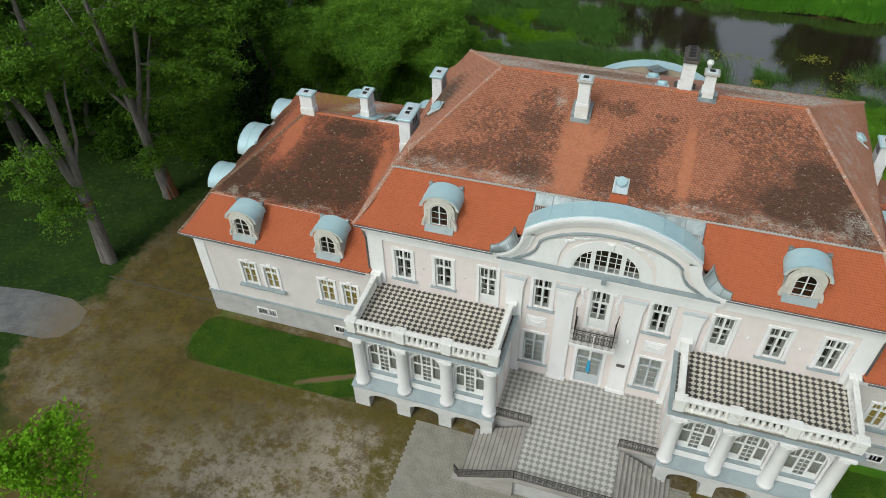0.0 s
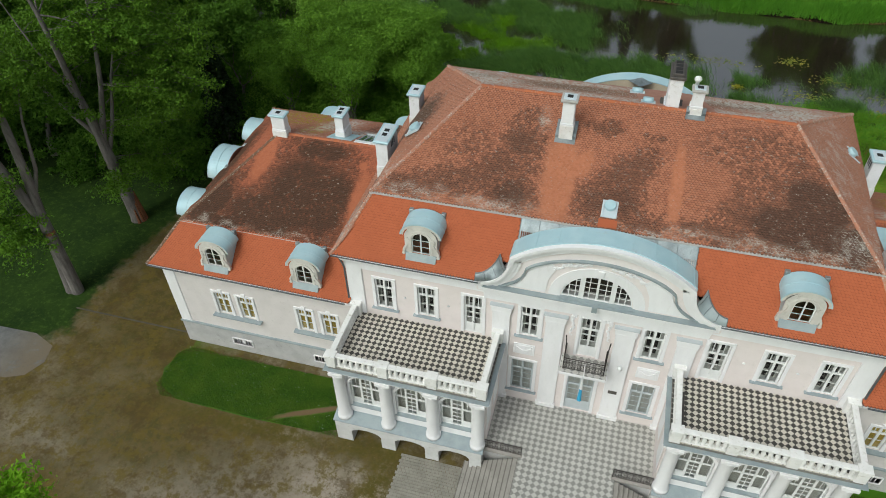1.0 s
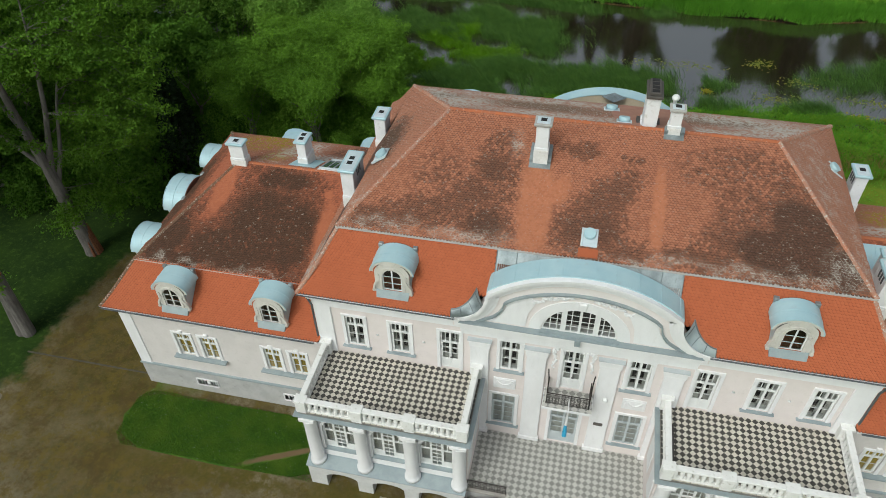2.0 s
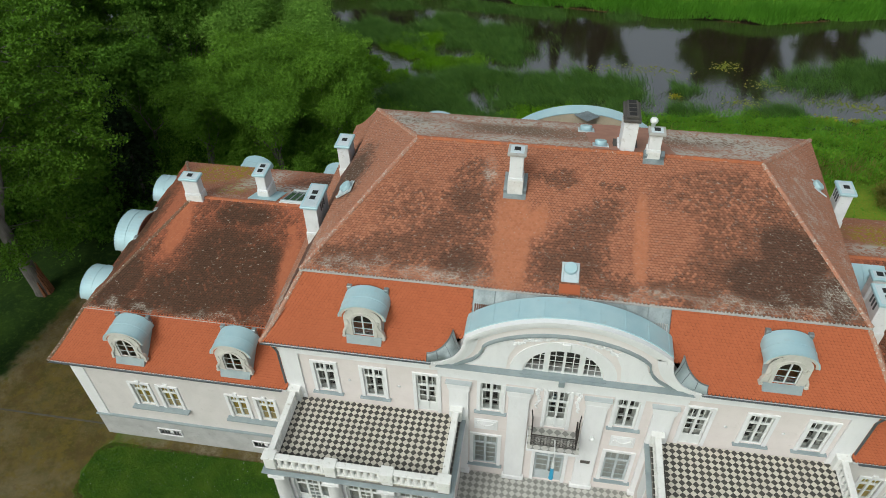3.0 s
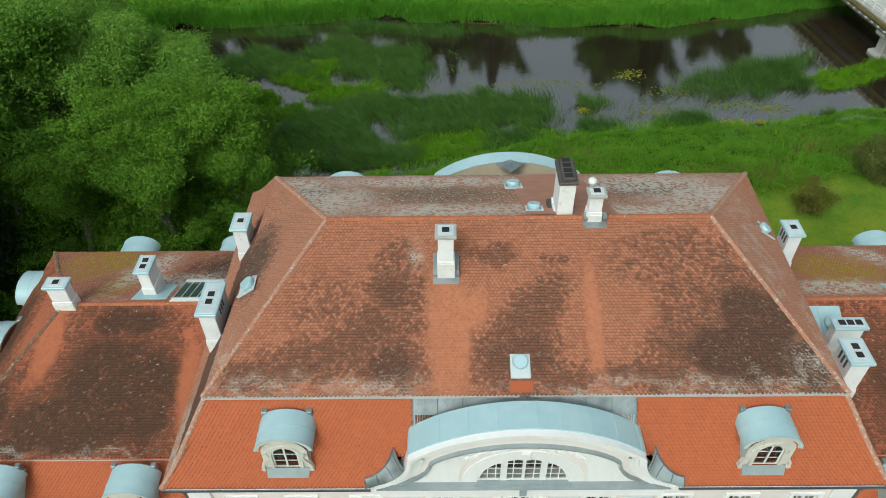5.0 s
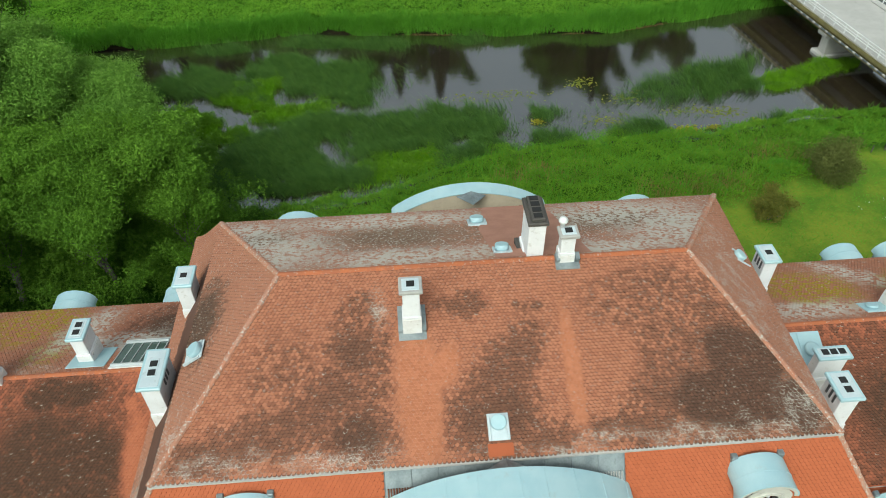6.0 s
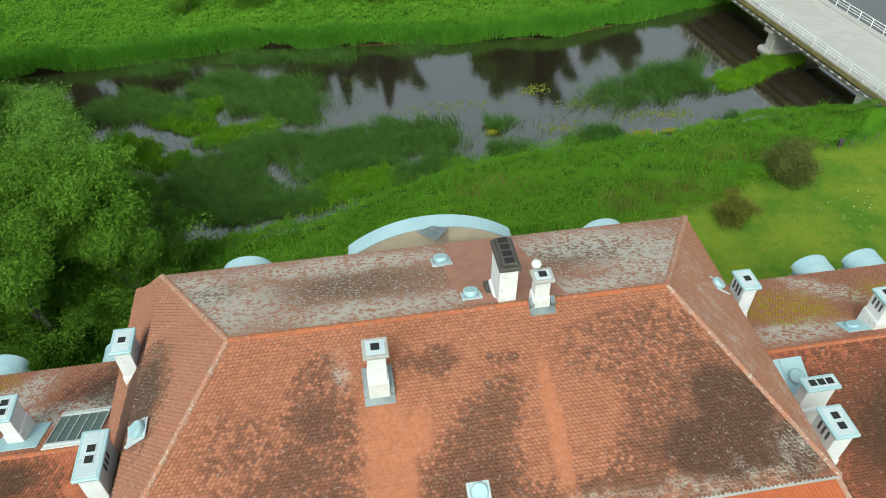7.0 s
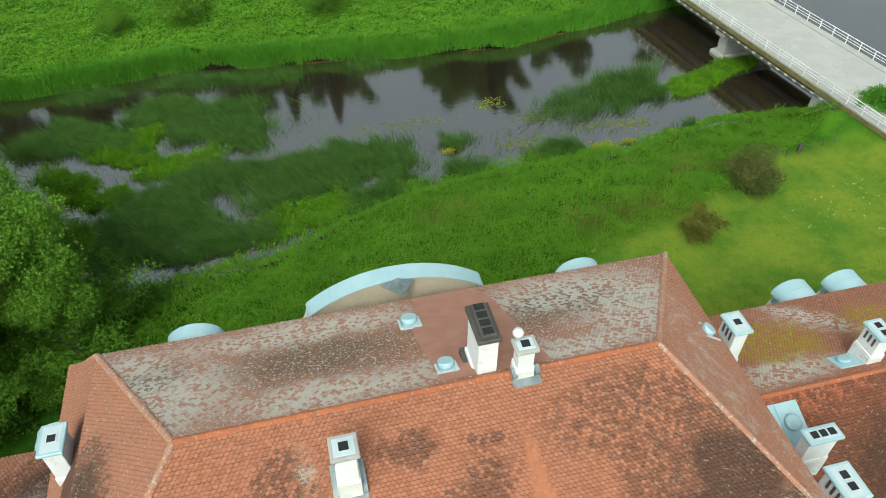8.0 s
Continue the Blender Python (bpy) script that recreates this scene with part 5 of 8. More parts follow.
def porch(s):
    """A one-storey porch with round columns, arched windows and a balustraded roof terrace."""
    sx = lambda v: s * v
    span = lambda a, b: sorted((s * a, s * b))
    a, b = span(P0, P1)
    body = part("porch", boxes((a + 0.05, b - 0.05, PY + 0.45, PY + 0.75, 6.05, 6.5), (a, b, PY + 0.3, 0.0, 6.5, 6.75), (a - 0.1, b + 0.1, PY + 0.1, 0.0, 6.75, 6.92), bevel=0.02), WHITE, house, "white porch with arched windows and a roof terrace")
    cols = [sx(v) for v in (5.22, 7.9, 10.7, 13.5)]
    # arched front wall
    centres = [(p + q) / 2 for p, q in zip(cols, cols[1:])]
    holes = [(c - 0.92, c + 0.92, 3.0, 5.85) for c in centres]
    wall = part("porch_wall", holed_wall(a + 0.05, b - 0.05, 2.2, 6.1, PY + 0.48, PY + 0.78, holes), WHITE, house)
    for c in centres:
        part("spandrel", spandrel(bmesh.new(), c, 5.0, 0.92, 0.85, PY + 0.483, PY + 0.777), WHITE, wall)
        part("archivolt", ribbon(bmesh.new(), [(c - 0.92, 3.0)] + arch(c, 5.0, 0.92, 0.85) + [(c + 0.92, 3.0)], -0.16, 0.0, PY + 0.40, PY + 0.50), WHITE, wall)
        rows = [(c - 0.92, c - 0.85, 3.0, 5.0), (c + 0.85, c + 0.92, 3.0, 5.0), (c - 0.92, c + 0.92, 3.0, 3.08), (c - 0.92, c + 0.92, 4.55, 4.66), (c - 0.38, c - 0.26, 3.0, 5.75), (c + 0.26, c + 0.38, 3.0, 5.75), (c - 0.015, c + 0.015, 3.1, 5.8)]
        rows += [(c - 0.26, c + 0.26, z - 0.015, z + 0.015) for z in (3.45, 3.82, 4.2, 5.0, 5.4)] + [(c + d - 0.015, c + d + 0.015, 4.66, 5.5) for d in (-0.6, 0.6)]
        rows += [(c + d0, c + d1, 3.08, 3.5) for d0, d1 in ((-0.85, -0.36), (0.36, 0.85))]
        bm = boxes(*[(p, q, PY + 0.62 + 0.0015 * i, PY + 0.70 - 0.0015 * i, z0, z1) for i, (p, q, z0, z1) in enumerate(rows)])
        ribbon(bm, arch(c, 5.0, 0.92, 0.85), 0.0, 0.08, PY + 0.60, PY + 0.70)
        win = part("arched_window", bm, PAINT, wall, "white arched window with glazing bars")
        bm = bmesh.new()
        bm.faces.new([bm.verts.new((x, PY + 0.66, z)) for x, z in ([(c - 0.9, 3.02)] + arch(c, 5.0, 0.9, 0.83) + [(c + 0.9, 3.02)])[::-1]])
        part("pane", bm, GLASS, wall).visible_shadow = False
        # pale blind across each arch, added to lighten the panes to a bright interior
        part("blind", boxes((c - 0.91, c + 0.91, PY + 0.84, PY + 0.87, 3.0, 5.9)), BLIND, wall, "pale blind behind the glass")
        part("sill", boxes((c - 1.0, c + 1.0, PY + 0.36, PY + 0.60, 2.93, 3.012)), TEAL, wall)
        part("parapet_panel", boxes((c - 0.95, c + 0.95, PY + 0.42, PY + 0.48, 2.3, 2.85), bevel=0.02), WHITE, wall)
    pa, pb = (a - 0.32, b + 0.05) if s < 0 else (a - 0.05, b + 0.32)
    # plinth with low cellar arches, and its sloping metal cover
    lows = [(c - 0.95, c + 0.95, 0.0, 1.45) for c in centres]
    plinth = part("porch_plinth", holed_wall(pa, pb, -0.3, 2.0, PY - 0.27, PY + 0.45, [(h[0], h[1], -0.2, h[3]) for h in lows]), PLINTH, house, "pale grey plaster plinth with low arches")
    for c in centres:
        part("spandrel", spandrel(bmesh.new(), c, 1.0, 0.95, 0.45, PY - 0.266, PY + 0.446), PLINTH, plinth)
    part("plinth_void", boxes((a + 0.3, b - 0.3, PY + 1.6, PY + 1.65, -0.2, 2.0), (a + 0.3, b - 0.3, PY + 0.5, -0.1, 1.98, 2.05)), PLINTH, plinth)
    bm = bmesh.new()
    for p, q in ((PY - 0.34, PY + 0.5),):
        f = [bm.verts.new(v) for v in ((pa - 0.07, p, 2.0), (pb + 0.07, p, 2.0), (pb + 0.07, q, 2.22), (pa - 0.07, q, 2.22), (pa - 0.07, p, 1.95), (pb + 0.07, p, 1.95))]
        bm.faces.new((f[0], f[1], f[2], f[3]))
        bm.faces.new((f[4], f[5], f[1], f[0]))
    part("plinth_cover", bm, TEAL, plinth, "grey-green metal cover of the plinth")
    # side walls and floor
    for v in (P0 + 0.05, P1 - 0.05):
        w0, w1 = sorted((sx(v) - 0.14, sx(v) + 0.14))
        part("porch_side_wall", boxes((w0, w1, PY + 0.45, 0.0, 0.0, 6.5)), PINK if v < 6 else WHITE, house)
        for yy in (-3.0, -1.2):
            part("side_panel", boxes((w0 - 0.03, w1 + 0.03, yy - 0.55, yy + 0.55, 3.0, 5.6), bevel=0.02), WHITE, house)
    part("porch_back", boxes((a + 0.2, b - 0.2, -0.25, -0.2, 2.0, 6.5), (a + 0.2, b - 0.2, PY + 0.8, -0.2, 2.1, 2.16)), WHITE, house)
    for x in cols:
        bm = bmesh.new()
        lathe(bm, [(0.46, 2.1), (0.46, 2.32), (0.40, 2.40), (0.38, 2.46), (0.375, 3.5), (0.345, 6.0), (0.38, 6.08), (0.38, 6.16), (0.43, 6.28)], x, PY + 0.18, 20)
        box(bm, x - 0.44, x + 0.44, PY - 0.22, PY + 0.66, 6.28, 6.515, 0.02)
        part("column", bm, WHITE, house, "white plastered round column")
        rnd = random.Random(int(x * 10))
        bm = bmesh.new()
        for d in (-0.45, 0.45):
            for i in range(7):
                bmesh.ops.create_icosphere(bm, subdivisions=1, radius=0.08, matrix=Matrix.Translation((x + d + rnd.uniform(-0.12, 0.12), PY + 0.42, 5.9 + rnd.uniform(-0.14, 0.2))))
        part("capital_leaves", bm, WHITE, house, "moulded plaster leaves")
    # cornice, roof terrace and balustrade
    part("cornice", boxes((a - 0.2, b + 0.2, PY - 0.12, 0.0, 6.52, 6.72), (a - 0.3, b + 0.3, PY - 0.24, 0.0, 6.72, 6.88), bevel=0.02), WHITE, house)
    part("cornice_cover", boxes((a - 0.38, b + 0.38, PY - 0.34, -0.05, 6.884, 6.93), bevel=0.01), TEAL, house, "grey-green metal cornice cover")
    part("terrace_bed", boxes((a - 0.12, b + 0.12, PY - 0.10, -0.02, 6.934, TOP - 0.02)), GROUT, house)
    terrace = house
    diamond_floor(a - 0.10, b + 0.10, PY - 0.08, -0.03, TOP - 0.02, 0.335, DARKTILE, PALETILE, terrace, singles=s < 0)
    rail = part("balustrade", boxes((a - 0.12, b + 0.12, PY - 0.10, PY + 0.22, TOP + 0.80, TOP + 0.95), (a - 0.08, b + 0.08, PY - 0.06, PY + 0.18, TOP + 0.02, TOP + 0.14), bevel=0.025), RAILWHITE, house, "weathered white plaster balustrade")
    posts = [sx(v) for v in (P0 + 0.1, 7.78, 10.6, P1 - 0.1)]
    for x in posts:
        part("post", boxes((x - 0.28, x + 0.28, PY - 0.16, PY + 0.28, TOP, TOP + 0.86), (x - 0.33, x + 0.33, PY - 0.21, PY + 0.33, TOP + 0.86, TOP + 1.0), bevel=0.02), RAILWHITE, rail)
    one = part("baluster", lathe(bmesh.new(), [(r * 1.5, z * 1.1) for r, z in BALUSTER], 0, 0, 8), RAILWHITE, rail)
    first = True
    spots = []
    for p, q in zip(posts, posts[1:]):
        spots += [(p + (q - p) * (i + 1.2) / 8.4, PY + 0.06) for i in range(7)]
    for v in (P0 + 0.1, P1 - 0.1):
        x = sx(v)
        part("side_rail", boxes((x - 0.16, x + 0.16, PY + 0.28, -0.1, TOP + 0.80, TOP + 0.95), (x - 0.12, x + 0.12, PY + 0.28, -0.1, TOP + 0.02, TOP + 0.14), bevel=0.025), RAILWHITE, rail)
        part("post", boxes((x - 0.28, x + 0.28, -0.42, -0.02, TOP, TOP + 0.86), (x - 0.33, x + 0.33, -0.47, -0.02, TOP + 0.86, TOP + 1.0), bevel=0.02), RAILWHITE, rail)
        spots += [(x, PY + 0.52 + 0.33 * i) for i in range(11)]
    for x, y in spots:
        if first:
            one.matrix_basis, first = pose(x, y, TOP + 0.14), False
        else:
            copy_thing(one, pose(x, y, TOP + 0.14))


porch(-1)
porch(1)

# entrance terrace, its two flights of steps and iron rails
entry = tagged(new("entrance_terrace"), "raised entrance terrace with checkered tiles and stone steps", "terrace")
TX, TY = 2.78, -7.75
part("terrace_body", boxes((-4.83, 4.83, -3.85, -0.02, -0.3, TERR - 0.02), (-TX, TX, TY, -3.85, -0.3, TERR - 0.02)), GREY, entry, "grey plaster terrace walls")
for row in ((-4.83, -TX + 0.22, -4.12, -3.86), (TX - 0.22, 4.83, -4.12, -3.86), (-TX - 0.2, TX + 0.2, TY - 0.22, TY + 0.1)):
    part("coping", boxes((*row, TERR - 0.16, TERR + 0.02), bevel=0.015), STONE, entry)
diamond_floor(-4.82, 4.82, -3.845, -0.03, TERR - 0.02, 0.365, GREYTILE, WHITETILE, entry)
diamond_floor(-TX, TX, TY + 0.1, -3.845, TERR - 0.02, 0.365, GREYTILE, WHITETILE, entry)
for s in (-1, 1):
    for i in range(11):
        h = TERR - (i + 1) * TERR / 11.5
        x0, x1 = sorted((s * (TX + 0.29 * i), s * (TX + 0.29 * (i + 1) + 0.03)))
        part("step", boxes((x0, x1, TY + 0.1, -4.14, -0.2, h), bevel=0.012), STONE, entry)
        # dark strip at each tread's back paints in the shade line below the riser
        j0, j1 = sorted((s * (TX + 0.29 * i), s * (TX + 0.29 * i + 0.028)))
        part("riser_shade", boxes((j0, j1, TY + 0.13, -4.16, h - 0.02, h + 0.012)), DIRT_SHADE, entry)
        j0, j1 = sorted((s * (TX + 0.29 * (i + 1) - 0.03), s * (TX + 0.29 * (i + 1) + 0.034)))
        part("nosing", boxes((j0, j1, TY + 0.12, -4.15, h - 0.03, h + 0.006)), SOOTSTONE, entry)
    # sloping stair cheek
    bm = bmesh.new()
    out = [(s * TX, TERR), (s * (TX + 3.35), 0.18), (s * (TX + 3.7), 0.18), (s * (TX + 3.7), -0.2), (s * TX, -0.2)]
    prism(bm, out if s > 0 else out[::-1], TY - 0.2, TY + 0.12)
    bmesh.ops.recalc_face_normals(bm, faces=bm.faces)
    part("stair_cheek", bm, STONE, entry, "sloping stone stair cheek")


def railing(points, parent, h=0.85):
    """A wrought-iron rail between posts, with scrolled rings in its field."""
    bm = bmesh.new()
    for p, q in zip(points, points[1:]):
        p, q = Vector(p), Vector(q)
        for z, r in ((h, 0.032), (h - 0.14, 0.016), (0.10, 0.018)):
            rod(bm, p + Vector((0, 0, z)), q + Vector((0, 0, z)), r, seg=5)
        n = max(2, round((q - p).length / 0.16))
        for i in range(n + 1):
            a = p + (q - p) * (i / n)
            rod(bm, a + Vector((0, 0, 0.02 if i in (0, n) else 0.1)), a + Vector((0, 0, h)), 0.022 if i in (0, n) else 0.011, seg=4)
            if i < n:
                m = p + (q - p) * ((i + 0.5) / n)
                d = (q - p).normalized()
                for zc, rr in ((0.25, 0.075), (0.43, 0.075), (0.60, 0.06)):
                    ring = [m + d * math.cos(t) * rr + Vector((0, 0, zc + math.sin(t) * rr)) for t in np.linspace(0, 2 * math.pi, 7)]
                    for u, v in zip(ring, ring[1:]):
                        rod(bm, u, v, 0.009, seg=3, caps=False)
    return part("railing", bm, IRON, parent, "black wrought-iron railing")


for s in (-1, 1):
    railing([(s * 4.8, -3.98, TERR), (s * (TX - 0.15), -3.98, TERR)], entry)
    railing([(s * TX, TY - 0.05, TERR), (s * (TX + 3.3), TY - 0.05, 0.2), (s * (TX + 3.65), TY + 0.25, 0.2)], entry)
railing([(-TX, TY - 0.05, TERR), (TX, TY - 0.05, TERR)], entry)

# balcony over the entrance
balcony = part("balcony", boxes((-1.32, 1.32, -1.35, -0.02, 6.72, 6.92), (-1.0, -0.75, -0.9, -0.02, 6.2, 6.72), (0.75, 1.0, -0.9, -0.02, 6.2, 6.72), bevel=0.02), WHITE, house, "small balcony with a wrought-iron rail")
diamond_floor(-1.30, 1.30, -1.33, -0.03, 6.925, 0.40, GREYTILE, WHITETILE, house)
railing([(-1.12, -0.05, 6.93), (-1.12, -1.10, 6.93), (1.12, -1.10, 6.93), (1.12, -0.05, 6.93)], balcony, 0.95)
for s in (-1, 1):
    bm = bmesh.new()
    pts = [Vector((s * 1.12, -1.10, 7.85)), Vector((s * 1.12, -1.02, 8.3)), Vector((s * 1.14, -0.75, 8.75)), Vector((s * 1.2, -0.45, 9.05))]
    for p, q in zip(pts, pts[1:]):
        rod(bm, p, q, 0.035, seg=6)
    part("stay", bm, IRON, balcony, "curved iron stay")
flag = tagged(new("flag"), "limp sky-blue and white flag on a short pole", "flag")
flag.location = (0.05, -1.15, 7.6)
part("pole", rod(bmesh.new(), (0, 0, 0.1), (0.02, -1.05, 0.25), 0.03, seg=6), PAINT, flag)
for name, m, z0, z1, w in (("cloth", FLAGWHITE, 0.2, -0.8, 0.08), ("cloth", FLAGBLUE, -0.75, -1.85, 0.13)):
    bm = bmesh.new()
    rows = [[bm.verts.new((w * (0.5 + 0.5 * t) * math.cos(j * 1.05), -0.95 + 0.10 * math.sin(j * 1.05) + 0.03 * math.sin(t * 5), z0 + (z1 - z0) * t)) for j in range(7)] for t in np.linspace(0, 1, 7)]
    for p, q in zip(rows, rows[1:]):
        for j in range(6):
            bm.faces.new((p[j], p[j + 1], q[j + 1], q[j]))
    part(name, bm, m, flag, "blue end of the flag" if m == FLAGBLUE else "white part of the flag")
part("plaque", boxes((1.62, 2.12, -0.19, -0.155, 4.35, 4.6)), SOOT, house, "small dark plaque")
part("wall_lamp", lathe(bmesh.new(), [(0.05, 6.75), (0.14, 6.8), (0.12, 6.95), (0.03, 7.0)], 1.95, -0.26, 8), PAINT, house)
tagged(part("dark_bar", boxes((5.32, 5.44, -3.75, -1.25, TOP + 0.012, TOP + 0.13), bevel=0.015), SOOT), "dark bar lying along the terrace rail", "beam")
# plaster garlands beside the balcony door
for s in (-1, 1):
    rnd = random.Random(9)
    bm = bmesh.new()
    for i in range(34):
        t = i / 33
        x, z = s * (0.98 + 0.05 * math.sin(t * 9)), 10.25 - 1.6 * t
        bmesh.ops.create_icosphere(bm, subdivisions=1, radius=0.065 * (1.2 - 0.5 * t), matrix=Matrix.Translation((x + rnd.uniform(-0.07, 0.07), -0.02, z)))
    part("garland", bm, WHITE, house, "moulded plaster garland")
rnd = random.Random(11)
bm = bmesh.new()
for i in range(60):
    x = rnd.uniform(-1.05, 1.05)
    bmesh.ops.create_icosphere(bm, subdivisions=1, radius=rnd.uniform(0.05, 0.1), matrix=Matrix.Translation((x, -0.03, 10.35 + 0.12 * math.cos(x * 4) + rnd.uniform(-0.1, 0.1))))
part("cartouche", bm, WHITE, house, "moulded plaster ornament")
for x in (-10.6, -8.0, 8.0, 10.65):
    part("rosette", lathe(bmesh.new(), [(0.001, 9.0), (0.09, 9.02), (0.001, 9.1)], x, -0.02, 8), WHITE, house)

# ---- dormers ----


def dormer():
    """A vaulted dormer with scrolled cheeks; its front stands at y = 0, the window's foot at z = 0."""
    base = part("dormer", boxes((-0.95, -0.62, 0.06, 1.7, -0.55, 1.25), (0.62, 0.95, 0.06, 1.7, -0.55, 1.25), (-0.62, 0.62, 0.12, 1.7, -0.55, 0.0)), DORMER, house, "vaulted dormer with a pale blue metal roof")
    front = bmesh.new()
    curve = arch(0, 0.98, 0.54, 0.56)
    outer = arch(0, 1.20, 0.95, 0.82)
    a = [(-0.54, 0.0)] + curve + [(0.54, 0.0)]
    b = [(-0.95, 0.0)] + outer + [(0.95, 0.0)]
    va, vb = [front.verts.new((x, 0.0, z)) for x, z in a], [front.verts.new((x, 0.0, z)) for x, z in b]
    wa = [front.verts.new((x, 0.25, z)) for x, z in a]
    for i in range(len(a) - 1):
        front.faces.new((va[i], va[i + 1], vb[i + 1], vb[i]))
        front.faces.new((va[i + 1], va[i], wa[i], wa[i + 1]))
    part("dormer_front", front, DORMER, base, "worn plaster front")
    bm = ribbon(bmesh.new(), [(-0.54, 0.0)] + curve + [(0.54, 0.0)], -0.16, 0.0, -0.05, 0.02)
    part("moulding", bm, DORMER, base)
    for s in (-1, 1):
        pts = [(s * (0.80 + 0.10 * math.sin(t * 2 * math.pi) + 0.20 * (1 - t) ** 2), 1.15 - 1.25 * (1 - t)) for t in np.linspace(0, 1, 13)]
        part("scroll", ribbon(bmesh.new(), pts, -0.06, 0.06, -0.08, 0.12), DORMER, base, "weathered plaster scroll")
        bm = rod(bmesh.new(), (s * 1.02, -0.10, -0.06), (s * 1.02, 0.12, -0.06), 0.10, seg=12)
        part("volute", bm, DORMER, base)
    rows = [(-0.035, 0.035, 0.0, 1.52), (-0.54, -0.48, 0.0, 0.98), (0.48, 0.54, 0.0, 0.98), (-0.54, 0.54, 0.0, 0.06), (-0.52, 0.52, 0.48, 0.505), (-0.52, 0.52, 0.95, 0.98)]
    bm = boxes(*[(x0, x1, 0.02 + 0.003 * i, 0.08 - 0.003 * i, z0, z1) for i, (x0, x1, z0, z1) in enumerate(rows)])
    ribbon(bm, curve, 0.0, 0.06, 0.015, 0.09)
    part("window", bm, PAINT, base, "small arched window")
    bm = bmesh.new()
    bm.faces.new([bm.verts.new((x, 0.05, z)) for x, z in a[::-1]])
    part("pane", bm, GLASS, base)
    part("dark_backing", boxes((-0.6, 0.6, 0.5, 0.52, -0.1, 1.6)), DARK, base)
    # vault
    vault = bmesh.new()
    ribbon(vault, arch(0, 1.26, 1.20, 0.90, 24), 0.0, 0.05, 0.0, 1.42)
    roof_ob = part("vault", vault, BLUE, base, "pale blue sheet-metal vault")
    for y in (-0.01, 0.66):
        part("seam", ribbon(bmesh.new(), arch(0, 1.26, 1.22, 0.92, 24), 0.0, 0.03, y, y + 0.03), BLUE, base)
    part("soffit", ribbon(bmesh.new(), arch(0, 1.26, 1.16, 0.85, 24), 0.0, 0.13, 0.01, 0.06), DORMER, base)
    part("rust_edge", ribbon(bmesh.new(), arch(0, 1.22, 1.12, 0.86, 24), -0.06, 0.85, 1.42, 1.47), RUST, base, "rust-red upstand")
    for s in (-1, 1):
        part("upstand", boxes((s * 0.95 - 0.13, s * 0.95 + 0.13, 1.36, 1.6, 1.5, 1.98), bevel=0.03), ZINC, base)
        bm = bmesh.new()
        x = s * 0.96
        f = [bm.verts.new(p) for p in ((x, 0.06, -0.3), (x, 1.6, -0.3), (x, 1.6, 1.2), (x, 0.06, 1.2))]
        bm.faces.new(f)
        part("cheek_metal", bm, BLUE, base)
    bm = bmesh.new()
    f = [bm.verts.new(p) for p in ((-0.88, -0.26, -0.42), (0.88, -0.26, -0.42), (0.92, -0.02, 0.0), (-0.92, -0.02, 0.0), (-0.92, 0.02, -0.6), (0.92, 0.02, -0.6))]
    bm.faces.new(f[:4])
    bm.faces.new((f[0], f[3], f[4]))
    bm.faces.new((f[1], f[5], f[2]))
    part("apron", bm, TEAL, base, "grey-blue metal apron")
    return base


d0 = dormer()
D_WING = (16.9, 22.9)
for s in (-1, 1):
    copy_thing(d0, pose(0, 0, 0)).matrix_basis = pose(s * 9.45 + 0.03, -0.16, 12.92) @ Matrix.Diagonal((0.94, 0.97, 0.93, 1))
    copy_thing(d0, pose(s * 9.1 + 0.4, 17.45, 12.2, 0, 0, 180))
    for x in D_WING:
        m = pose(s * x, 0.0, 8.62) @ Matrix.Diagonal((0.92, 0.97, 0.93, 1))
        if s < 0 and x < 20:
            d0.matrix_basis = m
        else:
            copy_thing(d0, pose(0, 0, 0)).matrix_basis = m
        copy_thing(d0, pose(s * x + (3.0 if s > 0 and x > 20 else 5.8 if s > 0 else 1.2), 17.0, 7.95, 0, 0, 180))
    for y, z, size in ((4.3, 8.05, 1.05), (8.75, 7.65, 1.4), (13.3, 8.0, 1.0)):
        copy_thing(d0, pose(0, 0, 0)).matrix_basis = pose(s * (27.2 if s < 0 else 31.6), y, z, 0, 0, s * 90) @ Matrix.Diagonal((size, 1.0, size, 1))

# ---- chimneys and roof fittings ----


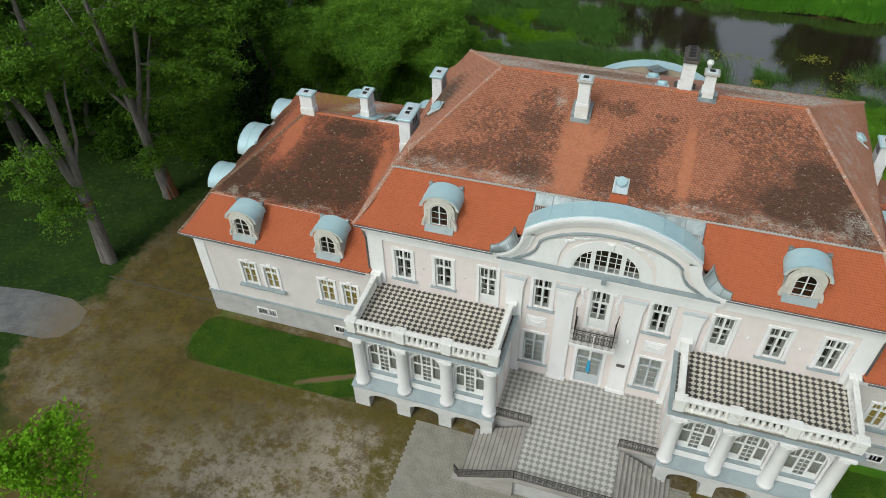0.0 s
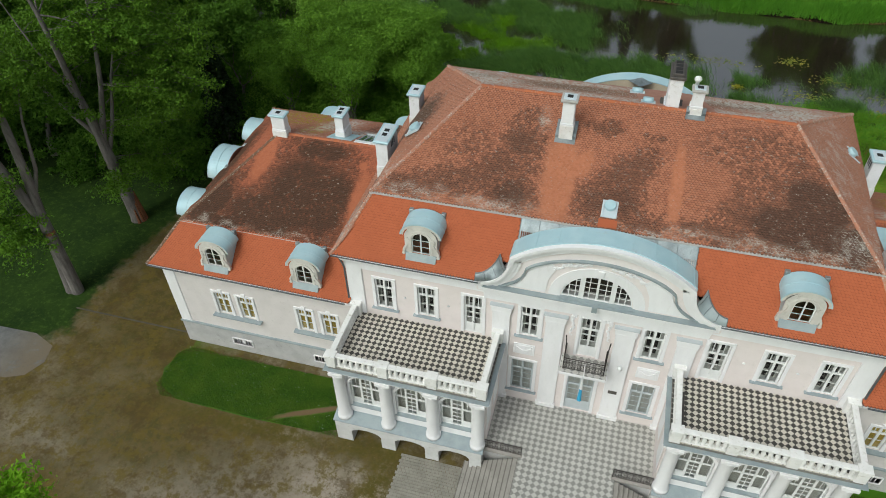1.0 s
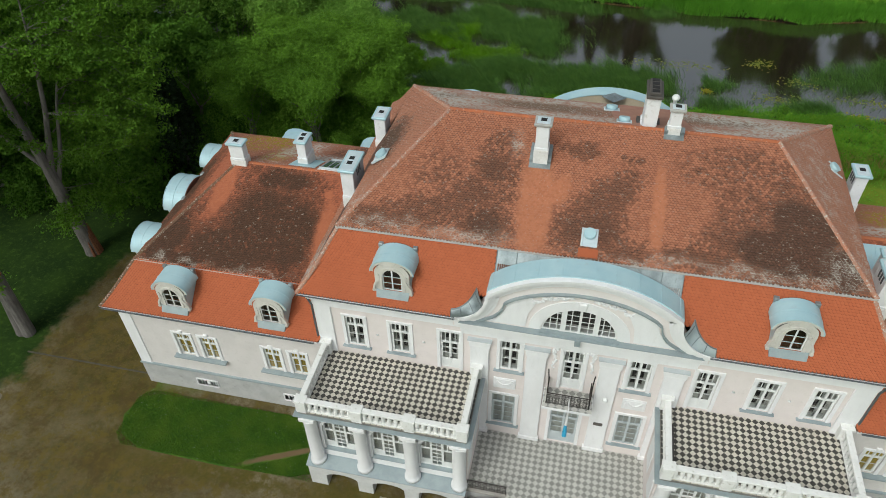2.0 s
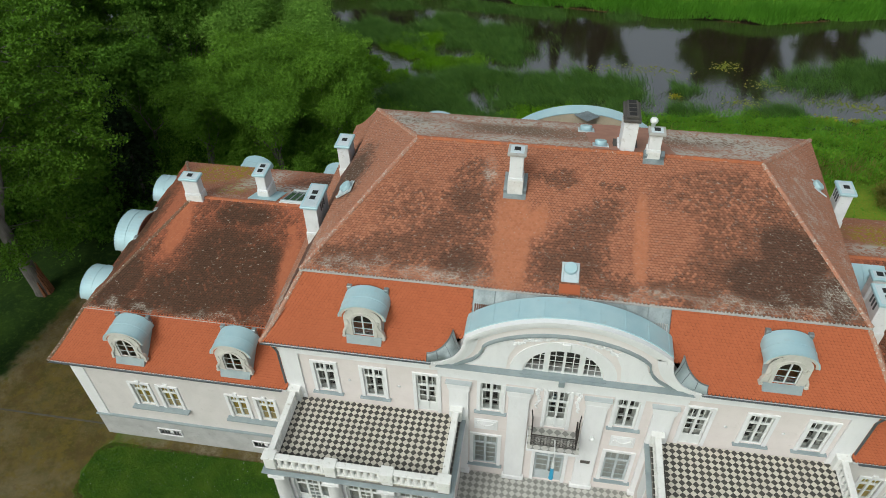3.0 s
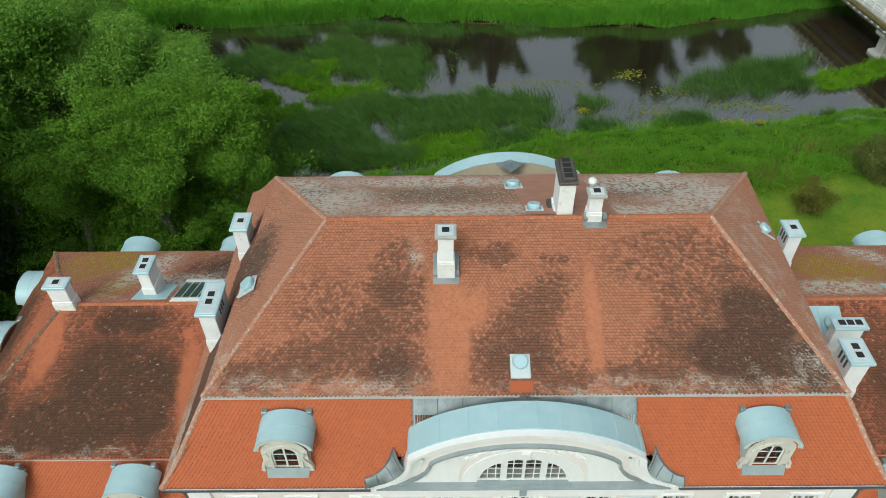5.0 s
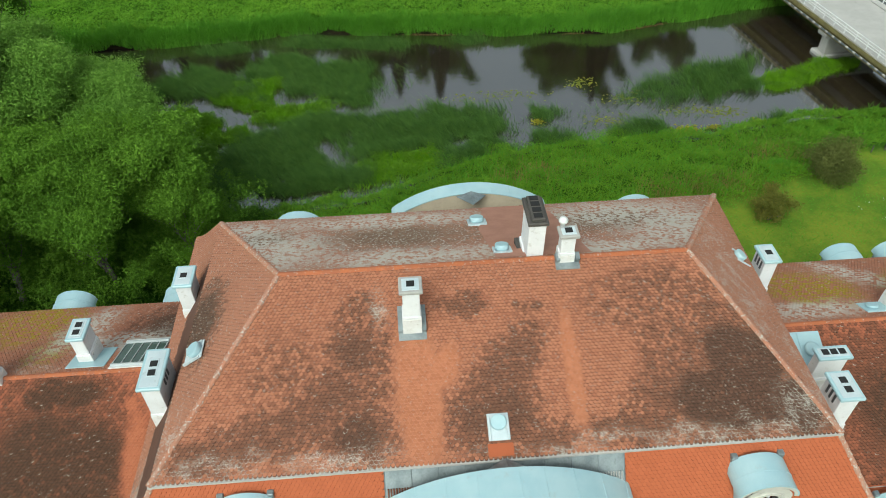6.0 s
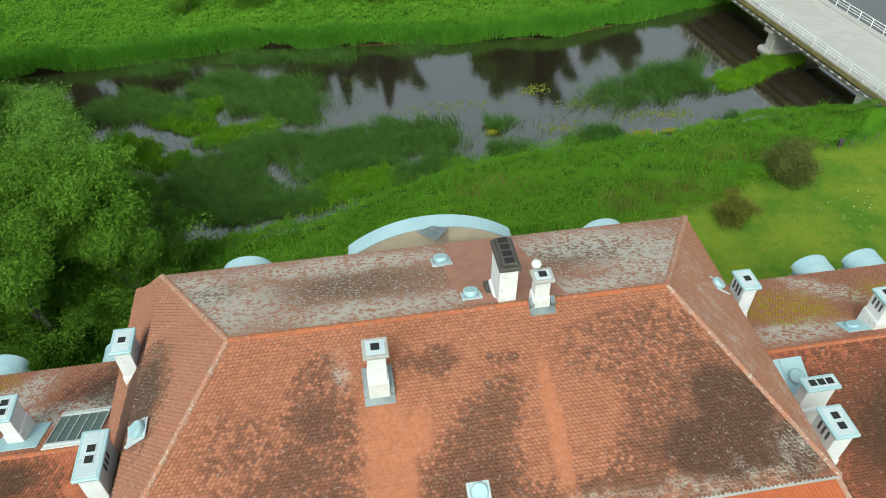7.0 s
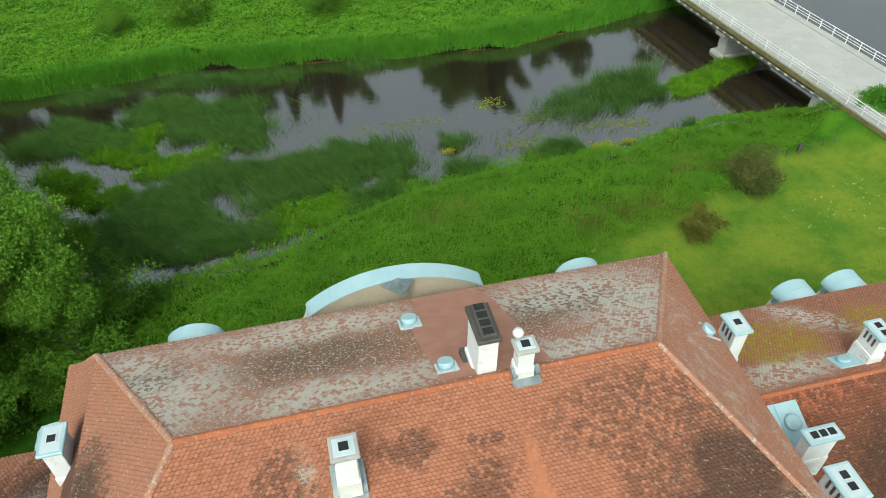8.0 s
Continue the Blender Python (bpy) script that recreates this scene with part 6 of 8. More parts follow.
def chimney(x0, x1, y0, y1, zb, zt, holes=1, axis="y", slots=False, foot=True, cap=BLUE, skirt=0.06):
    """A whitewashed stack with a metal cap, flue openings and flashing at its foot."""
    z_mid = zb + (zt - zb) * 0.42
    shaft = part("chimney", boxes((x0 + 0.06, x1 - 0.06, y0 + 0.06, y1 - 0.06, z_mid, zt - 0.1), (x0 + 0.02, x1 - 0.02, y0 + 0.02, y1 - 0.02, z_mid - 0.14, z_mid), bevel=0.02), CHIM, house, "whitewashed chimney with a pale blue metal cap")
    part("stack_foot", boxes((x0 + 0.07 - skirt, x1 - 0.07 + skirt, y0 + 0.07 - skirt, y1 - 0.07 + skirt, zb - 1.2, z_mid - 0.14), bevel=0.02), FLAKED, shaft, "flaking whitewash on the chimney's foot")
    cx, cy = (x0 + x1) / 2, (y0 + y1) / 2
    lx, ly = (x1 - x0), (y1 - y0)
    part("cap", boxes((x0 - 0.06, x1 + 0.06, y0 - 0.06, y1 + 0.06, zt - 0.16, zt), bevel=0.035), cap, shaft)
    part("cap_plate", boxes((x0 + 0.06, x1 - 0.06, y0 + 0.06, y1 - 0.06, zt - 0.05, zt + 0.012), bevel=0.008), CAPTOP, shaft, "paler zinc top of the cap")
    size = 0.30
    for i in range(holes):
        t = (i + 0.5) / holes - 0.5
        hx, hy = (cx + t * lx * 0.8, cy) if axis == "x" else (cx, cy + t * min(ly, 0.45 * holes))
        part("flue", boxes((hx - size / 2 - 0.04, hx + size / 2 + 0.04, hy - size / 2 - 0.04, hy + size / 2 + 0.04, zt, zt + 0.04)), CAPTOP, shaft)
        # solid near-black block in place of the flue's shaded hole
        part("flue_dark", boxes((hx - size / 2, hx + size / 2, hy - size / 2, hy + size / 2, zt + 0.004, zt + 0.046)), DARK, shaft)
    if slots:
        for i in range(3):
            for x in (x0 + 0.05, x1 - 0.05):
                part("vent_slot", boxes((x - 0.02, x + 0.02, cy - 0.3 + i * 0.25, cy - 0.2 + i * 0.25, zt - 0.75, zt - 0.3)), GUTTER, shaft)
    return shaft


def pad(x, y, z, w, l, pitch, turn=0.0, label="pale metal roof hatch with a round lid", sheet=None):
    """A metal plate lying on a roof slope, with upturned sides and a round lid that sits high on it."""
    plate = part("roof_hatch", boxes((-w / 2, w / 2, -l / 2, l / 2, 0.05, 0.10), bevel=0.01), sheet or CAPTOP, house, label)
    plate.matrix_basis = pose(x, y, z, 0, 0, turn) @ pose(0, 0, 0, pitch)
    for s in (-1, 1):
        e0, e1 = sorted((s * w / 2, s * (w / 2 - 0.10)))
        part("upturned_edge", boxes((e0, e1, -l / 2, l * 0.42, 0.10, 0.17), bevel=0.02), sheet or CAPTOP, plate)
    part("lid", lathe(bmesh.new(), [(w * 0.34, 0.10), (w * 0.37, 0.16), (w * 0.37, 0.32), (w * 0.34, 0.345)], 0, l * 0.14, 22), BLUE, plate, "round pale blue lid")
    return plate


chimney(-22.35, -21.3, 8.55, 9.25, 12.4, 14.3, 1, slots=False)
chimney(-18.42, -17.72, 9.75, 10.95, 12.1, 14.1, 2)
chimney(-13.95, -13.1, 5.6, 7.55, 12.5, 15.6, 2, slots=True)
chimney(-13.75, -12.95, 11.4, 12.65, 12.5, 15.4, 1)
chimney(13.3, 14.05, 10.25, 11.35, 12.5, 15.75, 1, slots=True)
chimney(13.45, 14.35, 3.0, 4.3, 12.0, 15.25, 2, slots=True)
chimney(14.2, 15.6, 5.65, 6.25, 11.8, 14.35, 3, "x")
chimney(20.3, 21.1, 9.4, 10.5, 12.2, 14.3, 2, slots=True)
chimney(-3.45, -2.68, 6.2, 6.95, 17.0, 19.5, 1, cap=CONCRETE)
chimney(3.05, 3.75, 8.6, 9.2, 17.9, 19.6, 1, cap=CONCRETE)
# tall stack with a dark louvred lid
tall = part("chimney", boxes((1.85, 2.55, 9.15, 10.5, 16.8, 19.75), (1.78, 2.62, 9.08, 10.57, 17.3, 17.95), bevel=0.02), CHIM, house, "tall white chimney with a sooty ridged lid")
part("cap", boxes((1.78, 2.62, 9.02, 10.75, 19.78, 19.95), (1.92, 2.48, 9.12, 10.62, 19.95, 20.12), bevel=0.03), SOOT, tall)
for i in range(4):
    part("flue_dark", boxes((2.02, 2.38, 9.2 + i * 0.37, 9.47 + i * 0.37, 20.1, 20.14)), DARK, tall)
part("flashing", boxes((1.6, 2.8, 8.85, 10.7, 17.45, 17.75)), SOOT, tall)
# metal cowl on the ridge chimney
cowl = part("cowl", lathe(bmesh.new(), [(0.10, 19.6), (0.10, 19.82), (0.17, 19.86), (0.20, 19.95), (0.15, 20.06), (0.02, 20.11)], 3.2, 9.15, 14), PAINT, house, "white mushroom cowl")
for x0, x1, y0, y1, z, m in ((-3.62, -2.52, 5.95, 7.3, 16.95, ZINC), (2.95, 3.95, 8.35, 9.0, 17.9, ZINC)):
    pitch = math.degrees(math.atan2(RIDGE - BREAK, MY - FY))
    ob = part("flashing", boxes((x0 - (x0 + x1) / 2, x1 - (x0 + x1) / 2, -(y1 - y0) / 2, (y1 - y0) / 2, 0.03, 0.09), (x0 - (x0 + x1) / 2, x0 - (x0 + x1) / 2 + 0.18, -(y1 - y0) / 2 + 0.3, (y1 - y0) / 2, 0.09, 0.34), (x1 - (x0 + x1) / 2 - 0.18, x1 - (x0 + x1) / 2, -(y1 - y0) / 2 + 0.3, (y1 - y0) / 2, 0.09, 0.34), bevel=0.01), m, house, "metal flashing at the chimney's foot")
    yc = (y0 + y1) / 2
    ob.matrix_basis = pose((x0 + x1) / 2, yc, BREAK + (yc - FY) * math.tan(radians(pitch)), pitch)
P_MAIN = math.degrees(math.atan2(RIDGE - BREAK, MY - FY))
up_z = lambda y: BREAK + (RIDGE - BREAK) * (y - FY) / (MY - FY)
pad(-0.12, 2.72, up_z(2.72), 0.80, 1.0, P_MAIN)
part("new_tiles", boxes((-0.58, 0.36, 1.72, 2.18, 0.0, 0.07)), T_NEW, roof, "bright new tiles below the hatch").matrix_basis = pose(0, 0, up_z(1.95)) @ pose(0, 1.95, 0, P_MAIN) @ pose(0, -1.95, 0.03)
rear_z = lambda y: RIDGE - (RIDGE - BREAK) * (y - MY) / (BYY - MY)
pad(0.35, 13.6, rear_z(13.6), 0.9, 0.9, -P_MAIN)
pad(0.95, 9.9, rear_z(9.9), 0.8, 0.7, -P_MAIN)
SIDE = math.degrees(math.atan2(RIDGE - BREAK, BX - RX))
side_z = lambda x: BREAK + (RIDGE - BREAK) * (BX - abs(x)) / (BX - RX)
pad(-11.9, 7.1, side_z(11.9), 0.9, 1.0, SIDE, -90)
pad(12.25, 10.7, side_z(12.1), 0.8, 1.0, SIDE, 90)
# newer red roofing felt let into the rear slope
k = Nodes("red_sheet_roofing")
FELT = k.finish(k.mix(k.ramp(k.noise(1.2, 7, 0.7), 0.35, 0.7), (0.42, 0.205, 0.145), (0.35, 0.165, 0.115)), 0.75, 0, k.bump(k.noise(20, 4), 0.2, 0.02))
bm = bmesh.new()
bm.faces.new([bm.verts.new((x, y, rear_z(y) + 0.09)) for x, y in ((0.6, 9.15), (4.6, 9.15), (4.1, 14.6), (3.6, 15.8), (0.9, 15.8), (0.3, 12.5))][::-1])
part("roofing_felt", bm, FELT, roof, "patch of newer red sheet roofing")
# wing roof: glazed light, blue trays by the stacks
wp = math.degrees(math.atan2(WRIDGE - WBREAK, 15.6 - 8.9))
wz = lambda y: WRIDGE - (WRIDGE - WBREAK) * (y - 8.9) / 6.7
light = part("roof_light", boxes((-1.0, 1.0, -1.15, -1.05, 0.03, 0.24), (-1.0, 1.0, 1.05, 1.15, 0.03, 0.24), *[(x - 0.02, x + 0.02, -1.1, 1.1, 0.05, 0.17) for x in (-1.0, -0.6, -0.2, 0.2, 0.6, 1.0)]), GREYPAINT, house, "dark framed glass roof light")
light.matrix_basis = pose(-15.75, 10.15, wz(10.15), -wp)
k = Nodes("green_roof_glass")
GREENGLASS = k.finish(k.mix(k.noise(1.5, 3), (0.035, 0.07, 0.06), (0.08, 0.125, 0.11)), 0.08, 0.0, spec=0.8)
part("pane", boxes((-0.98, 0.98, -1.08, 1.08, 0.10, 0.13)), GREENGLASS, light)
part("edge_strip", boxes((-1.05, 1.05, 1.14, 1.3, 0.05, 0.2)), PAINT, light)
part("edge_strip", boxes((-1.05, 1.05, -1.3, -1.14, 0.02, 0.14)), PAINT, light)
tray = part("metal_tray", boxes((-0.55, 1.2, -1.0, 0.8, 0.05, 0.10), bevel=0.01), BLUE, house, "pale blue metal tray beside the chimney")
tray.matrix_basis = pose(-18.3, 10.2, wz(10.2), -wp)
part("lid", lathe(bmesh.new(), [(0.24, 0.1), (0.28, 0.14), (0.28, 0.2), (0.2, 0.23)], -0.25, 0.62, 14), BLUE, tray)
wf = math.degrees(math.atan2(WRIDGE - WBREAK, 8.9 - 2.05))
wfz = lambda y: WBREAK + (WRIDGE - WBREAK) * (y - 2.05) / 6.85
tray = part("metal_tray", boxes((-1.05, 0.95, -1.1, 1.0, 0.06, 0.12), (-0.15, -0.11, -1.1, 1.0, 0.12, 0.16), bevel=0.01), BLUE, house, "pale blue metal tray with a round lid")
tray.matrix_basis = pose(15.1, 7.6, wfz(7.6), wf)
part("lid", lathe(bmesh.new(), [(0.32, 0.12), (0.36, 0.18), (0.36, 0.26), (0.28, 0.3)], 0.35, 0.1, 18), BLUE, tray)
tray = part("metal_tray", boxes((-0.5, 0.5, -0.9, 0.9, 0.06, 0.12), bevel=0.01), BLUE, house, "pale blue valley tray")
tray.matrix_basis = pose(-13.9, 4.4, wfz(4.4) + 0.1, wf, 18)
tray = part("metal_tray", boxes((-0.8, 0.8, -0.5, 0.5, 0.06, 0.12), bevel=0.01), BLUE, house, "pale blue metal tray")
tray.matrix_basis = pose(19.9, 9.9, wz(9.9), -wp)
part("lid", lathe(bmesh.new(), [(0.26, 0.12), (0.3, 0.16), (0.3, 0.24), (0.22, 0.27)], -0.3, 0.0, 14), BLUE, tray)
# downpipes at the inner corners
for s in (-1, 1):
    bm = bmesh.new()
    rod(bm, (s * 14.2, -0.5, EAVE - 0.15), (s * 14.12, -0.12, 10.8), 0.06, seg=8)
    rod(bm, (s * 14.12, -0.12, 10.8), (s * 14.12, -0.12, 7.6), 0.06, seg=8)
    part("downpipe", bm, GUTTER, house)

# ---- paving and lawn before the house ----
SETT = plain("grey_paving_sett", (0.30, 0.282, 0.24), (0.215, 0.205, 0.172), 0.9, fine=20, dirt=(0.19, 0.17, 0.12), amount=0.6, bump=0.4)
verts, faces = [], []
prng = random.Random(3)
for j in range(40):
    for i in range(70):
        x, y = -10.4 + 0.25 * i + (0.125 if j % 2 else 0), -4.85 - 0.2 * j
        if y < -12.6 or (abs(x) < 5.8 and y > TY) or x < -10.0:
            continue
        h = 0.05 + prng.uniform(-0.008, 0.008)
        a, b, c, d = max(x + 0.01, -9.85), x + 0.24, y + 0.01, y + 0.19
        base = len(verts)
        verts += [(a, c, h), (b, c, h), (b, d, h), (a, d, h), (a, c, -0.02), (b, c, -0.02), (b, d, -0.02), (a, d, -0.02)]
        faces += [tuple(base + k for k in f) for f in ((0, 1, 2, 3), (1, 0, 4, 5), (2, 1, 5, 6), (3, 2, 6, 7), (0, 3, 7, 4))]
tagged(raw("pavement", verts, faces, SETT, kind="structure"), "grey stone sett paving at the foot of the steps", "pavement")


def blades(points, heights, width, rng, lean=(0.0, 0.0), spread=0.35):
    """Bent blades of grass or reed: each a strip of two faces that ends in a point."""
    n = len(points)
    ang = rng.uniform(0, 2 * math.pi, n)
    side = np.stack([np.cos(ang), np.sin(ang), np.zeros(n)], 1) * width / 2
    bend = np.stack([lean[0] + rng.normal(0, spread, n), lean[1] + rng.normal(0, spread, n), np.zeros(n)], 1) * heights[:, None]
    up = np.array([0, 0, 1.0]) * heights[:, None]
    v = np.stack([points - side, points + side, points + up * 0.6 + bend * 0.35 + side * 0.8, points + up * 0.6 + bend * 0.35 - side * 0.8, points + up * 0.95 + bend], 1)
    idx = np.arange(n)[:, None] * 5
    f = [tuple(r) for r in (idx + np.array([[0, 1, 2, 3]])).tolist()] + [tuple(r) for r in (idx + np.array([[3, 2, 4]])).tolist()]
    return v.reshape(-1, 3), f


def leaf_quads(points, size, rng, upward=0.5, out=None):
    """Small pointed leaves, each a triangle with a random turn."""
    n = len(points)
    nrm = rng.normal(size=(n, 3))
    nrm /= np.linalg.norm(nrm, axis=1)[:, None]
    if out is not None:
        nrm = nrm * 0.7 + out
    nrm = nrm + np.array([0, 0, upward])
    nrm /= np.linalg.norm(nrm, axis=1)[:, None] + 1e-9
    ref = rng.normal(size=(n, 3))
    a = np.cross(nrm, ref)
    a /= np.linalg.norm(a, axis=1)[:, None] + 1e-9
    b = np.cross(nrm, a)
    s = (size * rng.uniform(0.65, 1.35, n))[:, None]
    v = np.stack([points - a * s * 0.4 + b * s * 0.32, points - a * s * 0.4 - b * s * 0.32, points + a * s * 0.65], 1)
    return v.reshape(-1, 3), np.arange(3 * n).reshape(n, 3)


def fast_mesh(name, verts, faces, material):
    """A mesh of faces with equally many corners, filled straight from arrays."""
    me = bpy.data.meshes.new(name)
    n, k = faces.shape
    me.vertices.add(len(verts))
    me.vertices.foreach_set("co", np.ascontiguousarray(verts, dtype=np.float32).ravel())
    me.loops.add(k * n)
    me.loops.foreach_set("vertex_index", np.ascontiguousarray(faces, dtype=np.int32).ravel())
    me.polygons.add(n)
    me.polygons.foreach_set("loop_start", np.arange(0, k * n, k, dtype=np.int32))
    me.update(calc_edges=True)
    me.materials.append(material)
    return me


def inside(points, spots, rng=None):
    """Which places lie in one of the wavy ellipses; with a random source their rims thin out."""
    keep = np.zeros(len(points), bool)
    for x, y, rx, ry, turn in spots:
        t = radians(turn)
        dx, dy = points[:, 0] - x, points[:, 1] - y
        u, w = dx * math.cos(t) + dy * math.sin(t), -dx * math.sin(t) + dy * math.cos(t)
        ang = np.arctan2(w, u)
        ripple = 1 + 0.16 * np.sin(3 * ang + x) + 0.10 * np.sin(7 * ang + y) + 0.06 * np.sin(13 * ang + 2 * x)
        q = np.sqrt((u / rx) ** 2 + (w / ry) ** 2) / ripple
        keep |= (q < 1) if rng is None else (rng.random(len(points)) < np.clip((1.25 - q) / 0.5, 0, 1) ** 2)
    return keep


# clipped lawn bed under the wing
LAWN = [(-26.2, -2.7, 1.7, 1.75, 0), (-24, -2.4, 2.5, 1.75, 0), (-21.5, -2.5, 3.0, 1.9, 0), (-19, -2.6, 3.0, 1.95, 0), (-16.8, -2.6, 2.6, 1.95, 0), (-15.2, -2.3, 1.2, 2.0, 0)]
k = Nodes("lawn_turf")
TURF = k.finish(k.mix(k.blobs([(-16.4, -3.3, 2.6, 0.20, 24)], 0.12, 1.5, 0.4), k.mix(k.ramp(k.noise(0.7, 6), 0.35, 0.7), (0.035, 0.090, 0.010), (0.080, 0.135, 0.016)), (0.15, 0.10, 0.055)), 0.95, 0, k.bump(k.noise(12, 5), 0.6, 0.04), spec=0.2)
bm = bmesh.new()
ring = [(-27.7, -2.6), (-27.3, -1.2), (-26.2, -0.7), (-14.4, -0.45), (-14.2, -4.0), (-15.4, -4.5), (-20, -4.7), (-25.5, -4.6), (-27.1, -3.9)]
top = [bm.verts.new((x, y, 0.07)) for x, y in ring]
low = [bm.verts.new((x * 1.003, y * 1.02, -0.05)) for x, y in ring]
bm.faces.new(top)
for i in range(len(ring)):
    bm.faces.new((top[i - 1], top[i], low[i], low[i - 1]))
bmesh.ops.recalc_face_normals(bm, faces=bm.faces)
lawn = tagged(part("lawn", bm, TURF, kind="structure"), "low green lawn bed along the wing wall", "lawn")
vrng = np.random.default_rng(7)
pts = np.stack([vrng.uniform(-27.6, -14.2, 34000), vrng.uniform(-4.7, -0.5, 34000), np.full(34000, 0.06)], 1)
pts = pts[(pts[:, 0] > -27.5 + 0.9 * np.clip(np.abs(pts[:, 1] + 2.6) - 1.2, 0, 2) ** 1.5)]
worn = np.abs(pts[:, 1] + 3.6 - 0.45 * (pts[:, 0] + 17)) < 0.25
pts = pts[~(worn & (pts[:, 0] > -18.6))]
v, f = blades(pts, vrng.uniform(0.06, 0.16, len(pts)), 0.022, vrng)
turf = tagged(raw("lawn_grass", v, f, LAWNLEAF, kind="stuff"), "short green grass on the lawn bed", "grass")
for ob in (lawn, turf):
    copy_thing(ob, pose(0, 0, 0)).matrix_basis = Matrix.Diagonal((-1, 1, 1, 1))
pts = pts[vrng.random(len(pts)) < 0.012] + np.array([0, 0, 0.13])
v, f = leaf_quads(pts, 0.03, vrng, 2.0)
ob = new("daisies", fast_mesh("daisies", v, f, FLAGWHITE))
tagged(ob, "scattered tiny white daisies", "flowers", kind="stuff")

# ---- river banks ----


def lumps(x, y, step, seed):
    """A soft random field between 0 and 1, with hills about a step wide."""
    table = np.random.default_rng(seed).random((256, 256))
    u, v = x / step + 1000.0, y / step + 1000.0
    i, j = np.floor(u).astype(int), np.floor(v).astype(int)
    a, b = u - i, v - j
    a, b = a * a * (3 - 2 * a), b * b * (3 - 2 * b)
    g = lambda p, q: table[p % 256, q % 256]
    return (g(i, j) * (1 - a) + g(i + 1, j) * a) * (1 - b) + (g(i, j + 1) * (1 - a) + g(i + 1, j + 1) * a) * b


n = 480000
pts = np.stack([vrng.uniform(-17, 50, n), vrng.uniform(19, 50, n), np.zeros(n)], 1)
edge = np.interp(pts[:, 0], (-17, 12, 14.5, 22, 36, 44, 52), (22, 20, 31, 33, 37.5, 42, 46))
nb = near_bank(pts[:, 0])
pts = pts[(pts[:, 1] > edge + vrng.normal(0, 0.35, n)) & (pts[:, 1] < nb + vrng.normal(0, 0.4, n) + 0.6)]
lump = 0.28 + 1.15 * lumps(pts[:, 0], pts[:, 1], 1.5, 1) ** 1.6 + 0.45 * lumps(pts[:, 0], pts[:, 1], 0.5, 2) ** 1.5
pts[:, 2] = ground_z(pts[:, 0], np.minimum(pts[:, 1], near_bank(pts[:, 0]) - 0.2)) + lump * vrng.uniform(0.55, 1.0, len(pts))
v, f = leaf_quads(pts, 0.145, vrng, 1.1)
tagged(new("nettles", fast_mesh("nettles", v, f, NETTLE)), "dense bright green nettles on the river bank", "nettles", kind="stuff")
pick = pts[vrng.random(len(pts)) < 0.05]
pick[:, 2] -= 0.2
v, f = blades(pick, vrng.uniform(0.5, 1.1, len(pick)), 0.05, vrng)
tagged(raw("bank_grass", v, f, GRASS, kind="stuff"), "tall grass among the nettles", "grass")
pick = pts[(vrng.random(len(pts)) < 0.02) & (pts[:, 1] < 24) & (pts[:, 0] < 5)] + np.array([0, 0, 0.3])
v, f = leaf_quads(pick, 0.16, vrng, 2.0)
tagged(new("cow_parsley", fast_mesh("cow_parsley", v, f, FLAGWHITE)), "white flower heads above the nettles", "flowers", kind="stuff")

DARK_BEDS = [(-9.4, 61.9, 5.2, 4.4, -29), (-16.5, 65.6, 4.2, 2.4, 12), (-22.5, 61.8, 6.0, 2.2, 146), (-27.3, 61.7, 3.2, 2.2, 0), (-10.8, 71.4, 9.0, 1.3, -8), (-24.5, 70.4, 3.4, 1.0, 0), (4.7, 52.3, 5.0, 3.2, -20), (-2.6, 50.5, 6.0, 3.4, 15), (-11.1, 52.2, 5.1, 2.0, 7), (-16.4, 47.8, 5.2, 3.8, 0), (-19.0, 44.6, 4.4, 2.8, 0), (5.3, 46.2, 4.3, 1.9, 28), (6.6, 70.5, 2.3, 1.0, 0), (31.3, 58.0, 8.8, 3.2, 24), (36.5, 57.2, 2.7, 1.6, 0), (22.5, 49.0, 3.3, 1.6, 8), (13.3, 48.2, 2.5, 1.6, 0), (37.5, 50.2, 1.7, 0.6, 10), (13.3, 53.1, 1.9, 1.2, 7), (-13.0, 43.0, 5.0, 1.8, 10), (-7.8, 43.2, 3.6, 1.3, 14)]
LIGHT_BEDS = [(-13.2, 55.6, 4.0, 2.0, 12), (-18.5, 61.3, 2.9, 2.0, 30), (-19.8, 58.5, 4.0, 1.4, -23), (-24.3, 54.6, 4.2, 1.9, 131), (-20.3, 51.6, 2.3, 1.4, 7), (-3.9, 45.0, 4.6, 2.3, 14), (-0.3, 46.3, 1.7, 1.2, 20), (44.4, 58.9, 6.6, 1.6, 17), (50.0, 60.8, 2.2, 1.2, -20), (41.5, 56.6, 2.4, 0.8, 10)]
THIN_BEDS = [(-6, 47, 16, 6, 8), (-14, 56, 9, 5, 0), (-10, 63, 10, 6, 0), (8, 50, 9, 4, 10), (30, 56, 10, 4, 20), (24, 51, 8, 2, 8)]
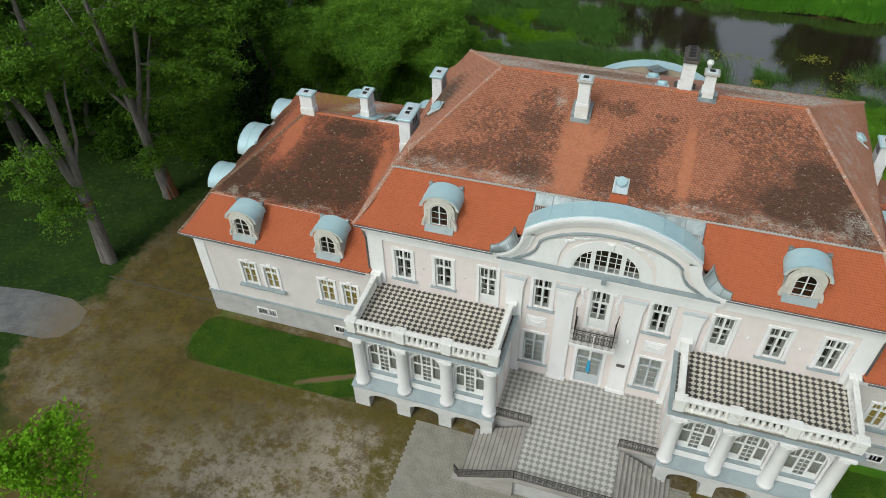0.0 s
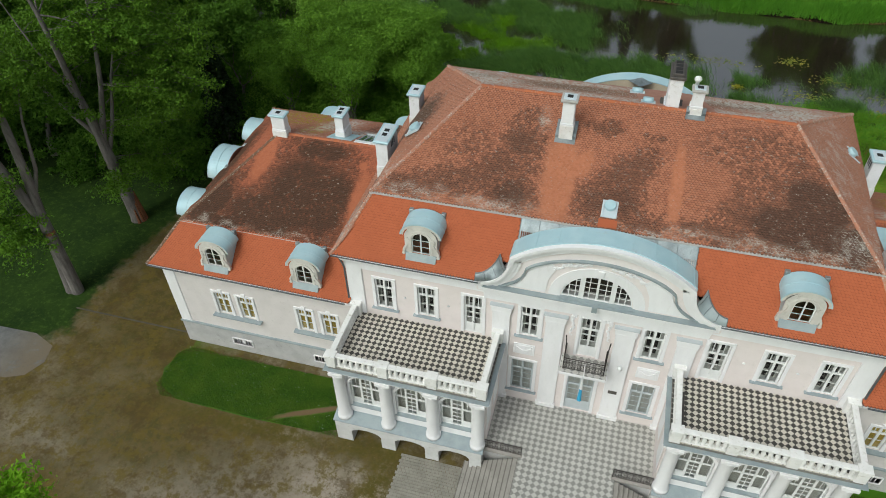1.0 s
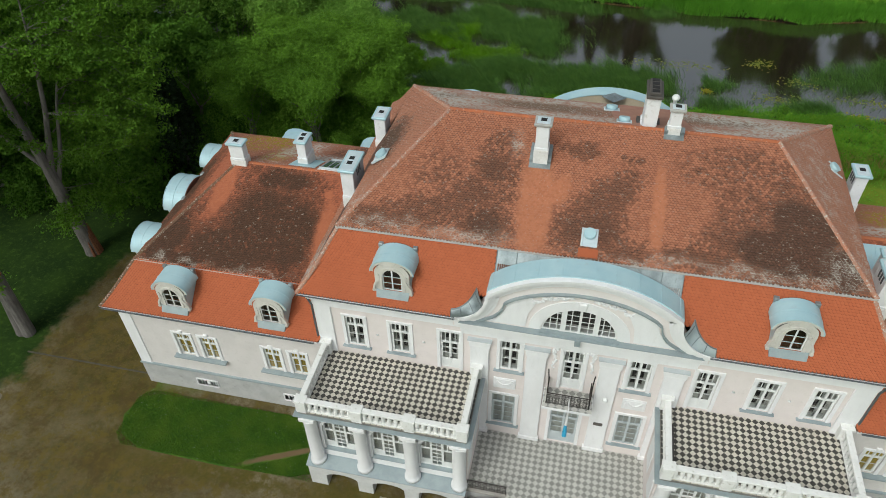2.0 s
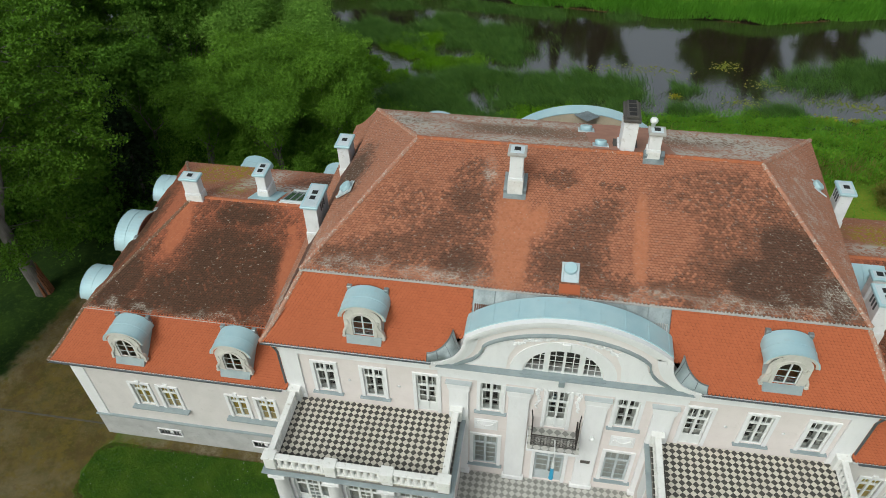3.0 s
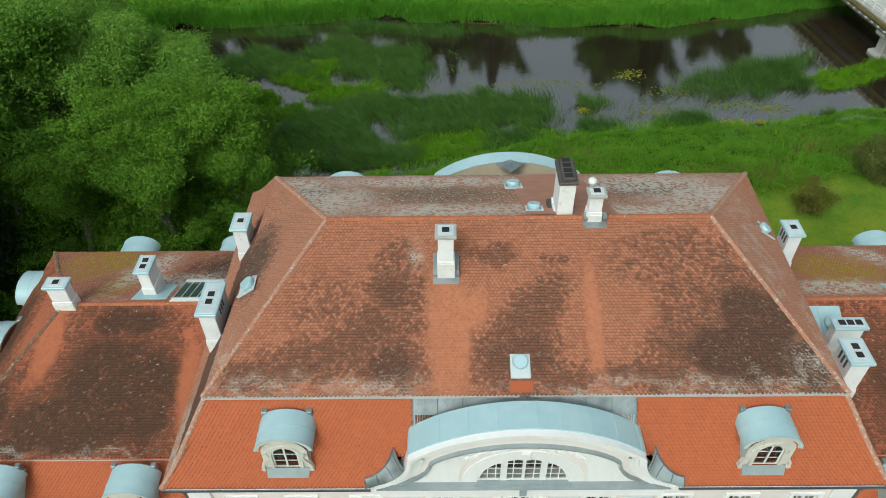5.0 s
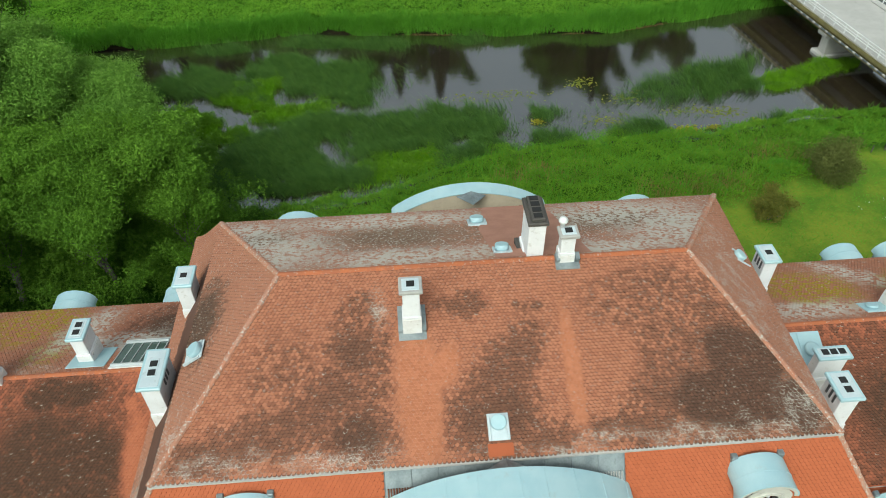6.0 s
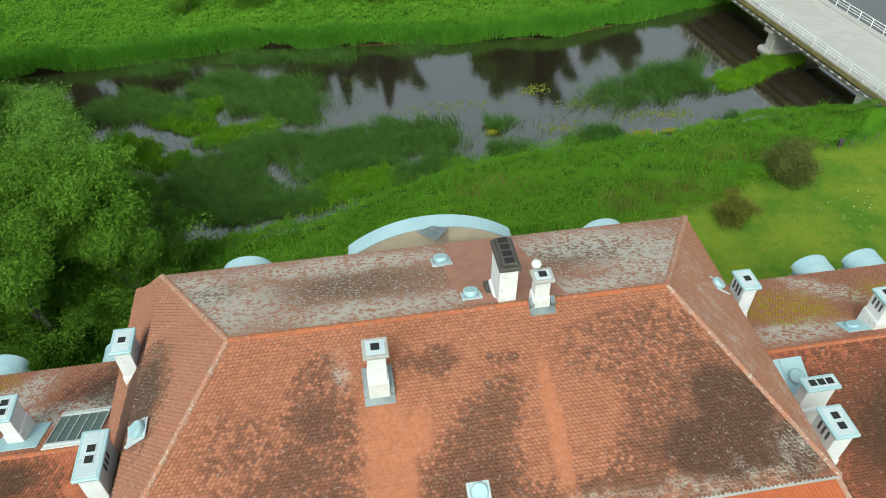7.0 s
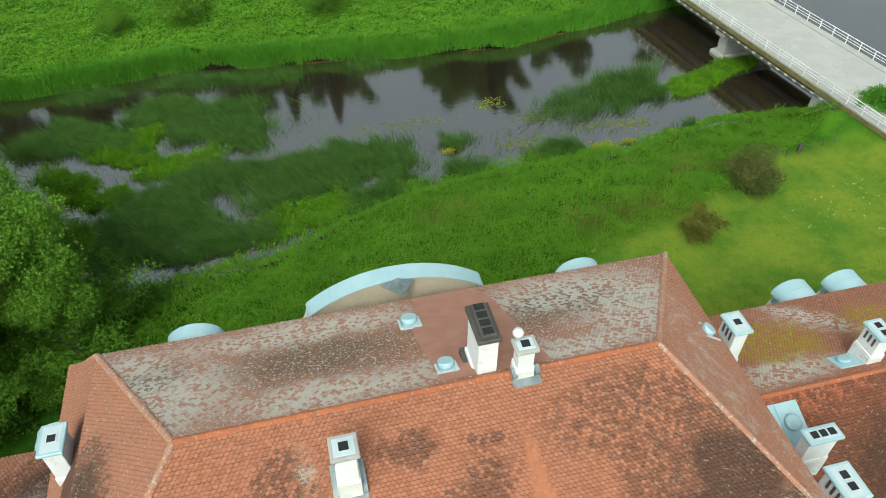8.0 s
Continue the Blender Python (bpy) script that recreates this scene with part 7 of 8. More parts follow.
for name, beds, count, (h0, h1), w, m, lean, text in (("dark_reeds", DARK_BEDS, 92000, (0.7, 1.6), 0.045, REED_D, (-0.6, 0.15), "dark green reeds bent over in the river"), ("sedge", LIGHT_BEDS, 36000, (0.3, 0.9), 0.07, REED_L, (0.05, -0.15), "light green sedge islands in the river"), ("scattered_reeds", THIN_BEDS, 2200, (0.25, 0.75), 0.05, REED_D, (-0.9, 0.1), "thin stray reeds standing in open water")):
    area = np.array([b[2] * b[3] for b in beds])
    share = (count * area / area.sum()).astype(int)
    pts = np.concatenate([np.stack([vrng.uniform(b[0] - 1.6 * b[2], b[0] + 1.6 * b[2], 3 * c), vrng.uniform(b[1] - b[2] * 0.75 - 1.3 * b[3], b[1] + b[2] * 0.75 + 1.3 * b[3], 3 * c), np.full(3 * c, WATER_Z - 0.1)], 1) for b, c in zip(beds, np.maximum(share, 500))])
    pts = pts[inside(pts, beds, vrng) & (pts[:, 1] > near_bank(pts[:, 0]) - 0.5) & (pts[:, 1] < far_bank(pts[:, 0]) - 0.3)]
    if name != "scattered_reeds":
        thin = np.sin(pts[:, 0] * 1.1 + 2 * np.sin(pts[:, 1] * 0.7)) * np.sin(pts[:, 1] * 1.7 + np.sin(pts[:, 0] * 0.9))
        pts = pts[(thin > (-0.6 if m == REED_D else -0.9)) | (vrng.random(len(pts)) < 0.3)]
    tall = 0.45 + 0.9 * lumps(pts[:, 0], pts[:, 1], 1.3, 5)
    v, f = blades(pts, vrng.uniform(h0, h1, len(pts)) * tall, w, vrng, lean)
    tagged(raw(name, v, f, m, kind="stuff"), text, "reeds")
    if m == REED_L:
        pts[:, 2] += vrng.uniform(0.5, 1.0, len(pts)) * (0.2 + 1.1 * lumps(pts[:, 0], pts[:, 1], 1.1, 6) ** 1.5)
        v, f = leaf_quads(pts, 0.17, vrng, 0.9)
        tagged(new("marsh_herbs", fast_mesh("marsh_herbs", v, f, NETTLE)), "leafy bright marsh herbs among the sedge", "herbs", kind="stuff")
# floating leaves and lilies
spots = [(23.1, 55.8, 3.1, 1.4, -8), (19.7, 51.5, 2.8, 1.2, 15), (32.4, 51.9, 2.5, 0.9, -5), (18.4, 59.4, 1.7, 1.3, 0), (8, 57.5, 6, 1.2, 5), (28.5, 52.6, 4, 1.2, 10)]
pts = np.concatenate([np.stack([vrng.normal(b[0], b[2] * 0.5, 90), vrng.normal(b[1], b[3] * 0.5, 90), np.full(90, WATER_Z + 0.02)], 1) for b in spots])
v, f = leaf_quads(pts, 0.30, vrng, 12.0)
tagged(new("lily_pads", fast_mesh("lily_pads", v, f, PAD)), "yellow-green water lily pads afloat", "lily pads", kind="stuff")
YELLOW = leaf_material("yellow_lily_leaf", (0.22, 0.23, 0.02), (0.38, 0.35, 0.04))
pts = np.concatenate([np.stack([vrng.normal(x, r, c), vrng.normal(y, r * 0.5, c), WATER_Z + vrng.uniform(0.05, 0.3, c)], 1) for x, y, r, c in ((27.3, 48.7, 0.7, 260), (30.1, 49.0, 0.4, 60), (35.2, 49.6, 0.45, 70), (12.0, 51.7, 0.4, 70), (0.2, 46.8, 0.5, 60))])
v, f = leaf_quads(pts, 0.30, vrng, 1.5)
tagged(new("yellow_lilies", fast_mesh("yellow_lilies", v, f, YELLOW)), "clumps of yellowing lily leaves", "lilies", kind="stuff")
# a dry brown fringe at the foot of the far bank
n = 7000
pts = np.stack([vrng.uniform(-62, 75, n), np.zeros(n), np.full(n, WATER_Z - 0.05)], 1)
pts[:, 1] = far_bank(pts[:, 0]) - 0.55 + vrng.normal(0, 0.12, n)
pts = pts[np.sin(pts[:, 0] * 0.7) + np.sin(pts[:, 0] * 0.23 + 1) + vrng.normal(0, 0.4, n)[: len(pts)] > 0.3]
v, f = blades(pts, vrng.uniform(0.1, 0.28, len(pts)), 0.06, vrng)
tagged(raw("dry_fringe", v, f, STRAW, kind="stuff"), "dry straw-brown fringe at the water's edge", "grass")

# pale dry stems and coarse grass in the bank's growth
n = 2000
pts = np.concatenate([np.stack([vrng.normal(x, r, n // 4), vrng.normal(y, r * 0.6, n // 4), np.zeros(n // 4)], 1) for x, y, r in ((20.5, 35.5, 1.5), (24.5, 36.5, 1.6), (10.0, 40.0, 2.6), (32.0, 41.5, 2.6))])
pts[:, 2] = ground_z(pts[:, 0], pts[:, 1]) + 0.4
v, f = blades(pts, vrng.uniform(0.5, 1.1, len(pts)), 0.035, vrng)
tagged(raw("dry_stems", v, f, STRAW, kind="stuff"), "pale dry stems among the nettles", "grass")

# far bank: a fringe of tall grass and a rough meadow
n = 46000
pts = np.stack([vrng.uniform(-62, 75, n), np.zeros(n), np.zeros(n)], 1)
pts[:, 1] = far_bank(pts[:, 0]) + np.abs(vrng.normal(0, 1.7, n)) - 1.35 + 0.8 * lumps(pts[:, 0], pts[:, 0] * 0, 5.3, 8) + 0.3 * lumps(pts[:, 0], pts[:, 0] * 0, 1.1, 7)
pts[:, 2] = np.maximum(ground_z(pts[:, 0], pts[:, 1] + 0.8), WATER_Z)
v, f = blades(pts, vrng.uniform(0.6, 1.5, n) * (0.5 + 0.9 * lumps(pts[:, 0], pts[:, 1], 1.8, 9)), 0.08, vrng, (0.05, -0.1))
tagged(raw("far_bank_grass", v, f, GRASS, kind="stuff"), "tall green grass along the far bank", "grass")
n = 230000
pts = np.stack([vrng.uniform(-75, 80, n), np.zeros(n), np.zeros(n)], 1)
pts[:, 1] = far_bank(pts[:, 0]) + 2 + 26 * vrng.random(n) ** 1.3
pts[:, 2] = ground_z(pts[:, 0], pts[:, 1]) + vrng.uniform(0.5, 1.0, n) * (0.1 + 1.0 * lumps(pts[:, 0], pts[:, 1], 2.4, 3) ** 1.8 + 0.5 * lumps(pts[:, 0], pts[:, 1], 0.8, 4))
v, f = leaf_quads(pts, 0.24, vrng, 1.2)
tagged(new("meadow_herbs", fast_mesh("meadow_herbs", v, f, MEADOW)), "rough green meadow herbs beyond the river", "meadow", kind="stuff")
# mown lawn behind the house: sparse tufts and pale flowers
n = 26000
pts = np.stack([vrng.uniform(13, 54, n), vrng.uniform(18.5, 46, n), np.zeros(n)], 1)
pts = pts[pts[:, 1] < np.interp(pts[:, 0], (13, 14.5, 22, 36, 44, 52), (21, 31, 33, 37.5, 42, 46)) + 0.5]
pts[:, 2] = ground_z(pts[:, 0], pts[:, 1])
v, f = blades(pts, vrng.uniform(0.06, 0.16, len(pts)), 0.05, vrng, spread=0.9)
tagged(raw("rear_lawn_grass", v, f, GRASS, kind="stuff"), "rough mown grass behind the house", "grass")
pick = pts[inside(pts, [(38.5, 31.5, 3.0, 2.2, 20), (46, 30, 5, 5, 0)]) & (vrng.random(len(pts)) < 0.07)] + np.array([0, 0, 0.2])
v, f = leaf_quads(pick, 0.10, vrng, 2.0)
tagged(new("lawn_flowers", fast_mesh("lawn_flowers", v, f, FLAGWHITE)), "small white flowers in the rear lawn", "flowers", kind="stuff")

# ---- trees ----


def grow(rng, base, way, length, radius, depth, tips, bm, fork=(2, 4), spread=0.55, limbs=None):
    """A limb that bends, tapers and forks; the ends of its twigs go into tips."""
    p, d = Vector(base), Vector(way).normalized()
    steps = 4
    r = radius
    for i in range(steps):
        d = (d + Vector((rng.uniform(-1, 1), rng.uniform(-1, 1), rng.uniform(-0.3, 0.6))) * 0.13).normalized()
        q = p + d * (length / steps)
        rod(bm, p, q, r, r * 0.86, seg=9 if depth > 2 else 4, caps=False)
        r *= 0.86
        p = q
        if depth <= 2 and i:
            tips.append(tuple(p))
    tips.append(tuple(p))
    if depth > 0:
        for i in range(rng.randint(*fork)):
            side = Vector((rng.uniform(-1, 1), rng.uniform(-1, 1), rng.uniform(-0.1, 0.8)))
            grow(rng, p, d + side.normalized() * spread, length * rng.uniform(0.62, 0.85), r * rng.uniform(0.55, 0.8), depth - 1, tips, bm, fork, spread * 1.05)


def tree(name, seed, height, bare, radius, trunk, leaf, material, cluster, per, forks=(2, 3), depth=4, label="", spread=0.55, skirt=0, low=0.4, fine=1.0):
    """A broad-leaved tree: trunk and limbs in one mesh, its crown of many small leaves in another."""
    rng = random.Random(seed)
    nrng = np.random.default_rng(seed)
    root = tagged(new(name), label, "tree")
    bm = bmesh.new()
    tips = []
    lean = Vector((rng.uniform(-0.05, 0.05), rng.uniform(-0.05, 0.05), 1))
    rod(bm, (0, 0, -0.4), (0, 0, 0.5), trunk * 1.45, trunk * 1.08, seg=10, caps=False)
    p = Vector((0, 0, 0.45))
    q = p + lean.normalized() * bare
    rod(bm, p, q, trunk * 1.08, trunk * 0.85, seg=10, caps=False)
    for i in range(rng.randint(2, 3)):
        a = rng.uniform(0, 6.28)
        grow(rng, q - Vector((0, 0, 0.1)), Vector((math.cos(a) * spread * 0.55, math.sin(a) * spread * 0.55, 1)), (height - bare) * 0.30, trunk * 0.62, depth - 1, tips, bm, forks, spread)
    for face in bm.faces:
        face.smooth = True
    part("trunk", bm, BARK, root)
    tips = np.array(tips)
    # keep the crown inside its bounds
    top = tips[:, 2].max()
    tips[:, 2] = bare + 0.5 + (tips[:, 2] - bare - 0.5) * (height - bare - 1.0) / max(1, top - bare - 0.5)
    rad = np.hypot(tips[:, 0], tips[:, 1])
    far = np.maximum(1, rad / radius) ** nrng.uniform(0.35, 1.0, len(rad))
    tips[:, 0] /= far
    tips[:, 1] /= far
    if len(tips) > cluster:
        tips = tips[nrng.choice(len(tips), cluster, replace=False)]
    if skirt:
        # low side shoots that hide the trunk
        a, z = nrng.uniform(0, 6.28, skirt), nrng.uniform(low, bare + (height - bare) * 0.45, skirt)
        r = radius * nrng.uniform(0.25, 0.95, skirt) * np.clip(0.55 + z / height, 0, 1)
        tips = np.concatenate([tips, np.stack([np.cos(a) * r, np.sin(a) * r, z], 1)])
    size = fine * nrng.uniform(0.35, 1.15, len(tips)) * radius / 6.0
    d = nrng.normal(size=(len(tips), per, 3))
    d /= np.linalg.norm(d, axis=2)[:, :, None]
    rr = nrng.random((len(tips), per, 1)) ** 0.45
    pts = tips[:, None] + d * rr * (size[:, None, None] * np.array([1.25, 1.25, 0.75]))
    v, f = leaf_quads(pts.reshape(-1, 3), leaf, nrng, 0.3, d.reshape(-1, 3) * 0.5)
    crown = new("crown", fast_mesh("crown", v, f, material))
    crown.parent = root
    return root


def spruce(name, seed, height, radius):
    nrng = np.random.default_rng(seed)
    root = tagged(new(name), "dark green spruce with drooping boughs", "tree")
    part("trunk", rod(bmesh.new(), (0, 0, -0.3), (0, 0, height * 0.97), 0.28, 0.03, seg=7), BARK, root)
    n = 5200
    t = nrng.random(n) ** 0.75
    layer = np.floor(t * 26) / 26
    z = height * (0.06 + 0.94 * layer)
    reach = radius * (1 - layer) ** 0.85 + 0.15
    r = reach * nrng.random(n) ** 0.5
    boughs = nrng.integers(0, 9, n) / 9 * 2 * math.pi + layer * 40 + nrng.normal(0, 0.16, n)
    pts = np.stack([np.cos(boughs) * r, np.sin(boughs) * r, z - r * 0.38 + nrng.normal(0, 0.12, n)], 1)
    v, f = leaf_quads(pts, 0.50, nrng, 0.8)
    crown = new("crown", fast_mesh("crown", v, f, NEEDLE))
    crown.parent = root
    return root


def place(thing, spots):
    """The first copy is the thing itself; each spot is x, y, size, turn."""
    for i, (x, y, size, turn) in enumerate(spots):
        m = pose(x, y, float(ground_z(x, y)) - 0.1, 0, 0, turn)
        ob = thing if i == 0 else copy_thing(thing, m)
        ob.matrix_basis = m @ Matrix.Diagonal((size, size, size, 1))


def old_tree(limbs, seed, reach, boughs, low, arc, label, tufts=()):
    """An old park tree: its main limbs by hand as (x, y, z, radius) from the foot, boughs that leave them, and flat sprays of leaves."""
    rng, nrng = random.Random(seed), np.random.default_rng(seed)
    root = tagged(new("park_tree"), label, "tree")
    bm, starts, sprays = bmesh.new(), [], []
    for limb in limbs:
        for (x, y, z, r), (u, v, w, q) in zip(limb, limb[1:]):
            rod(bm, (x, y, z), (u, v, w), r, q, seg=12, caps=False)
            bmesh.ops.create_icosphere(bm, subdivisions=1, radius=q * 0.98, matrix=Matrix.Translation((u, v, w)))
            n = max(1, int(w - z))
            starts += [(Vector((x, y, z)).lerp(Vector((u, v, w)), i / n), r + (q - r) * i / n) for i in range(n) if z + (w - z) * i / n > low]
    jobs = [(*rng.choice(starts), radians(rng.uniform(*arc)), reach * rng.uniform(0.5, 1.0)) for b in range(boughs)]
    jobs += [(Vector(p), 0.1, radians(a), length) for p, a, length in tufts]
    for p, r, a, length in jobs:
        d = Vector((math.cos(a), math.sin(a), rng.uniform(-0.1, 0.7))).normalized()
        p, r = p.copy(), min(0.16, r * 0.5)
        for k in range(7):
            d = (d + Vector((rng.uniform(-0.28, 0.28), rng.uniform(-0.28, 0.28), rng.uniform(-0.30, 0.12)))).normalized()
            q = p + d * length / 7
            rod(bm, p, q, r, r * 0.78, seg=5, caps=False)
            p, r = q, r * 0.78
            if k < 1:
                continue
            for _ in range(3):
                side = Vector((rng.uniform(-1, 1), rng.uniform(-1, 1), rng.uniform(-0.35, 0.4))).normalized()
                tip = p + (d * 0.4 + side).normalized() * rng.uniform(0.7, 1.9)
                rod(bm, p, tip, max(0.012, r * 0.45), 0.008, seg=3, caps=False)
                sprays += [tuple(tip), tuple(p.lerp(tip, 0.6))]
    for face in bm.faces:
        face.smooth = True
    part("trunk", bm, BARK, root)
    c = np.array(sprays)
    per = 50
    d = nrng.normal(size=(len(c), per, 3)) * np.array([0.36, 0.36, 0.13])
    pts = (c[:, None] + d * nrng.uniform(0.6, 1.5, (len(c), 1, 1))).reshape(-1, 3)
    v, f = leaf_quads(pts, 0.21, nrng, 0.9)
    crown = new("crown", fast_mesh("crown", v, f, LEAF_OAK))
    crown.parent = root
    return root


fork_tree = old_tree([
    [(0.1, 0, -0.4, 0.70), (0.1, 0, 0.6, 0.55), (0.45, 0, 4.0, 0.46), (0.55, 0.1, 7.6, 0.38), (0.75, 0.4, 11.0, 0.31), (1.0, 0.6, 16.4, 0.22), (1.2, 0.8, 20.6, 0.15), (1.5, 0.9, 24.5, 0.04)],
    [(0.5, 0, 7.0, 0.34), (0.25, -0.4, 10.2, 0.30), (-0.05, -0.7, 13.4, 0.25), (-0.4, -1.0, 15.6, 0.21), (-1.2, -1.2, 18.4, 0.15), (-2.4, -1.4, 23.0, 0.04)],
    [(0.6, 0.2, 8.6, 0.16), (1.2, 0.9, 11.0, 0.13), (1.6, 1.3, 14.6, 0.08), (2.4, 1.8, 18.0, 0.03)]], 6, 5.6, 18, 14.5, (110, 265), "tall forked park tree with a bare grey trunk", [((0.4, 0, 8.0), 225, 2.8), ((0.3, 0, 6.6), 215, 2.0), ((0.3, -0.3, 11.0), 215, 3.0)])
place(fork_tree, [(-38.85, 2.4, 1.0, 0)])
spread_tree = old_tree([
    [(0.15, 0, -0.4, 0.74), (0.1, 0, 0.6, 0.58), (-0.25, 0, 4.8, 0.47), (-0.4, 0, 8.6, 0.38), (-0.7, -0.2, 12.4, 0.28), (-0.6, -0.4, 15.2, 0.22), (-0.75, -0.6, 18.5, 0.15), (-1.4, -0.9, 23.5, 0.04)],
    [(-0.35, 0, 7.6, 0.27), (0.2, 0.5, 10.2, 0.22), (0.75, 0.9, 12.6, 0.18), (1.4, 1.3, 16.4, 0.13), (2.1, 1.5, 21.0, 0.04)],
    [(-0.4, 0, 8.2, 0.18), (-1.6, -0.4, 10.2, 0.14), (-3.0, -0.8, 12.6, 0.10), (-4.4, -1.0, 14.6, 0.07), (-7.0, -1.6, 17.0, 0.03)],
    [(-0.7, -0.2, 11.6, 0.16), (-2.0, 0.3, 13.0, 0.12), (-3.6, 0.6, 15.0, 0.07), (-5.4, 1.0, 18.6, 0.03)],
    [(-0.3, 0.1, 6.6, 0.19), (0.5, 0.9, 9.4, 0.15), (1.3, 1.6, 13.0, 0.10), (2.6, 2.4, 17.0, 0.03)]], 14, 7.6, 40, 11.0, (-10, 175), "broad old park tree with mossy spreading boughs", [((-0.2, 0.2, 6.0), 60, 3.4), ((-0.2, 0.2, 6.4), 30, 4.6), ((-0.3, 0.2, 7.2), 90, 5.0), ((0.2, 0.4, 9.0), 45, 7.0), ((0.2, 0.4, 9.6), 20, 6.0), ((-0.3, 0, 5.4), 330, 1.6), ((0.6, 0.9, 12.0), 50, 8.0), ((0.6, 0.9, 11.0), 75, 7.0)])
place(spread_tree, [(-38.75, 11.0, 1.0, 0), (-55.5, 12.5, 1.0, 140), (-46.5, 30.0, 0.95, 250)])
edge_tree = tree("bank_tree", 12, 13, 0.8, 6.8, 0.32, 0.165, LEAF_GREY, 1500, 100, (2, 4), 4, "dense light green willow on the river bank", skirt=120, fine=1.15)
place(edge_tree, [(-25, 38.5, 1.0, 80), (-30, 46.5, 1.0, 150), (-32, 38, 1.1, 20), (-36, 46.5, 1.1, 100), (-36.5, 38, 1.2, 60), (-40, 51, 1.15, 200), (-33.5, 43, 1.0, 12), (-28, 42.5, 0.95, 250), (-40.5, 44, 1.15, 310), (-45, 53, 1.1, 40)])
# finer-leaved, darker tree; dimmer light near the house is part of its colour
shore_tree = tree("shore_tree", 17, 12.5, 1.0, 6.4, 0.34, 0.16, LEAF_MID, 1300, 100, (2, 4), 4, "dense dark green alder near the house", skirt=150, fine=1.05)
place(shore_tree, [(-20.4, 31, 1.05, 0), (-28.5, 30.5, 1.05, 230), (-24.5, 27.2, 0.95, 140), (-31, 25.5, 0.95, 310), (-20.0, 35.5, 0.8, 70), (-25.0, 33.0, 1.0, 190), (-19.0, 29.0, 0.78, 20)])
wood = tree("wood_tree", 23, 18, 1.5, 7.0, 0.4, 0.36, LEAF_DARK, 420, 52, (2, 3), 4, "dark green woodland tree", skirt=90)
# the tree at (-61, 1.5) stands out of view, added to shade the grass
place(wood, [(-44, 33, 0.9, 120), (-52, 40, 1.1, 190), (-53, 54, 1.1, 250), (-62, 46, 1.2, 30), (-61, 30, 1.1, 95), (-46, 60, 1.0, 10), (-52, 24, 1.0, 140), (-66, 18, 1.15, 77), (-70, 34, 1.2, 200), (-72, 60, 1.2, 20), (-37, 28, 0.8, 310), (-47, 27, 0.9, 10), (-52, 17.5, 0.95, 65), (-60, 21, 1.0, 145), (-46.5, 19.5, 0.75, 215), (-63, 8, 1.1, 265), (-41, 24, 0.75, 170), (-56, 33, 1.1, 50), (-36, 33, 0.9, 75), (-58, 62, 1.0, 80), (-61, 1.5, 1.1, 33)])
fir = spruce("spruce", 31, 17, 3.4)
place(fir, [(-36.5, 23.5, 0.75, 0)])
maple = tree("young_maple", 44, 9.0, 2.0, 4.2, 0.16, 0.15, MAPLE, 200, 70, (2, 3), 3, "young light green maple in the yard")
place(maple, [(-23.3, -18.6, 1.4, 0)])
# trees on the far side, seen in the river's reflections
far_tree = spruce("spruce", 35, 25, 4.0)
tagged(far_tree, "tall dark spruce beyond the river")
place(far_tree, [(-38, 103, 1.0, 0), (-31, 100, 0.9, 40), (-2, 100, 0.95, 10), (5, 98, 0.95, 50), (32, 97, 1.0, 20), (68, 104, 1.0, 60)])
far_leaf = tree("far_tree", 57, 20, 3.0, 6.5, 0.5, 0.65, LEAF_DARK, 130, 45, (2, 3), 4, "broad dark tree beyond the river")
place(far_leaf, [(-44, 101, 1.1, 200), (-33, 101, 1.1, 90), (-22, 102, 1.1, 10), (-12, 102, 1.1, 260), (-50, 104, 1.0, 0), (-6, 101, 1.0, 30), (2, 103, 1.05, 60), (9, 100, 1.0, 90), (-27, 104, 1.0, 130), (75, 104, 1.1, 20), (23, 101, 1.0, 200), (29, 103, 1.1, 140), (36, 100, 1.05, 80), (43, 103, 1.0, 10), (-38, 106, 1.0, 50), (-18, 106, 0.9, 70), (49, 101, 1.05, 30), (67, 100, 1.1, 90), (33, 98, 1.2, 75), (25.5, 98, 1.1, 15)])


def shrub(name, seed, size, material, label, n=7500, leaf=0.19, tall=1.0):
    nrng = np.random.default_rng(seed)
    root = tagged(new(name), label, "bush")
    rng = random.Random(seed)
    bm = bmesh.new()
    for i in range(14):
        a = rng.uniform(0, 6.28)
        rod(bm, (0.1 * math.cos(a), 0.1 * math.sin(a), -0.1), (size * 0.7 * math.cos(a), size * 0.7 * math.sin(a), size * rng.uniform(0.6, 1.2)), 0.05, 0.012, seg=5)
    part("stems", bm, BARK, root)
    c = nrng.normal(size=(60, 3)) * np.array([0.48, 0.48, 0.36 * tall]) * size + np.array([0, 0, size * 0.72 * tall])
    c[:, 2] = np.clip(c[:, 2], 0.2, None)
    pts = c[nrng.integers(0, 60, n)] + nrng.normal(size=(n, 3)) * size * 0.17
    pts = pts[pts[:, 2] > 0]
    v, f = leaf_quads(pts, leaf, nrng, 0.4)
    crown = new("crown", fast_mesh("crown", v, f, material))
    crown.parent = root
    return root


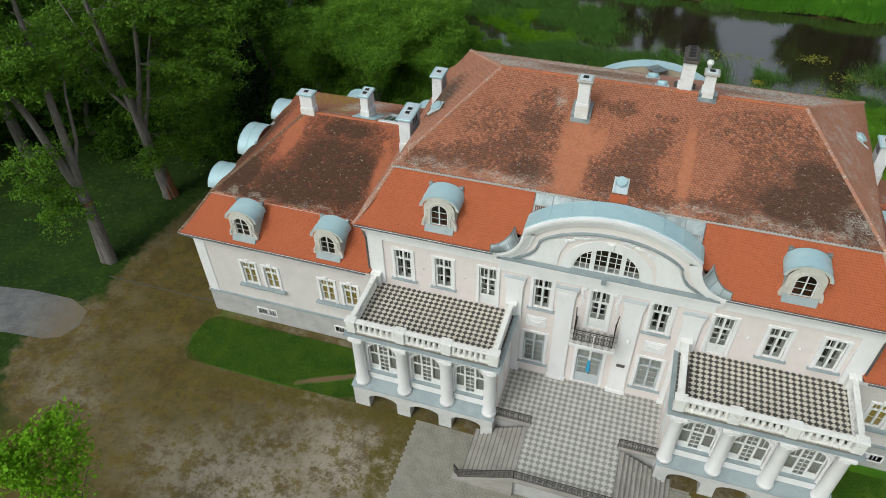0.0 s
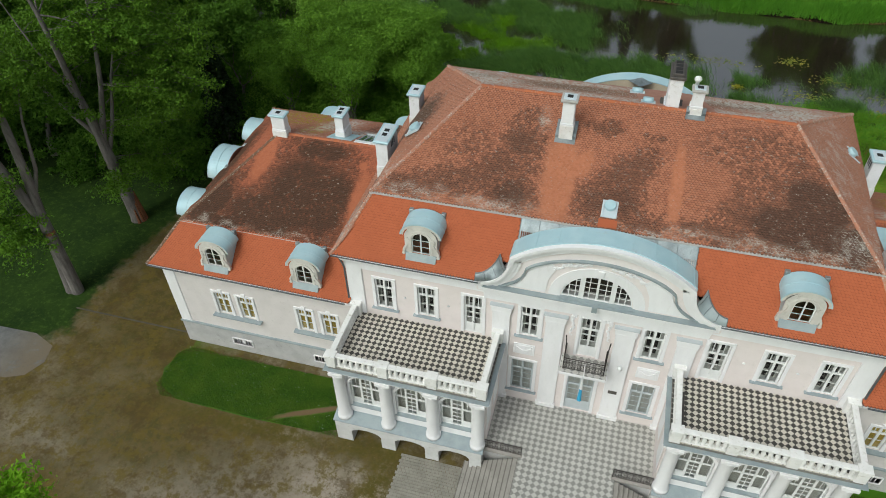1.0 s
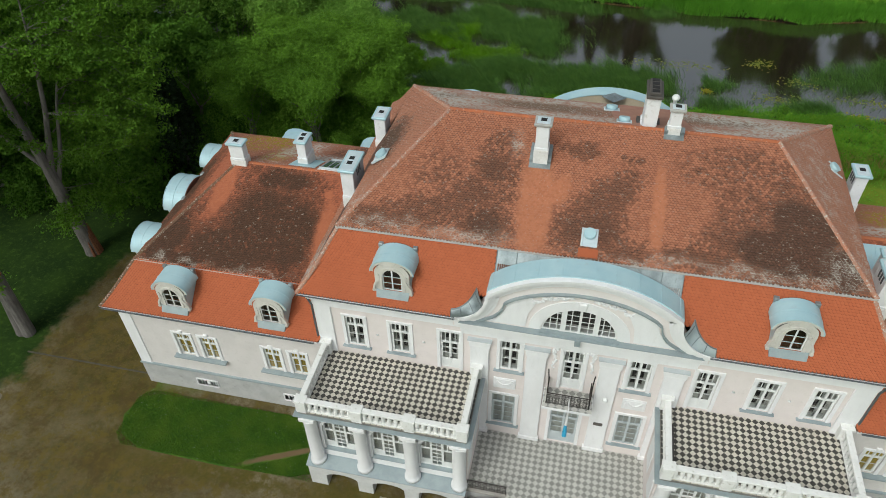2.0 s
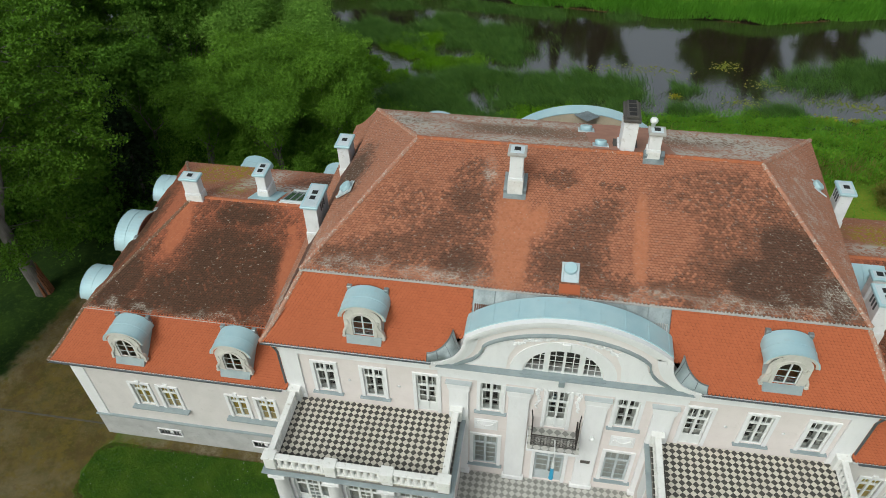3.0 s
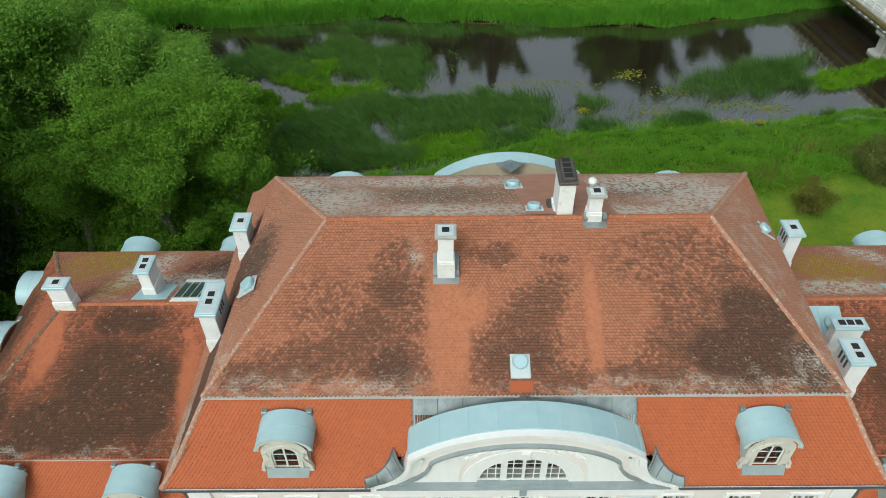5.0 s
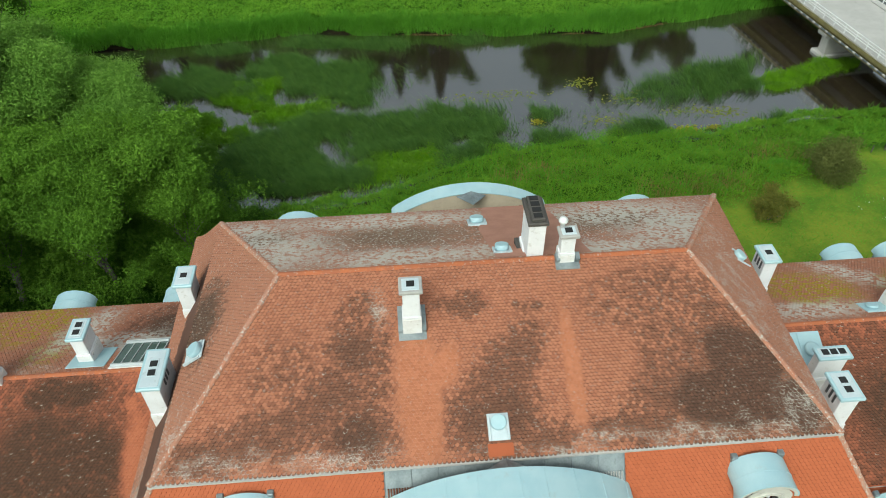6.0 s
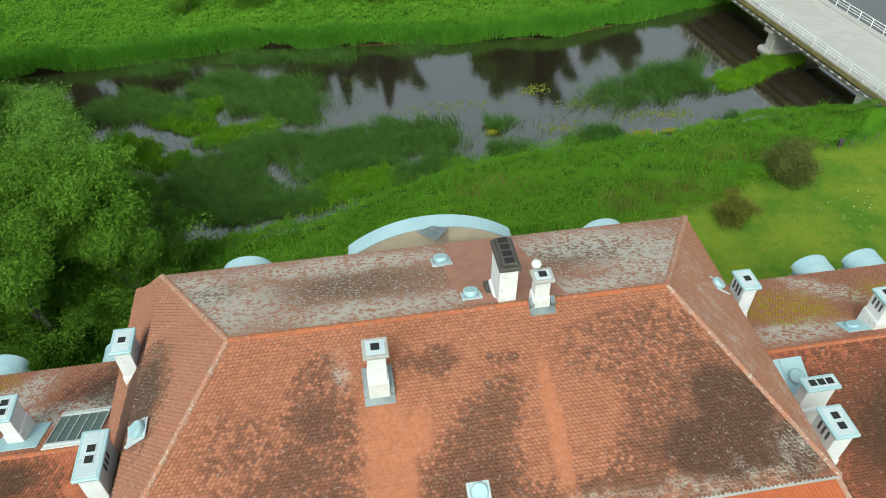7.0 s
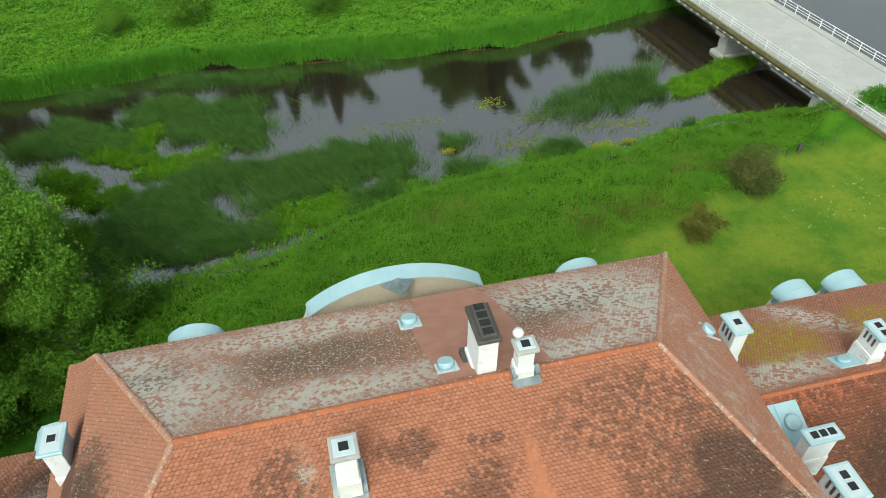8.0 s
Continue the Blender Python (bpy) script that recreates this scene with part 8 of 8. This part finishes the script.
place(shrub("shrub", 9, 1.3, leaf_material("dry_bush_leaf", (0.120, 0.145, 0.026), (0.270, 0.245, 0.052)), "low brownish shrub with dry twigs on the lawn", 9000, 0.15, 1.6), [(27.8, 31.6, 1.0, 0)])
place(shrub("shrub", 5, 2.0, DRYLEAF, "dense dark brownish green rounded shrub on the lawn", 15000, 0.15, 1.25), [(35.9, 37.2, 1.0, 90)])
place(shrub("willow_shrub", 8, 1.7, GRASS, "bright green shrub by the bridge"), [(53.4, 43.5, 0.9, 0), (31.5, 38.2, 0.45, 50)])
place(shrub("bank_bush", 15, 2.6, LEAF_MID, "green bush on the far meadow"), [(3.5, 83.5, 1.0, 0), (-14, 85.5, 1.2, 90), (15, 86, 0.9, 20), (-22, 84, 0.8, 50)])
place(shrub("undergrowth", 19, 1.8, LEAF_DARK, "dark undergrowth at the wood's edge"), [(-19, 26.5, 0.9, 0), (-24, 25.5, 1.0, 60), (-29.5, 25, 0.9, 120), (-33, 32, 1.1, 10), (-16.5, 35.5, 0.9, 200), (-20, 38.5, 1.0, 30), (-33.5, 27.5, 0.8, 80), (-38, 18, 1.6, 20), (-43, 21.5, 1.9, 70), (-48, 23, 2.0, 130), (-54, 20.5, 2.1, 200), (-59, 17, 2.0, 250), (-41.5, 27, 1.8, 310), (-36, 25, 1.4, 45), (-62, 12, 2.0, 15), (-47, 16.5, 1.3, 95), (-66, 22, 2.2, 60), (-33, 20.5, 0.9, 160)])
# fence posts and litter bin at the lawn's end
for i in range(5):
    x, y = 41.6 + 1.5 * i, 40.1 + 0.25 * i
    ob = tagged(part("fence_post", rod(bmesh.new(), (x, y, float(ground_z(x, y)) - 0.2), (x, y, float(ground_z(x, y)) + 0.8), 0.05, seg=6), BARK), "short weathered wooden fence post", "post", group="fence posts")
x, y = 43.5, 40.7
bin_ob = tagged(new("litter_bin"), "small black litter bin on the lawn", "bin")
bin_ob.location = (x, y, float(ground_z(x, y)))
part("bin_body", lathe(bmesh.new(), [(0.16, 0.0), (0.22, 0.1), (0.25, 0.75), (0.22, 0.8)], 0, 0, 10), SOOT, bin_ob)

# ---- bridge ----
bridge = tagged(new("bridge"), "concrete road bridge with white metal railings", "bridge")
bridge.matrix_basis = pose(50.0, 44.0, 0.0, 0, 0, 6.65)
BL = 62.0
part("deck", boxes((0.0, 9.5, -14.0, BL, 0.55, 0.96)), CONCRETE, bridge, "pale concrete deck")
part("kerb", boxes((0.0, 0.9, -14.0, BL, 0.96, 1.12), bevel=0.02), CONCRETE, bridge)
part("kerb", boxes((8.6, 9.5, -14.0, BL, 0.96, 1.12), bevel=0.02), CONCRETE, bridge)
part("roadway", boxes((0.92, 8.58, -14.0, BL, 0.964, 1.0)), CONCRETE, bridge)
OCHRE = plain("mossy_concrete_edge", (0.22, 0.19, 0.07), (0.13, 0.11, 0.05), 0.95, dirt=(0.30, 0.28, 0.22))
part("edge_beam", boxes((-0.10, 0.0, -14.0, BL, 0.50, 0.95), (0.3, 1.0, 0.0, BL, -0.35, 0.55), (8.5, 9.2, 0.0, BL, -0.35, 0.55), (3.5, 6.0, 0.0, BL, -0.35, 0.55)), OCHRE, bridge, "mossy edge beams")
part("service_pipe", rod(bmesh.new(), (-0.32, 0.5, 0.30), (-0.32, BL, 0.30), 0.11, seg=8), GUTTER, bridge, "dark service pipe with pale bands")
for i in range(46):
    part("pipe_band", rod(bmesh.new(), (-0.32, 1.0 + i * 1.3, 0.30), (-0.32, 1.45 + i * 1.3, 0.30), 0.12, seg=8), CONCRETE, bridge)
for y in (19.5, 40.0):
    pier = part("pier", boxes((1.0, 8.5, y - 0.7, y + 0.7, -3.8, -0.9), (0.3, 9.2, y - 0.9, y + 0.9, -0.9, -0.35), bevel=0.12), CONCRETE, bridge, "pale concrete pier")
    part("footing", boxes((0.5, 9.0, y - 1.2, y + 1.2, -4.2, -3.0), bevel=0.1), CONCRETE, bridge)
part("abutment", boxes((0.1, 9.4, -2.5, 4.0, -4.0, 0.5)), CONCRETE, bridge)
for x in (0.12, 9.38):
    rail = bmesh.new()
    for z in (0.45, 0.72, 1.05):
        rod(rail, (x, -14, 1.1 + z), (x, BL, 1.1 + z), 0.035 if z < 1 else 0.05, seg=5)
    rail_ob = part("railing", rail, PAINT, bridge, "white tubular railing")
    for i in range(39):
        part("post", boxes((x - 0.04, x + 0.04, -14 + 2 * i - 0.04, -14 + 2 * i + 0.04, 1.1, 2.15)), PAINT, rail_ob)
# stone channel and cellar slab beside the wing
tagged(part("drain_channel", boxes((-37.3, -27.5, 0.66, 0.78, -0.05, 0.018)), DIRT_SHADE, kind="structure"), "narrow stone drain across the yard", "drain")
tagged(part("stone_slab", boxes((-29.6, -27.6, 3.2, 5.4, -0.1, 0.16), bevel=0.03), GREY), "grey stone slab against the wing's end wall", "slab")
# split, rotten wood and a cut stump at the feet of the old trees
rnd = random.Random(2)
bm = bmesh.new()
for i in range(7):
    a = rnd.uniform(-0.9, 0.5)
    rod(bm, (-38.65 + 0.68 * math.cos(a), 11.0 + 0.68 * math.sin(a), -0.1), (-38.7 + 0.5 * math.cos(a), 11.0 + 0.5 * math.sin(a), rnd.uniform(1.2, 3.0)), 0.16, 0.05, seg=5)
tagged(part("split_wood", bm, ROT), "red-brown splintered wood at the foot of a park tree", "wood")
bm = rod(bmesh.new(), (-38.25, 2.25, -0.1), (-37.95, 2.25, 6.0), 0.46, 0.36, seg=12)
stump = tagged(new("cut_trunk"), "sawn-off second trunk beside a park tree", "trunk")
part("stem", bm, BARK, stump)
part("sawn_face", rod(bmesh.new(), (-37.95, 2.25, 5.98), (-37.95, 2.25, 6.03), 0.34, 0.34, seg=12), ROT, stump, "pale reddish sawn face")

# ---- single roof tiles near the ridge ----
T_SINGLE = tile_material("old_clay_tiles_single", OLD, OLD2, FRONT_STAINS, lichen=0.30, lichens=FRONT_PALE, clean=FRONT_CLEAN, single=True, wear=0.8, lip=LIP_OLD)
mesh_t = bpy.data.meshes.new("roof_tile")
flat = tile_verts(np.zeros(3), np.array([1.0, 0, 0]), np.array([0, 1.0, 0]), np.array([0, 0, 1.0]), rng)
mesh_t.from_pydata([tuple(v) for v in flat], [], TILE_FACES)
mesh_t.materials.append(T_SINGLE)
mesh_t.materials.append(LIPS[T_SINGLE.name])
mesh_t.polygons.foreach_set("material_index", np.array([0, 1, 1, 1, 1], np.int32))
for p, along, up, n in picked:
    tile_ob = new("roof_tile", mesh_t)
    tile_ob.parent = roof
    tile_ob.matrix_basis = Matrix(((along[0], up[0], n[0], p[0]), (along[1], up[1], n[1], p[1]), (along[2], up[2], n[2], p[2]), (0, 0, 0, 1)))
